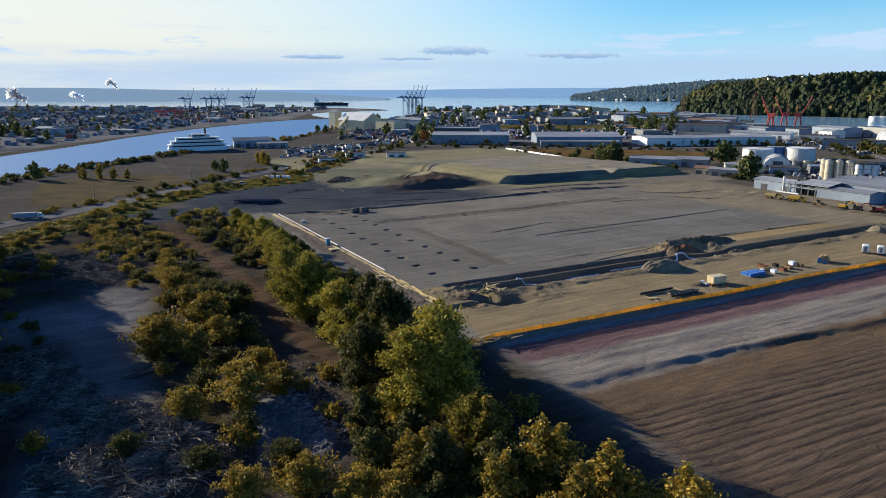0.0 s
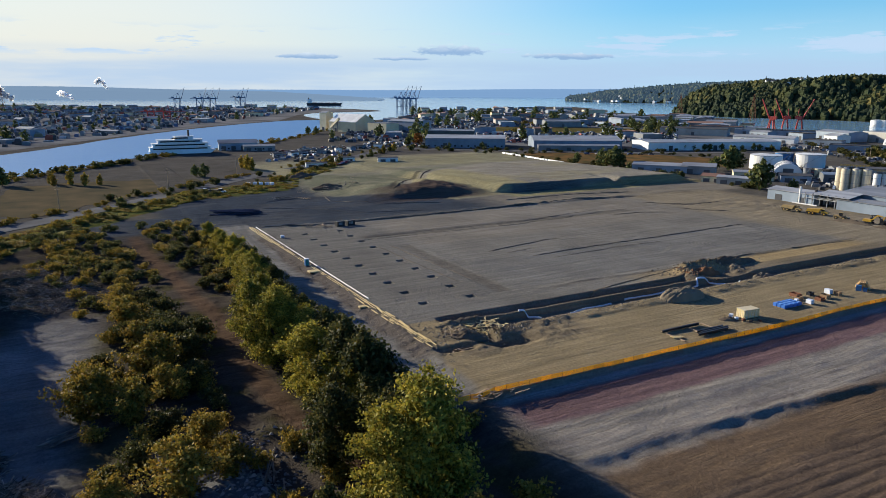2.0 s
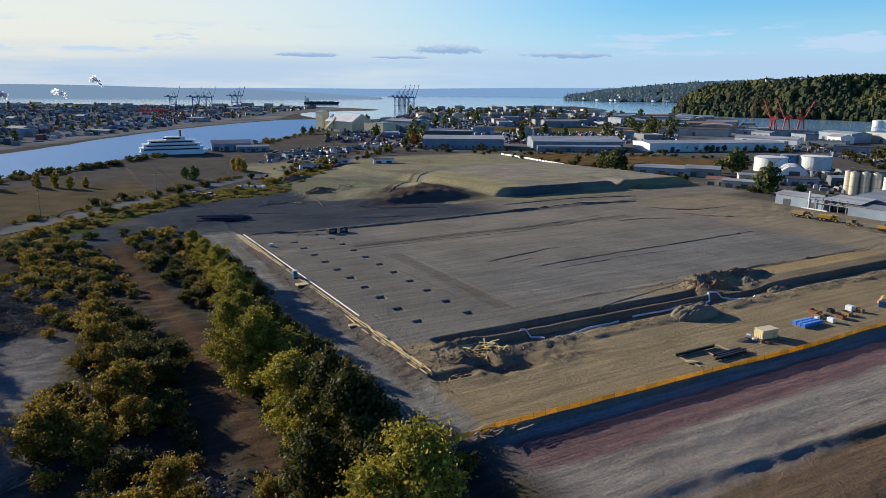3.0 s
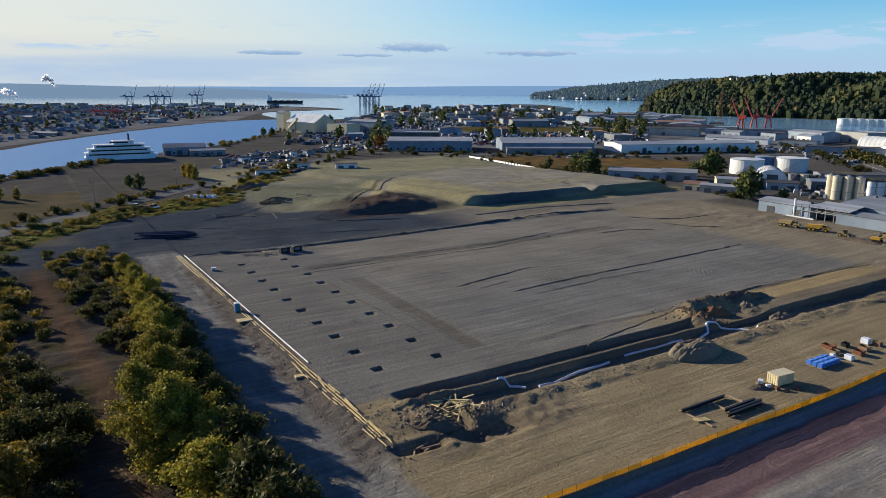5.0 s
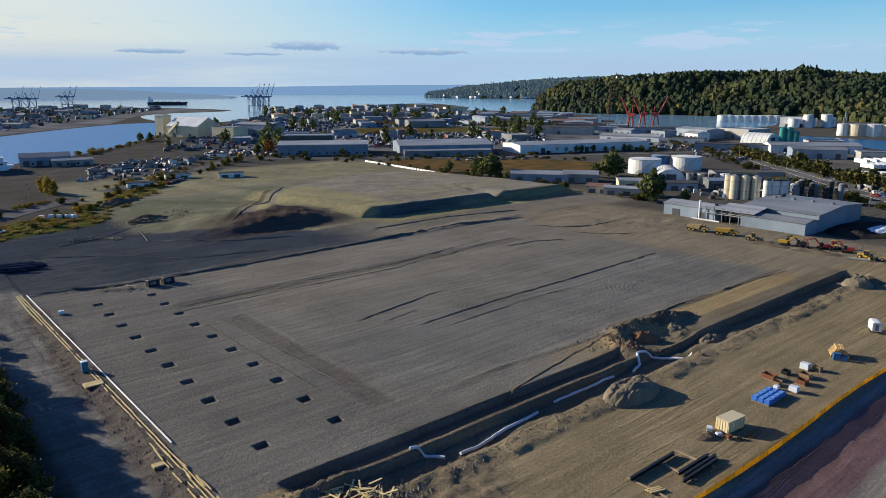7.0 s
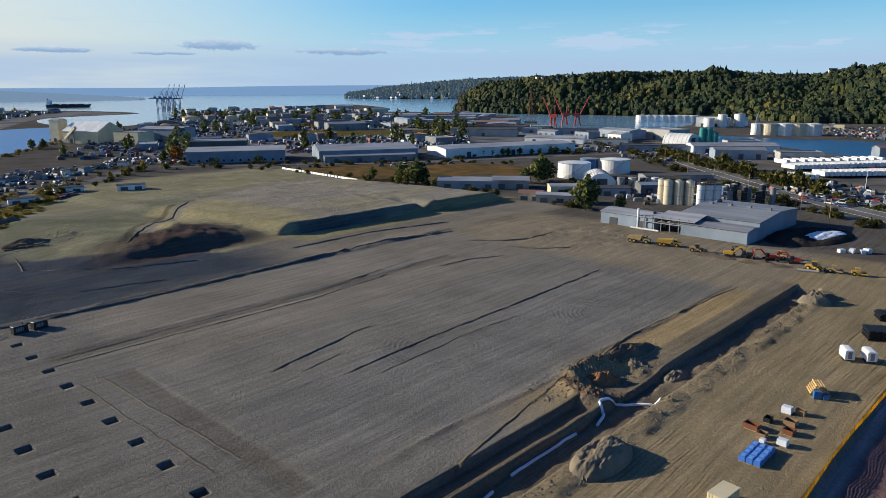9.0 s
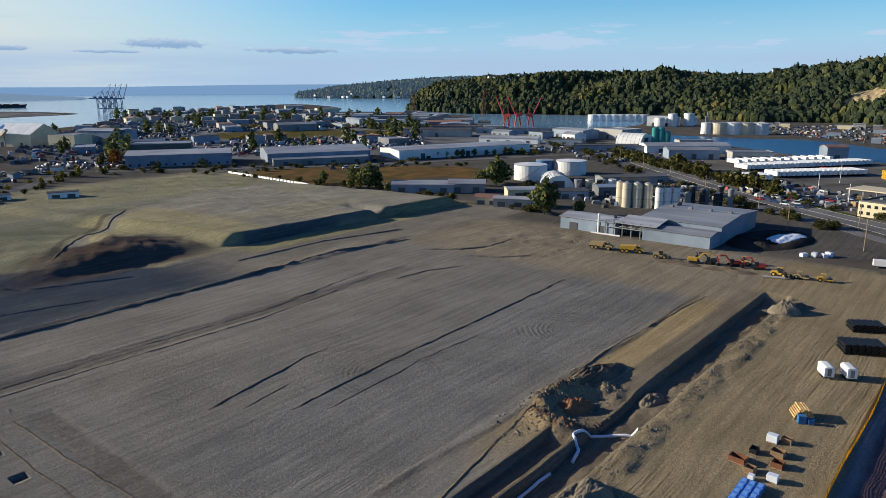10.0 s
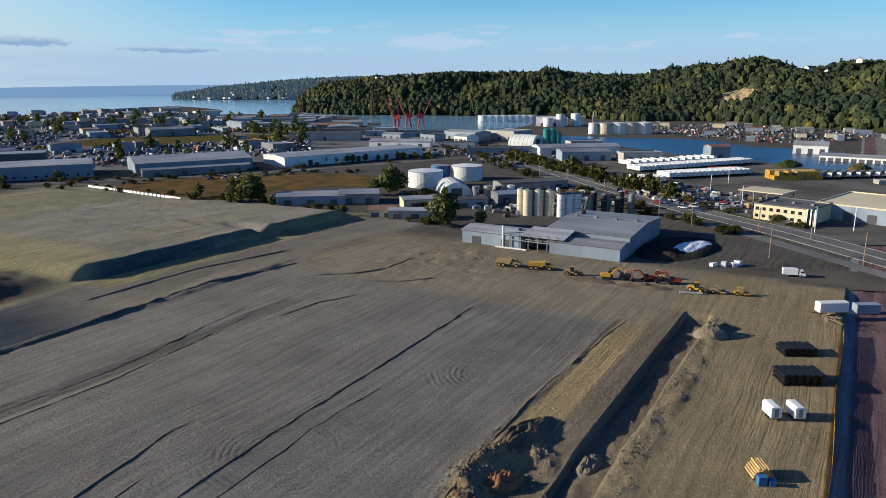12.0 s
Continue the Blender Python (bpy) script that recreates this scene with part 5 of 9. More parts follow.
def slip(p):
    return np.hypot((p[0] - 962) / 34, (p[1] - 916) / 34) < 1 or np.hypot((p[0] - 880) / 30, (p[1] - 1010) / 26) < 0.8


def hill_patch(name, ci, wi, t0, t1, material, label, lift, n=26):
    """Bare ground showing through the wood, following the hillside."""
    V = np.array(hill_verts).reshape(-1, hill_w, 3)
    rnd, verts, faces = random.Random(3), [], []
    for a in range(n):
        for b in range(n):
            x, y = 2 * a / (n - 1) - 1, 2 * b / (n - 1) - 1
            i, j = ci + wi * x, (t0 + (t1 - t0) * b / (n - 1)) * 14
            i0, j0 = int(i), int(j)
            f, g = i - i0, j - j0
            p = (V[i0, j0] * (1 - f) + V[i0 + 1, j0] * f) * (1 - g) + (V[i0, j0 + 1] * (1 - f) + V[i0 + 1, j0 + 1] * f) * g
            edge = max(0.0, 1 - (x * x + y * y) ** 1.2)
            nz = noise.fractal(Vector((p[0] / 14, p[1] / 14, p[2] / 14)), 1.0, 2.0, 4)
            verts.append((p[0] - 5 * nz * edge, p[1] - 4 * nz * edge, p[2] - 3 + (3 + lift) * min(1, edge * 2.5) + 3 * nz * edge))
    for a in range(n - 1):
        for b in range(n - 1):
            faces.append((a * n + b, (a + 1) * n + b, (a + 1) * n + b + 1, a * n + b + 1))
    return tagged(new(name, raw(name, verts, faces, material)), label, "cliff", kind="structure")


hill_patch("sandy_cliff", 30.6, 1.5, 0.10, 0.42, CLIFF, "bare sandy cliff in the wooded hillside", 3.5)
hill_patch("grassy_slope", 25.6, 1.6, 0.03, 0.24, DRY_GRASS, "dry grassy slope at the foot of the hill", 2.0)
forest("hill_forest", hill_verts, hill_w, 12500, 9.8, 5, WOODLAND, 18, "dense mixed woodland covering the hillside", 0.06, slip)
forest("point_forest", point_verts, point_w, 2600, 12.0, 6, HAZED_HEADLAND_TREES, 12, "distant woodland on the headland with haze put in as glow", 0.12)
ridge("far_shore", -5000, 2600, 4560, 380, [40, 46, 48, 44, 42, 42, 44, 50, 56, 64, 72], 3, FAR_SHORE, "low wooded shore across the bay in painted blue haze")
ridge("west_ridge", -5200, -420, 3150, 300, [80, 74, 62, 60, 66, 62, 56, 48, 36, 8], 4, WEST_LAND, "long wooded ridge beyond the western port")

# ---------------------------------------------------------------- things on the building site
def heap(name, x, y, sx, sy, h, material, label, category, seed, rz=0.0, rough=0.22, n=30, flat=1.6):
    """A tipped mound with slumped sides."""
    verts, faces = [], []
    for i in range(n):
        for j in range(n):
            a, b = 2 * i / (n - 1) - 1, 2 * j / (n - 1) - 1
            r = math.hypot(a, b)
            nz = noise.fractal(Vector((a * 2.2, b * 2.2, seed)), 1.0, 2.0, 4)
            z = h * max(0.0, 1 - r ** flat) * (1 + rough * nz) + (0.12 * h * nz if r < 0.98 else 0)
            verts.append((a * sx, b * sy, z if r < 1.0 else -0.4))
    for i in range(n - 1):
        for j in range(n - 1):
            faces.append((i * n + j, (i + 1) * n + j, (i + 1) * n + j + 1, i * n + j + 1))
    ob = new(name, raw(name, verts, faces, material))
    ob.matrix_basis = on(x, y, rz, -0.05)
    return tagged(ob, label, category)


def build_formwork():
    """Three lines of yellow boards on stakes along the edge of the pad."""
    f = thing("edge_formwork", "long lines of yellow timber formwork boards staked along the pad edge", "formwork", pose(-6, 163, 0, 0, 0, 31.0))
    bm = B()
    box(bm, 0, 0, 0, 0.19, 6.04, 0.15, bevel=0.02)
    first = part("board", bm, PINE_BOARD, f)
    bm = B()
    box(bm, 0, 0, -0.3, 0.08, 0.08, 0.8)
    stake = part("stake", bm, OLD_BOARD, f)
    stake.matrix_basis = pose(-0.3, 1.0, 0)
    rnd, k = random.Random(4), 0
    for line, (du, dz) in enumerate(((-0.55, 0.06), (-1.15, 0.04), (-1.75, -0.05))):
        for s in range(23):
            v = 2.0 + 6.05 * s
            if line == 2 and 5 < s < 18:
                continue
            u = du - 2.9 * v / 142 + rnd.uniform(-0.04, 0.04) * (1 + 3 * (line == 2))
            m = pose(u, v + 2.9, dz + rnd.uniform(0, 0.06), 0, 0, 1.2 + rnd.uniform(-0.35, 0.35) * (1 + 3 * (line == 2)))
            if k == 0:
                first.matrix_basis = m
            else:
                again("board", first, f, m)
            again("stake", stake, f, pose(u + 0.25, v + rnd.uniform(0, 5), dz))
            k += 1
    for s in range(26):
        v = rnd.uniform(-3, 34)
        again("board", first, f, pose(-1.2 - 2.4 * v / 142 + rnd.choice((-1.2, -0.6, 0.0, 0.6, 0.9)) + rnd.uniform(-0.2, 0.2), v, 0.12 + rnd.uniform(0, 0.2), 0, rnd.uniform(-3, 3), 1 + rnd.gauss(0, 3)) @ Matrix.Diagonal((1, rnd.uniform(0.3, 0.7), 1, 1)))


build_formwork()


def pipe_run(name, pts, r, material, label, category, z=None, n=8):
    """A flexible pipe laid along the ground."""
    line = curved(pts, 8, False)
    bm = B()
    ring = []
    for i, (x, y) in enumerate(line):
        a, b = line[max(i - 1, 0)], line[min(i + 1, len(line) - 1)]
        d = Vector((b[0] - a[0], b[1] - a[1], 0)).normalized()
        side = Vector((-d.y, d.x, 0))
        h = (height_at(x, y) if z is None else z) + r * 0.9
        ring.append([bm.verts.new(Vector((x, y, h)) + side * r * math.cos(t) + Vector((0, 0, r * math.sin(t)))) for t in [k * 2 * math.pi / n for k in range(n)]])
    for a, b in zip(ring, ring[1:]):
        for k in range(n):
            bm.faces.new((a[k], a[(k + 1) % n], b[(k + 1) % n], b[k]))
    bm.faces.new(ring[0][::-1])
    bm.faces.new(ring[-1])
    return single(name, bm, material, label, category)


pipe_run("drain_hose", [site(27.5, 10.6).xy, site(29.5, 9.6).xy, site(31.5, 7.0).xy], 0.27, WHITE_PLASTIC, "white plastic drain hose lying in the trench", "hose")
pipe_run("drain_hose", [(20, 186), (24, 188.5), (28, 191.5), (36, 198)], 0.27, WHITE_PLASTIC, "long white plastic drain hose lying in the trench", "hose")
pipe_run("drain_hose", [(40, 201), (47, 205.5), (55, 210)], 0.26, WHITE_PLASTIC, "white plastic drain hose along the trench floor", "hose")
pipe_run("drain_hose", [(60, 212), (62.5, 214.5), (63.5, 217.5), (69, 217.5), (74, 215)], 0.27, WHITE_PLASTIC, "white hose bent out over the trench edge", "hose")
pipe_run("edge_pipe", [site(0.75 - 2.9 * v / 142, v).xy for v in (36, 66, 104, 140)], 0.15, WHITE_METAL, "thin white pipe along the pad edge", "pipe", 0.0)


def build_orange_fence():
    f = thing("orange_fence", "orange plastic mesh safety fence along the embankment", "fence", pose(-6, 163, 0, 0, 0, 31.0))
    rnd = random.Random(2)
    us = np.arange(-9, 197, 2.4)
    bend = [-24.6 - 0.9 * smooth01(10, 40, u) - 0.25 * math.sin(u / 9.0) for u in us]
    bm = B()
    tube(bm, (0, 0, -0.3), (0, 0, 1.08), 0.03, n=6)
    post = part("post", bm, STEEL_DARK, f)
    for i, (u, v) in enumerate(zip(us, bend)):
        x, y = site(u, v).xy
        h = float(ground_height(np.array([u]), np.array([v + 0.6]))[0]) if u > -5 else -0.4
        m = pose(u, v, h)
        if i == 0:
            post.matrix_basis = m
        else:
            again("post", post, f, m)
        if i:
            bm = B()
            n = 4
            rows = []
            for k in range(n + 1):
                t = k / n
                uu, vv, hh = pu + (u - pu) * t, pv + (v - pv) * t, ph + (h - ph) * t
                sag = 0.06 * math.sin(math.pi * t) + rnd.uniform(0, 0.05)
                rows.append([[bm.verts.new((uu, vv + o, hh - 0.1 + (1.06 - sag) * z)) for o, z in ((0.01, s / 7), (0.01, (s + 0.72) / 7), (-0.01, (s + 0.72) / 7), (-0.01, s / 7))] for s in range(7)])
            for a, b in zip(rows, rows[1:]):
                for p, q in zip(a, b):
                    for k in range(4):
                        bm.faces.new((p[k], p[(k + 1) % 4], q[(k + 1) % 4], q[k]))
            part("mesh_panel", bm, ORANGE_MESH, f)
        pu, pv, ph = u, v, h


build_orange_fence()


def build_trailer(name, label, x, y, rz, body=WHITE_METAL, l=6.2, group="white site trailers", k=1.0):
    t = thing(name, label, "trailer", on(x, y, rz) @ Matrix.Diagonal((k, k, k, 1)), group)
    bm = B()
    box(bm, 0, 0, 0.75, 2.5, l, 2.45, bevel=0.06)
    part("body", bm, body, t)
    bm = B()
    profile(bm, [(-1.22, 3.2), (1.22, 3.2), (0.7, 3.42), (-0.7, 3.42)], -l / 2 + 0.05, l / 2 - 0.05)
    part("roof", bm, WHITE_METAL, t)
    bm = B()
    box(bm, 0, -l / 2 - 0.02, 1.0, 0.95, 0.05, 2.0)
    part("door", bm, GREY_METAL, t, "grey end door")
    bm = B()
    box(bm, 0, 0, 0.45, 1.6, l * 0.96, 0.3)
    box(bm, 0, l / 2 + 0.7, 0.45, 0.12, 1.5, 0.12)
    part("chassis", bm, STEEL_DARK, t)
    bm = B()
    tube(bm, (-0.13, 0, 0), (0.13, 0, 0), 0.42, n=14)
    wheel = part("wheel", bm, RUBBER, t)
    for i, (sx, wy) in enumerate(((-1.0, -0.5), (1.0, -0.5), (-1.0, 0.5), (1.0, 0.5))):
        m = pose(sx, wy, 0.42)
        if i:
            again("wheel", wheel, t, m)
        else:
            wheel.matrix_basis = m


build_trailer("site_trailer", "white box trailer with peaked roof parked on the dirt", 121.8, 221.4, -27, WHITE_METAL, 4.6, "white site trailers", 0.76)
build_trailer("site_trailer", "white box trailer beside another on the dirt", 125.2, 219.2, -27, WHITE_METAL, 4.6, "white site trailers", 0.76)


def pipe_stack(x, y, rz, wide, layers, length, r, label):
    t = thing("pipe_stack", label, "pipe stack", on(x, y, rz), "black pipe stacks")
    bm = B()
    tube(bm, (0, -length / 2, 0), (0, length / 2, 0), r, n=12)
    for k in range(9):
        yy = -length / 2 + length * (k + 0.5) / 9
        tube(bm, (0, yy - 0.06, 0), (0, yy + 0.06, 0), r * 1.06, n=12)
    first = part("pipe", bm, BLACK_PIPE, t)
    bm = B()
    box(bm, 0, 0, 0, wide * 2 * r + 0.3, 0.15, 0.12)
    sk = part("skid", bm, OLD_BOARD, t)
    sk.matrix_basis = pose(0, -length * 0.3, 0)
    again("skid", sk, t, pose(0, length * 0.3, 0))
    k = 0
    for j in range(layers):
        for i in range(wide - (j % 2)):
            m = pose((i - (wide - 1) / 2 + 0.5 * (j % 2)) * 2 * r * 1.02, (k * 37 % 11 - 5) * 0.06, 0.12 + r + j * r * 1.78)
            if k:
                again("pipe", first, t, m)
            else:
                first.matrix_basis = m
            k += 1


pipe_stack(152.6, 238.4, -30, 15, 4, 4.4, 0.24, "stack of black corrugated plastic pipes on timber skids")
pipe_stack(139.8, 228.9, -30, 17, 5, 5.0, 0.24, "large stack of black corrugated plastic pipes on skids")


PEELED_LOG = surface("peeled_log", (0.60, 0.40, 0.17), (0.36, 0.21, 0.09), 1.2, 0.8, per_object=0.25)


def timber_stack():
    t = thing("timber_stack", "stepped stack of peeled yellow logs on timber laths", "timber stack", on(103.6, 209.6, -30) @ Matrix.Diagonal((0.70, 0.70, 0.70, 1)))
    bm = B()
    tube(bm, (0, -2.3, 0), (0, 2.3, 0), 0.27, n=10)
    first = part("log", bm, PEELED_LOG, t)
    rnd, k = random.Random(3), 0
    for j in range(5):
        for i in range(8 - j):
            m = pose((i - 3.5 + 0.5 * j) * 0.60 + rnd.uniform(-0.03, 0.03), rnd.uniform(-0.3, 0.3), 0.70 + j * 0.50)
            if k:
                again("log", first, t, m)
            else:
                first.matrix_basis = m
            k += 1
    bm = B()
    box(bm, 0, 0, 0, 4.6, 0.14, 0.11)
    lath = part("lath", bm, OLD_BOARD, t)
    lath.matrix_basis = pose(0, -1.6, 0.33)
    again("lath", lath, t, pose(0, 1.6, 0.33))
    for s in (-1.6, 1.6):
        again("lath", lath, t, pose(0, s, 0.0) @ Matrix.Diagonal((1, 1.6, 3.0, 1)))
    for dx, dy, h, w in ((-1.0, -3.4, 1.5, 1.7), (0.9, -3.5, 0.9, 1.3)):
        b = thing("blue_crate", "blue painted steel crate beside the timber stack", "crate", on(103.6, 209.6, -30) @ pose(dx * 0.75, dy * 0.72, 0) @ Matrix.Diagonal((0.75, 0.8, 0.9, 1)))
        bm = B()
        box(bm, 0, 0, 0.1, w, 1.2, h, bevel=0.04)
        part("body", bm, BLUE_PAINT, b)
        bm = B()
        box(bm, 0, 0, 0.1 + h, w * 1.04, 1.26, 0.08)
        part("lid", bm, BLUE_PAINT, b)
        bm = B()
        box(bm, 0, -0.4, 0, w, 0.2, 0.1)
        box(bm, 0, 0.4, 0, w, 0.2, 0.1)
        part("skid", bm, OLD_BOARD, b)


timber_stack()


def pallet_load(name, label, x, y, rz, sx, sy, h, material, category, cover=None, group="", spot=None):
    t = thing(name, label, category, on(x, y, rz) if spot is None else spot, group)
    bm = B()
    for k in (-1, 0, 1):
        box(bm, k * (sx / 2 - 0.06), 0, 0, 0.10, sy, 0.10)
    for k in range(5):
        box(bm, 0, -sy / 2 + sy * (k + 0.5) / 5, 0.10, sx, sy * 0.13, 0.03)
    part("pallet", bm, OLD_BOARD, t)
    bm = B()
    box(bm, 0, 0, 0.13, sx * 0.96, sy * 0.96, h, bevel=0.05)
    part("load", bm, material, t)
    if cover:
        bm = B()
        box(bm, 0, 0, 0.13 + h, sx * 0.62, sy * 0.62, 0.05, bevel=0.02)
        part("cover", bm, cover, t)
    return t


BLUE_TOP = surface("pale_blue_cover", (0.20, 0.38, 0.72), (0.11, 0.24, 0.55), 1.5, 0.4)
BROWN_CARD = surface("brown_crate_board", (0.30, 0.19, 0.10), (0.17, 0.11, 0.065), 1.0, 0.8)
RUST_STEEL = surface("rusty_steel", (0.22, 0.08, 0.035), (0.12, 0.05, 0.03), 1.0, 0.8)
base = on(77.4, 193.8, 31)
load0 = None
for i in range(4):
    for j in range(3):
        m = base @ pose((i - 1.5) * 1.62, (j - 1) * 1.12, 0)
        if load0 is None:
            load0 = pallet_load("blue_pallet", "pallet of goods wrapped in bright blue plastic on dirt", 0, 0, 0, 1.52, 1.04, 0.78, BLUE_WRAP, "pallet", BLUE_TOP, "blue wrapped pallets", m)
        else:
            copy_thing(load0, m)


def open_crate(x, y, rz, sx, sy, h, material, label):
    """A timber crate with an open top."""
    t = thing("open_crate", label, "crate", on(x, y, rz), "open crates")
    for dx, dy, wx, wy in ((-sx / 2, 0, 0.06, sy), (sx / 2, 0, 0.06, sy), (0, -sy / 2, sx, 0.06), (0, sy / 2, sx, 0.06)):
        bm = B()
        for k in range(4):
            box(bm, dx, dy, 0.08 + k * h / 4, wx, wy, h / 4 * 0.9)
        part("side", bm, material, t)
    bm = B()
    box(bm, 0, 0, 0.0, sx, sy, 0.1)
    part("floor", bm, OLD_BOARD, t)


open_crate(82.8, 201.6, 25, 1.5, 2.4, 0.9, RUST_STEEL, "rusty red open steel bin on the dirt")
open_crate(82.3, 198.6, 28, 1.4, 1.4, 0.9, BROWN_CARD, "brown open crate of fittings")
open_crate(87.0, 202.8, 30, 1.5, 1.1, 0.8, STEEL_DARK, "small dark open steel crate")
open_crate(89.8, 200.8, 28, 1.6, 1.9, 0.9, BROWN_CARD, "brown timber crate with steel parts")
open_crate(87.2, 198.2, 28, 1.5, 1.6, 0.9, RUST_STEEL, "rusty brown open crate beside pallets")
open_crate(94.2, 203.4, 28, 1.1, 1.5, 1.0, BROWN_CARD, "brown crate beside a wrapped load")
pallet_load("wrapped_pallet", "tall pallet wrapped in white plastic", 92.4, 204.6, 30, 1.3, 1.7, 1.2, WHITE_PLASTIC, "pallet", None, "white wrapped pallets")
pallet_load("wrapped_pallet", "pallet of white plastic drums beside blue loads", 83.5, 195.4, 30, 1.2, 1.6, 1.0, WHITE_PLASTIC, "pallet", None, "white wrapped pallets")
pallet_load("wrapped_pallet", "low pallet wrapped in white plastic", 81.0, 196.9, 30, 0.9, 0.9, 0.7, WHITE_PLASTIC, "pallet", None, "white wrapped pallets")


def wood_box(x, y, rz):
    t = thing("timber_crate", "large closed pale timber crate beside the fence", "crate", on(x, y, rz) @ Matrix.Diagonal((0.8, 0.94, 0.92, 1)))
    bm = B()
    box(bm, 0, 0, 0.15, 3.0, 4.6, 2.1, bevel=0.03)
    part("body", bm, CREAM_METAL, t)
    for k in range(5):
        bm = B()
        box(bm, 1.53, -2.0 + k, 0.15, 0.06, 0.18, 2.1)
        part("batten", bm, PINE_BOARD, t)
        bm = B()
        box(bm, -1.53, -2.0 + k, 0.15, 0.06, 0.18, 2.1)
        part("batten", bm, PINE_BOARD, t)
        bm = B()
        box(bm, -1.2 + 0.6 * k, -2.33, 0.15, 0.16, 0.06, 2.1)
        part("batten", bm, PINE_BOARD, t)
    bm = B()
    box(bm, 0, 0, 2.25, 3.1, 4.7, 0.06)
    part("lid", bm, CREAM_METAL, t)
    bm = B()
    for k in (-1, 1):
        box(bm, 0, k * 1.6, 0, 3.0, 0.2, 0.15)
    part("skid", bm, OLD_BOARD, t)


wood_box(64.4, 184.6, -65)
heap("scrap_mound", 59.2, 182.2, 2.4, 1.4, 0.7, DARK_SOIL, "dark heap of rags and scrap on the dirt", "heap", 3.3)


def steel_beams():
    t = thing("beam_stack", "dark steel beams laid on timber bearers on the dirt", "steel beams", on(49.0, 174.0, 31))
    for i, (dx, dy, l) in enumerate(((-1.5, 2.2, 11.0), (3.5, -1.4, 8.0), (3.9, -2.2, 8.5), (2.8, -2.9, 9.0))):
        bm = B()
        box(bm, dx, dy, 0.2, l, 0.42, 0.06)
        box(bm, dx, dy, 0.26, l, 0.08, 0.40)
        box(bm, dx, dy, 0.66, l, 0.42, 0.06)
        part("beam", bm, STEEL_DARK, t)
    for dx in (-6.5, 0.5, 5.5):
        bm = B()
        box(bm, dx, -0.3, 0, 0.3, 6.6, 0.2)
        part("bearer", bm, OLD_BOARD, t)
    for k in range(3):
        bm = B()
        box(bm, -6.4, -1.0 - 0.4 * k, 0.2, 2.4, 0.22, 0.16, rz=-20)
        part("board", bm, PINE_BOARD, t, "pale yellow board")


steel_beams()
for k, (x, y, s) in enumerate(((61.2, 182.4, 0.7), (62.4, 181.5, 0.7), (63.9, 181.0, 0.6), (60.6, 184.2, 0.9), (66.0, 181.4, 0.6))):
    pallet_load("scrap_box", "small box of red and grey hardware on the dirt", x, y, 20 * k, s * 1.3, s, s * 0.7, (WHITE_PLASTIC, RUST_STEEL, STEEL_DARK, WHITE_PLASTIC, RUST_STEEL)[k], "box", None, "hardware boxes")


# heaps
heap("sand_mound", 53.8, 199.0, 7.0, 3.6, 2.2, SAND, "flat topped sandy spoil pile beside the trench", "sand pile", 1.7, 31, 0.16, 44, 3.6)
heap("gravel_mound", 145, 255, 4.2, 3.6, 2.6, SAND, "grey gravel cone at the end of the trench", "gravel pile", 2.9)
heap("spoil_mound", 150, 256.5, 4.8, 1.8, 1.1, DARK_SOIL, "dark spoil beside the gravel cone", "spoil pile", 4.9, 20)
heap("spoil_mound", 79, 236.5, 9.5, 3.2, 1.7, DARK_SOIL, "lumpy dark spoil round the pump pit", "spoil pile", 5.3, 20, 0.6, 40, 2.6)
heap("spoil_mound", 69, 228.0, 4.2, 2.6, 1.3, surface("red_clay", (0.25, 0.13, 0.07), (0.15, 0.08, 0.05), 0.6, 0.95, bump=0.8, grain=3), "reddish clay spoil beside the pump pit", "spoil pile", 6.1, 0, 0.9, 36, 2.4)
heap("spoil_mound", 85, 226.5, 4.0, 2.0, 1.0, SAND, "pale sand spoil beside the pump pit", "spoil pile", 7.1, 30, 0.7)
heap("debris_mound", -74, 390, 9.0, 4.0, 1.8, DARK_SOIL, "dark mound of debris and weeds on the yard", "debris pile", 8.3, 15, 0.7, 40, 2.2)
heap("debris_mound", -98, 436, 10.0, 6.0, 2.0, DARK_SOIL, "dark heaps of scrap along the yard edge", "debris pile", 9.3, 40, 0.7, 40, 2.2)
heap("spoil_mound", 0.5, 168, 4.0, 2.0, 0.9, DARK_SOIL, "low spoil at the corner of the pad", "spoil pile", 9.9, 0, 0.8)


def plank_heap(x, y, rz, n, sx, sy, top, length, label, material=PINE_BOARD, seed=0, group="timber offcuts"):
    t = thing("timber_heap", label, "timber heap", on(x, y, rz, 0.25), group)
    rnd = random.Random(seed)
    for i in range(n):
        bm = B()
        l = length * rnd.uniform(0.4, 1.0)
        box(bm, rnd.uniform(-sx, sx), rnd.uniform(-sy, sy), rnd.uniform(0.0, top), l, rnd.uniform(0.12, 0.3), 0.09, rnd.uniform(0, 360) if i % 3 else rnd.uniform(20, 60), 0, rnd.uniform(-12, 12))
        part("plank", bm, material, t)


plank_heap(2.2, 176.0, 20, 26, 2.6, 2.2, 1.0, 4.2, "broken yellow formwork boards in the trench corner", PINE_BOARD, 5)
plank_heap(5.5, 173.5, 40, 18, 2.2, 1.8, 1.6, 3.6, "jumbled yellow boards on the spoil", PINE_BOARD, 6)
plank_heap(-57, 284.5, 10, 16, 4.5, 1.6, 0.5, 4.5, "pale boards and pipes stacked at the pad corner", OLD_BOARD, 7)
plank_heap(-3, 170, 50, 8, 2.2, 1.2, 0.2, 3.0, "grey boards lying beside the formwork", OLD_BOARD, 8)
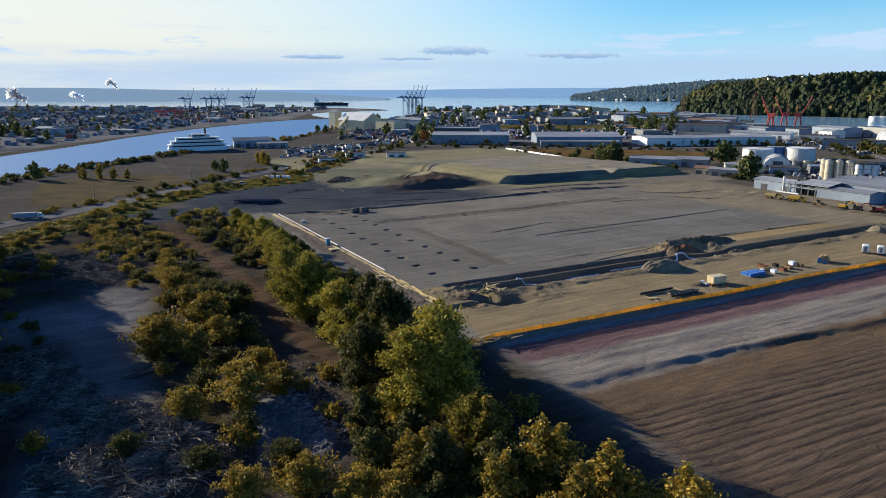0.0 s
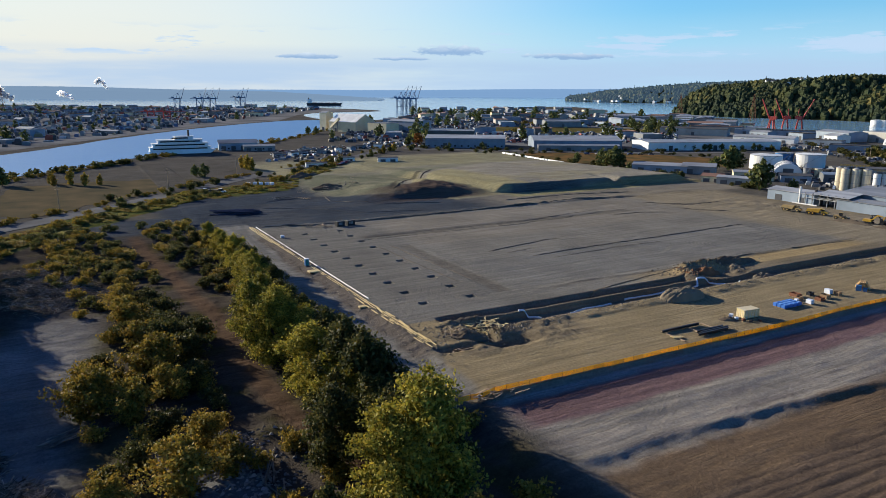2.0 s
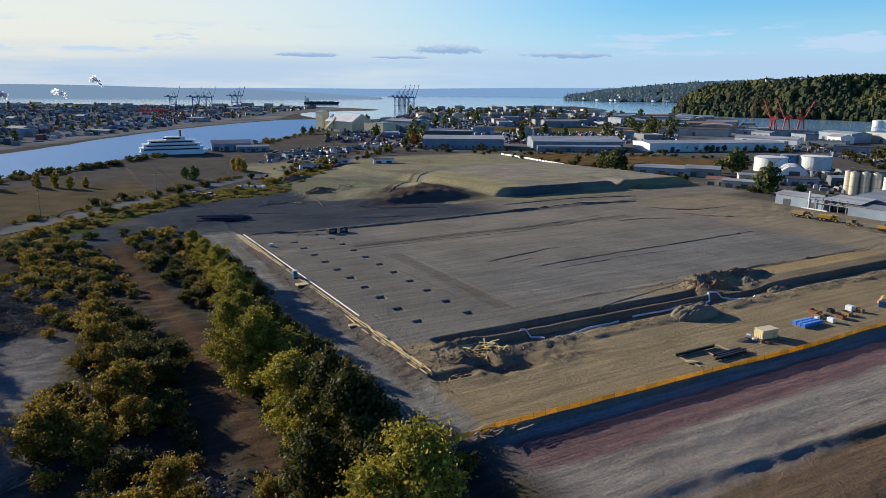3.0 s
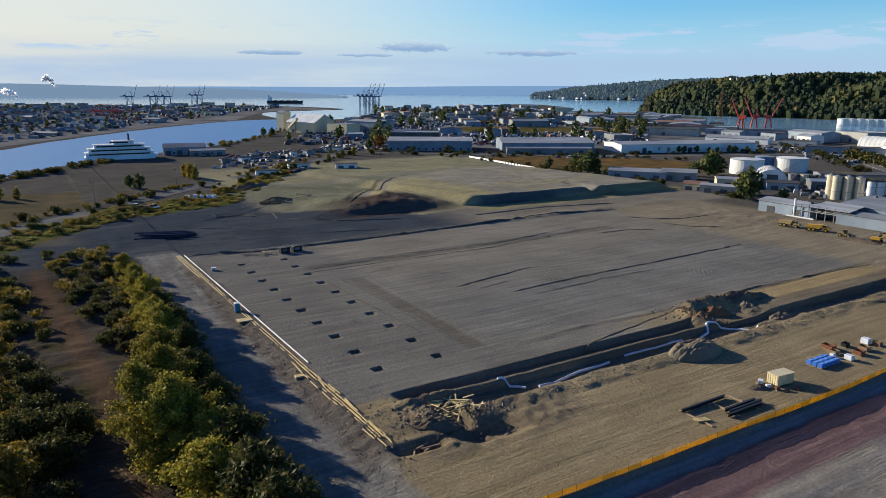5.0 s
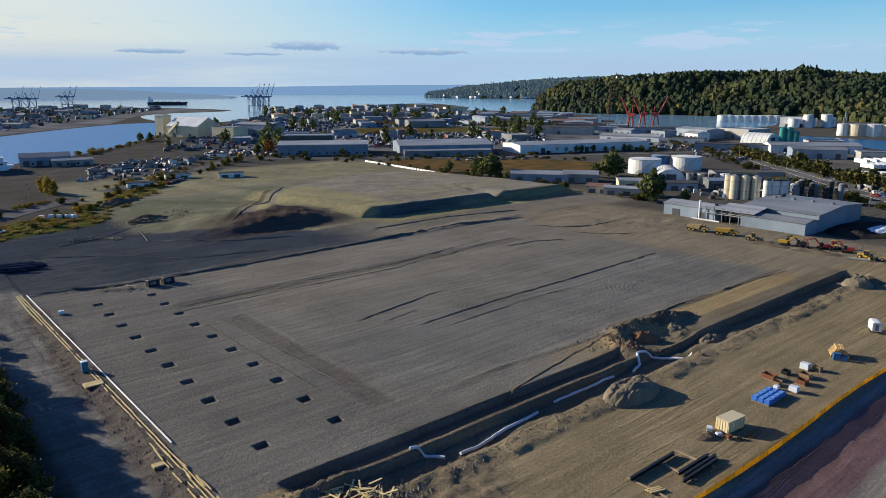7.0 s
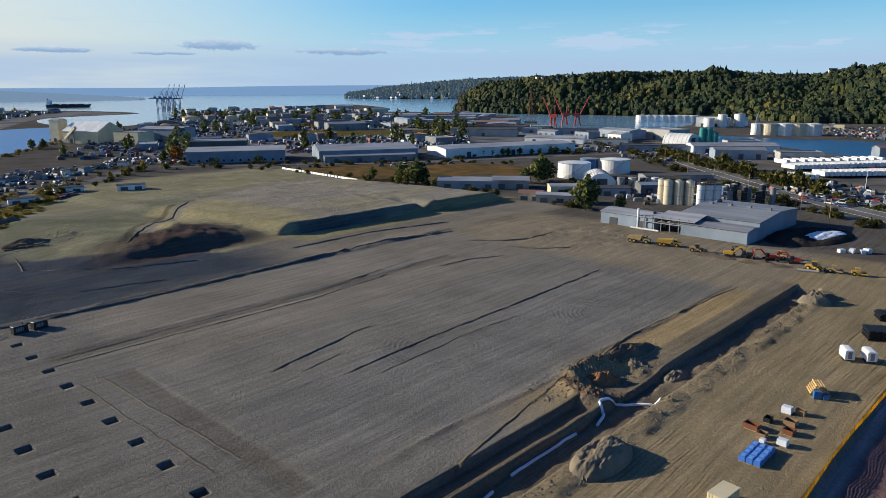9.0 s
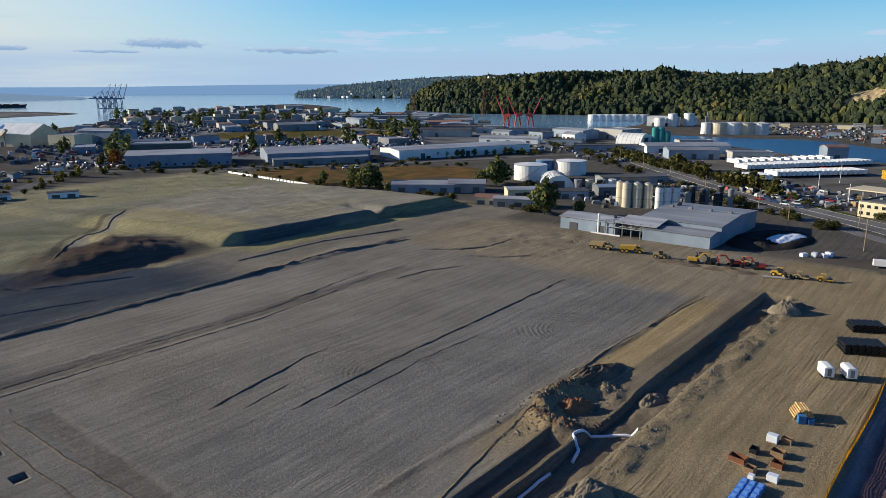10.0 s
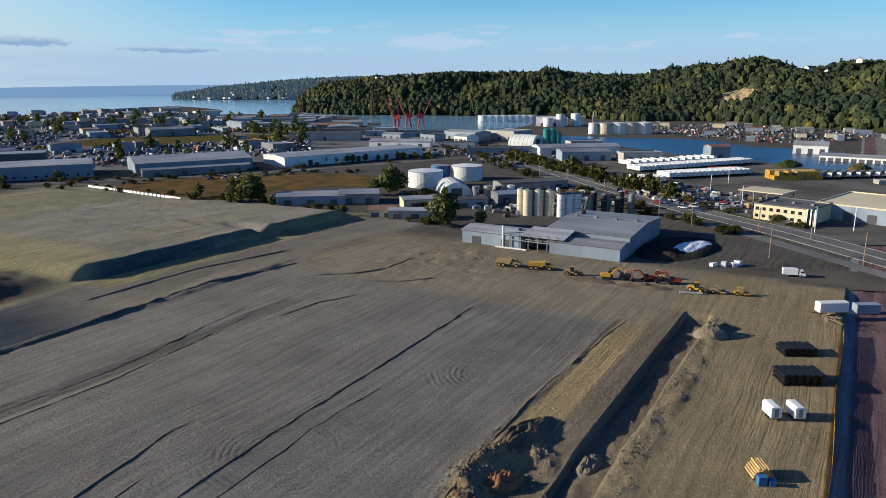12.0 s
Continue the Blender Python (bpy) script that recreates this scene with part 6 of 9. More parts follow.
plank_heap(6, 140.5, 30, 20, 5.0, 1.6, 0.1, 3.2, "dark poles laid side by side beside the fence", OLD_BOARD, 9)

pallet_load("sheet_pallet", "pale sheets of plywood lying beside the formwork", -43.8, 219, 31, 3.4, 2.4, 0.25, PINE_BOARD, "plywood", None, "plywood sheets")
pallet_load("sheet_pallet", "small pile of pale plywood beside the formwork", -25, 187.5, 31, 1.9, 1.3, 0.3, PINE_BOARD, "plywood", None, "plywood sheets")
pallet_load("white_bag", "white bulk bag on the pad", -65, 264, 20, 1.3, 1.2, 0.8, WHITE_PLASTIC, "bag")


def toilet(x, y, rz):
    t = thing("portable_toilet", "blue plastic portable toilet beside the formwork", "toilet", on(x, y, rz))
    bm = B()
    box(bm, 0, 0, 0.1, 1.15, 1.15, 2.0, bevel=0.05)
    part("cabin", bm, BLUE_PAINT, t)
    bm = B()
    box(bm, 0, -0.59, 0.2, 0.75, 0.04, 1.8)
    part("door", bm, TEAL_PAINT, t)
    bm = B()
    box(bm, 0, 0, 2.1, 1.2, 1.2, 0.14, bevel=0.06)
    part("roof", bm, WHITE_PLASTIC, t)
    bm = B()
    box(bm, 0, 0, 0, 1.2, 1.2, 0.1)
    part("skid", bm, STEEL_DARK, t)


toilet(-47.5, 226, 31)


def power_box(x, y, rz):
    t = thing("generator", "dark steel generator box on the pad", "generator", on(x, y, rz), "generators")
    bm = B()
    box(bm, 0, 0, 0.25, 3.2, 1.8, 1.6, bevel=0.08)
    part("casing", bm, STEEL_DARK, t)
    bm = B()
    box(bm, 0, 0, 0, 3.3, 1.6, 0.25)
    part("skid", bm, RUBBER, t)
    bm = B()
    tube(bm, (1.0, 0.4, 1.85), (1.0, 0.4, 2.3), 0.09, n=8)
    part("exhaust", bm, RUST_STEEL, t)
    bm = B()
    for k in range(5):
        box(bm, -1.0 + 0.35 * k, -0.92, 0.6, 0.25, 0.04, 0.9)
    part("louvre", bm, GREY_METAL, t)


power_box(-49, 286.5, 40)
power_box(-45.5, 289, 40)


def blue_steel_pile():
    t = thing("steel_pile", "pile of dark blue steel sheet piles on the yard", "steel pile", on(-99, 316, 10))
    rnd = random.Random(6)
    for k in range(14):
        bm = B()
        profile(bm, [(-0.4, 0), (0.4, 0), (0.55, 0.35), (0.4, 0.4), (0.3, 0.1), (-0.3, 0.1), (-0.4, 0.4), (-0.55, 0.35)], -8, 8)
        p = part("sheet_pile", bm, surface("blue_grey_steel", (0.06, 0.07, 0.12), (0.035, 0.04, 0.07), 0.6, 0.6, metal=0.3) if k == 0 else bpy.data.materials["blue_grey_steel"], t)
        p.matrix_basis = pose(rnd.uniform(-4, 4), rnd.uniform(-4.5, 4.5), 0.30 * (k % 5), 0, 0, 90 + rnd.uniform(-8, 8))


blue_steel_pile()


# ---------------------------------------------------------------- machines
MACHINE = Matrix.Diagonal((0.84, 0.84, 0.84, 1))


def wheel_set(t, spots, r, w, rim):
    bm = B()
    tube(bm, (0, -w / 2, 0), (0, w / 2, 0), r, n=16)
    first = part("tyre", bm, RUBBER, t)
    bm = B()
    tube(bm, (0, -w / 2 - 0.02, 0), (0, w / 2 + 0.02, 0), r * 0.5, n=12)
    hub = part("rim", bm, rim, first)
    for i, (x, y) in enumerate(spots):
        m = pose(x, y, r)
        if i == 0:
            first.matrix_basis = m
        else:
            o = again("tyre", first, t, m)
            again("rim", hub, o, Matrix.Identity(4))


def dump_truck(x, y, rz, paint, label):
    t = thing("dump_truck", label, "dump truck", on(x, y, rz) @ MACHINE, "earth moving machines")
    bm = B()
    profile(bm, [(-5.0, 1.5), (-4.6, 2.9), (0.9, 3.1), (1.6, 3.3), (0.7, 1.35)], -1.45, 1.45)
    part("dump_body", bm, paint, t)
    bm = B()
    box(bm, -1.0, 0, 0.9, 8.6, 1.0, 0.5)
    part("chassis", bm, STEEL_DARK, t)
    bm = B()
    profile(bm, [(1.7, 1.0), (1.7, 3.1), (3.0, 3.1), (3.3, 2.1), (4.6, 1.9), (4.8, 1.0)], -1.1, 1.1)
    part("cab", bm, paint, t)
    bm = B()
    box(bm, 2.5, 0, 2.2, 1.3, 2.26, 0.7)
    part("window", bm, GLASS_DARK, t)
    wheel_set(t, [(-3.6, -1.2), (-3.6, 1.2), (-1.9, -1.2), (-1.9, 1.2), (3.2, -1.2), (3.2, 1.2)], 0.85, 0.6, paint)


def excavator(x, y, rz, paint, label, reach=1.0):
    t = thing("excavator", label, "excavator", on(x, y, rz) @ MACHINE, "earth moving machines")
    for s in (-1, 1):
        bm = B()
        profile(bm, [(-1.9, 0.3), (-1.6, 0.0), (1.6, 0.0), (1.9, 0.3), (1.9, 0.65), (1.5, 0.9), (-1.5, 0.9), (-1.9, 0.65)], s * 1.2 - 0.28, s * 1.2 + 0.28)
        part("track", bm, RUBBER, t)
    bm = B()
    box(bm, -0.6, 0, 0.95, 3.6, 2.5, 1.2, bevel=0.12)
    part("house", bm, paint, t)
    bm = B()
    box(bm, 0.9, 0.8, 1.2, 1.3, 0.95, 1.7, bevel=0.08)
    part("cab", bm, GLASS_DARK, t)
    bm = B()
    for (x0, z0), (x1, z1), th in (((1.0, 1.6), (3.2, 4.2), 0.5), ((3.2, 4.2), (5.4, 3.9), 0.45)):
        a = math.degrees(math.atan2(z1 - z0, x1 - x0))
        box(bm, (x0 + x1) / 2 * reach, -0.2, (z0 + z1) / 2 - th / 2, math.hypot(x1 - x0, z1 - z0), 0.45, th, 0, 0, -a)
    part("boom", bm, paint, t)
    bm = B()
    box(bm, 5.9 * reach, -0.2, 1.3, 0.38, 0.4, 2.9, 0, 0, 22)
    part("stick", bm, paint, t)
    bm = B()
    profile(bm, [(5.0, 0.3), (5.9, 0.1), (6.3, 0.8), (5.9, 1.4), (5.4, 1.2)], -0.8, 0.4)
    part("bucket", bm, STEEL_DARK, t)


def loader(x, y, rz, paint, label):
    t = thing("wheel_loader", label, "wheel loader", on(x, y, rz) @ MACHINE, "earth moving machines")
    bm = B()
    profile(bm, [(-3.0, 0.8), (-3.0, 1.9), (-0.6, 2.1), (-0.4, 1.5), (1.8, 1.4), (1.8, 0.8)], -0.9, 0.9)
    part("body", bm, paint, t)
    bm = B()
    box(bm, -0.1, 0, 1.5, 1.5, 1.4, 1.7, bevel=0.08)
    part("cab", bm, GLASS_DARK, t)
    bm = B()
    box(bm, -0.1, 0, 3.2, 1.7, 1.6, 0.12)
    part("roof", bm, paint, t)
    bm = B()
    for s in (-0.7, 0.7):
        box(bm, 2.3, s, 0.95, 2.2, 0.22, 0.35, 0, 0, 15)
    part("arm", bm, paint, t)
    bm = B()
    profile(bm, [(3.1, 0.15), (4.2, 0.1), (3.7, 0.35), (3.5, 1.2), (3.1, 1.2)], -1.4, 1.4)
    part("bucket", bm, STEEL_DARK, t)
    wheel_set(t, [(-1.9, -1.0), (-1.9, 1.0), (1.4, -1.0), (1.4, 1.0)], 0.8, 0.55, paint)


def roller(x, y, rz, paint, label):
    t = thing("road_roller", label, "roller", on(x, y, rz) @ MACHINE, "earth moving machines")
    bm = B()
    tube(bm, (1.6, -1.0, 0.75), (1.6, 1.0, 0.75), 0.75, n=20)
    part("drum", bm, STEEL_DARK, t)
    bm = B()
    profile(bm, [(-2.4, 0.7), (-2.4, 1.6), (-0.6, 1.8), (0.2, 1.2), (0.6, 0.7)], -0.75, 0.75)
    box(bm, 1.6, -1.1, 0.6, 2.0, 0.14, 0.4)
    box(bm, 1.6, 1.1, 0.6, 2.0, 0.14, 0.4)
    part("body", bm, paint, t)
    bm = B()
    for dx in (-1.2, 0.1):
        for dy in (-0.6, 0.6):
            tube(bm, (dx, dy, 1.5), (dx, dy, 2.7), 0.05, n=6)
    box(bm, -0.55, 0, 2.7, 1.7, 1.5, 0.1)
    part("canopy", bm, paint, t)
    wheel_set(t, [(-1.5, -0.75), (-1.5, 0.75)], 0.7, 0.45, paint)


dump_truck(138.5, 330.5, -48, TAN_DUST, "dusty yellow articulated dump truck beside the plant")
dump_truck(145.5, 322.5, -40, YELLOW_PAINT, "orange-yellow articulated dump truck beside the plant")
loader(150, 312.5, -45, TAN_DUST, "dusty yellow wheel loader in the machine row")
excavator(156.5, 304, -45, YELLOW_PAINT, "yellow excavator with folded boom in the machine row")
excavator(160.5, 301, 140, STEEL_DARK, "dark grey excavator in the machine row", 0.8)
excavator(165.5, 296.5, -200, RED_PAINT, "bright red excavator in the machine row")
excavator(170, 290.5, -215, RED_PAINT, "bright red tracked machine with low boom", 0.9)
loader(169.5, 296.5, 120, TAN_DUST, "dusty wheel loader beside the red machines")
loader(169.5, 281.5, -60, YELLOW_PAINT, "yellow wheel loader at the end of the row")
roller(173.5, 277.5, -50, TAN_DUST, "dusty yellow road roller in the machine row")
roller(177.5, 272.8, -40, YELLOW_PAINT, "bright yellow road roller at the row's end")
heap("spoil_mound", 160, 292, 9, 3.2, 1.0, DARK_SOIL, "low brown spoil bank beside the machines", "spoil pile", 11.3, -50, 0.6)
heap("spoil_mound", 151, 305, 8, 2.6, 0.9, DARK_SOIL, "low brown spoil bank beside the dump trucks", "spoil pile", 12.3, -50, 0.6)
pipe_run("culvert_pipe", [(164, 282.5), (168.5, 278.5)], 0.4, CONCRETE, "short grey concrete pipe lying on the dirt", "pipe")


def truck(name, x, y, rz, body, label, l=6.5, group="trucks"):
    t = thing(name, label, "truck", on(x, y, rz), group)
    bm = B()
    profile(bm, [(l / 2 - 1.9, 0.7), (l / 2 - 1.9, 2.4), (l / 2 - 0.8, 2.4), (l / 2 - 0.4, 1.5), (l / 2, 1.35), (l / 2, 0.6)], -1.0, 1.0)
    part("cab", bm, WHITE_METAL, t)
    bm = B()
    box(bm, l / 2 - 1.0, 0, 1.5, 0.9, 2.02, 0.6)
    part("window", bm, GLASS_DARK, t)
    bm = B()
    box(bm, -1.0, 0, 0.8, l - 2.2, 2.2, 1.9, bevel=0.06)
    part("cargo_box", bm, body, t)
    bm = B()
    box(bm, -0.2, 0, 0.5, l * 0.9, 1.0, 0.3)
    part("chassis", bm, STEEL_DARK, t)
    wheel_set(t, [(-l / 2 + 1.3, -0.9), (-l / 2 + 1.3, 0.9), (l / 2 - 1.2, -0.9), (l / 2 - 1.2, 0.9)], 0.45, 0.3, GREY_METAL)


truck("service_truck", 210.5, 280.5, -45, WHITE_METAL, "white service truck parked on the dark lot")
truck("box_truck", -179, 272, 20, BLUE_METAL, "white and blue box truck on the river road", 11.0)
for k, (x, y) in enumerate(((199, 301), (202, 299.5), (204.5, 297.5), (207, 298))):
    pallet_load("white_bundle", "white wrapped bundle on the dark lot", x, y, 30 * k, 2.4, 1.6, 1.2 + 0.3 * (k % 2), WHITE_PLASTIC, "bundle", None, "white wrapped bundles")


def container(x, y, rz, paint, label, l=6.1, up=0.0, group="containers"):
    t = thing("shipping_container", label, "container", on(x, y, rz, up), group)
    bm = B()
    box(bm, 0, 0, 0.12, 2.44, l, 2.45)
    n = int(l / 0.55)
    for k in range(n):
        yy = -l / 2 + (k + 0.5) * l / n
        box(bm, 1.24, yy, 0.3, 0.05, 0.28, 2.1)
        box(bm, -1.24, yy, 0.3, 0.05, 0.28, 2.1)
    part("body", bm, paint, t)
    bm = B()
    box(bm, -0.6, -l / 2 - 0.03, 0.2, 1.15, 0.05, 2.25)
    box(bm, 0.6, -l / 2 - 0.03, 0.2, 1.15, 0.05, 2.25)
    part("door", bm, paint, t)
    bm = B()
    for sx in (-1.1, 1.1):
        for sy in (-l / 2 + 0.15, l / 2 - 0.15):
            box(bm, sx, sy, 0, 0.2, 0.2, 0.12)
    part("corner_foot", bm, STEEL_DARK, t)
    return t


container(196.5, 249.5, 62, BLUE_METAL, "pale grey shipping container at the fence end", 6.1)
build_trailer("office_trailer", "white office trailer at the end of the fence", 184, 251, 65, WHITE_METAL, 7.5, "white site trailers")
plank_heap(180.5, 248, 20, 20, 3.2, 2.0, 1.4, 3.5, "brown timber and scrap beside the office trailer", OLD_BOARD, 15)


# ---------------------------------------------------------------- brush, logs and rubble on the scrub land
def brush(name, spots, seed, label, n=900, size=1.0):
    """Cut branches lying in long windrows, too many to count."""
    rng = np.random.RandomState(seed)
    quads, tris, count = [], [], 0
    for x, y, r, h in spots:
        a, d = rng.uniform(0, 6.28, n), np.sqrt(rng.rand(n)) * r
        px, py = x + np.cos(a) * d, y + np.sin(a) * d
        pz = heights_at(px, py) + h * (1 - (d / r) ** 2) * rng.rand(n)
        half, t, rise = rng.uniform(0.4, 2.0, n) * size, rng.uniform(0.04, 0.12, n) * size, rng.uniform(-0.35, 0.5, n)
        b = rng.uniform(0, 6.28, n)
        c = np.stack([px, py, pz], 1)
        along = np.stack([np.cos(b) * half, np.sin(b) * half, rise * half], 1)
        side = np.stack([-np.sin(b) * t, np.cos(b) * t, 0 * t], 1)
        up = np.stack([0 * t, 0 * t, 1.7 * t], 1)
        quads.append(np.stack([c - along + side, c - along - side, c - along + up, c + along + up * 0.5], 1).reshape(-1, 3))
    verts = np.concatenate(quads)
    faces = [f for i in range(0, len(verts), 4) for f in ((i, i + 1, i + 3), (i + 1, i + 2, i + 3), (i + 2, i, i + 3), (i, i + 2, i + 1))]
    return tagged(new(name, raw(name, verts, faces, DEADWOOD)), label, "brush", kind="stuff")


brush("brush_windrow", [(-56, 103, 7, 1.8), (-46, 97, 8, 2.2), (-38, 95, 7, 2.0), (-52, 90, 8, 1.8), (-62, 108, 6, 1.4), (-42, 88, 7, 1.6)], 3, "tangled grey cut branches in a windrow", 1100)
brush("brush_windrow", [(-81, 122, 8, 2.0), (-72, 115, 7, 1.6), (-88, 128, 8, 1.8), (-78, 110, 6, 1.4)], 4, "dark tangled branches piled beside the bare ground", 1000)
brush("brush_windrow", [(-124, 216, 11, 1.6), (-112, 208, 11, 1.6), (-103, 200, 9, 1.4), (-133, 203, 10, 1.6), (-118, 196, 10, 1.4), (-106, 188, 9, 1.2)], 5, "broad dark heaps of chipped brush", 1400, 0.5)


def rubble():
    rnd = random.Random(8)
    verts, faces = [], []
    spots = [site(rnd.gauss(-46, 4.2), rnd.uniform(-48, -14)) for _ in range(1500)]
    base_z = heights_at(np.array([q.x for q in spots]), np.array([q.y for q in spots]))
    for p, z in zip(spots, base_z.tolist()):
        s = rnd.uniform(0.12, 0.5) * (1.6 if rnd.random() < 0.06 else 1)
        i = len(verts)
        for dx, dy, dz in ((1, 0, 0), (-0.5, 0.9, 0), (-0.6, -0.8, 0), (0.1, 0, 1), (0.5, 0.6, 0.5)):
            verts.append((p.x + s * (dx + rnd.uniform(-0.3, 0.3)), p.y + s * (dy + rnd.uniform(-0.3, 0.3)), z - 0.05 + s * dz * 0.8))
        faces += [(i, i + 4, i + 3), (i + 4, i + 1, i + 3), (i + 1, i + 2, i + 3), (i + 2, i, i + 3), (i, i + 2, i + 1)]
    tagged(new("rubble", raw("rubble", verts, faces, GREY_ROCK)), "broken grey rock rubble bank beside the dirt track", "rubble", kind="stuff")


rubble()


def logs(x, y, rz, n, seed, label):
    t = thing("log_pile", label, "logs", on(x, y, rz, 0.3), "log piles")
    rnd = random.Random(seed)
    for k in range(n):
        bm = B()
        a, l = rnd.uniform(-0.25, 0.25), rnd.uniform(4, 9)
        tube(bm, (-l / 2, rnd.uniform(-1.6, 1.6), 0.15 + 0.2 * (k % 3)), (l / 2, rnd.uniform(-1.6, 1.6) + a, 0.2 + 0.2 * (k % 3)), rnd.uniform(0.09, 0.17), rnd.uniform(0.05, 0.09), 7)
        part("log", bm, DEADWOOD, t)


logs(-28, 118, 110, 9, 3, "pale bare logs lying beside the dirt track")
logs(-62, 126, 60, 8, 4, "bleached branches lying beside a shrub")
logs(-24, 112, 120, 6, 5, "thin pale logs lying on the rubble bank")


def clods(name, seed, count, spot, low, high, material, label):
    """Loose lumps of soil and broken bits lying about, too many to count."""
    rng = np.random.RandomState(seed)
    uv = np.array([spot(rng) for _ in range(count)])
    x, y = -6 + CU * uv[:, 0] - SU * uv[:, 1], 163 + SU * uv[:, 0] + CU * uv[:, 1]
    z = ground_height(uv[:, 0], uv[:, 1])
    r = low + (high - low) * rng.rand(count) ** 3
    shape = np.array([(1, 0, 0), (0.1, 1, 0), (-1, 0.1, 0), (0, -1, 0), (0.1, 0.1, 0.75)])
    V = np.repeat(np.stack([x, y, z], 1)[:, None, :], 5, 1) + shape[None] * r[:, None, None] * rng.uniform(0.6, 1.3, (count, 5, 1))
    V[:, :4, 2] -= 0.06
    faces = [(5 * i + a, 5 * i + (a + 1) % 4, 5 * i + 4) for i in range(count) for a in range(4)]
    return tagged(new(name, raw(name, V.reshape(-1, 3).tolist(), faces, material)), label, "clods", kind="stuff")


CLOD = surface("dry_clods", (0.22, 0.19, 0.15), (0.14, 0.12, 0.095), 0.5, 0.95, island=0.45)
clods("soil_clods", 3, 2600, lambda g: (g.uniform(-6.5, -0.9), g.uniform(-12, 122)), 0.06, 0.28, CLOD, "loose clods and rubble along the timber formwork")
clods("soil_clods", 4, 3600, lambda g: (g.uniform(14, 190), g.normal(1.6, 1.4)), 0.06, 0.32, CLOD, "torn up soil clods along the trench")
clods("soil_clods", 5, 1500, lambda g: (g.normal(12, 7), g.normal(4.5, 4.0)), 0.07, 0.42, CLOD, "broken clods at the corner of the trench")
clods("soil_clods", 6, 900, lambda g: (g.normal(99, 9), g.normal(19, 3.2)), 0.10, 0.5, CLOD, "clods of spoil round the pump pit")
clods("spoil_lumps", 16, 420, lambda g: (lambda a, r: (98 + 9.0 * r * math.cos(a), 16 + 6.6 * r * math.sin(a)))(g.uniform(0.5, 4.4), g.normal(1.0, 0.13)), 0.15, 0.62, DARK_SOIL, "rough brown lumps of spoil ringing the pump pit")
clods("spoil_lumps", 17, 160, lambda g: (lambda a, r: (98 + 9.5 * r * math.cos(a), 15 + 6.8 * r * math.sin(a)))(g.uniform(2.3, 4.0), g.normal(1.08, 0.12)), 0.15, 0.5, bpy.data.materials["red_clay"], "rust brown clay lumps beside the pump pit")
clods("soil_clods", 18, 3000, lambda g: (g.uniform(16, 190), g.uniform(-24, 0)), 0.04, 0.17, CLOD, "small clods scattered over the storage yard")
clods("soil_clods", 7, 450, lambda g: (g.uniform(4, 185), g.normal(136.5, 1.8)), 0.08, 0.4, CLOD, "clods along the rear bank of the pad")
clods("soil_clods", 8, 900, lambda g: (g.uniform(-2, 200), -40.5 + g.normal(0, 2.4)), 0.05, 0.2, CLOD, "clods on the terraces of the lower field")
clods("soil_clods", 9, 900, lambda g: (g.uniform(-2, 120), g.uniform(-95, -50)), 0.05, 0.22, DARK_SOIL, "scattered clods on the brown lower field")

# goods standing about on the dark yard
for k, (x, y) in enumerate(((-122, 404.5), (-118.5, 405.5), (-115, 405), (-112, 406), (-109, 405))):
    pallet_load("white_bag", "white bulk bag in the row on the dark yard", x, y, 12 * k, 2.0, 1.8, 1.5, WHITE_PLASTIC, "bag", None, "white bags in the yard")
plank_heap(-91, 356.5, 10, 18, 5.5, 1.4, 0.8, 5.0, "dark steel and timber laid out on the yard", STEEL_DARK, 21)
plank_heap(-80, 357, -15, 10, 3.0, 1.2, 0.4, 3.0, "grey boards lying on the dark yard", OLD_BOARD, 22)
plank_heap(-63, 397, 40, 12, 1.6, 1.2, 3.2, 4.0, "upright scrap timbers in the debris mound", OLD_BOARD, 23)
plank_heap(-72, 386, 10, 20, 4.0, 2.0, 1.2, 3.0, "broken boards and pipes beside the debris mound", OLD_BOARD, 24)
plank_heap(2.5, 173.8, 30, 26, 2.4, 1.6, 1.0, 3.6, "bright yellow broken boards on the trench corner", PINE_BOARD, 25)
plank_heap(-1.0, 160.8, 60, 12, 2.2, 1.4, 0.8, 3.2, "grey broken boards over the deep hole", OLD_BOARD, 26)
clods("soil_clods", 10, 700, lambda g: (g.uniform(40, 75), g.uniform(222, 240)), 0.1, 0.5, CLOD, "rubble round the debris mound")
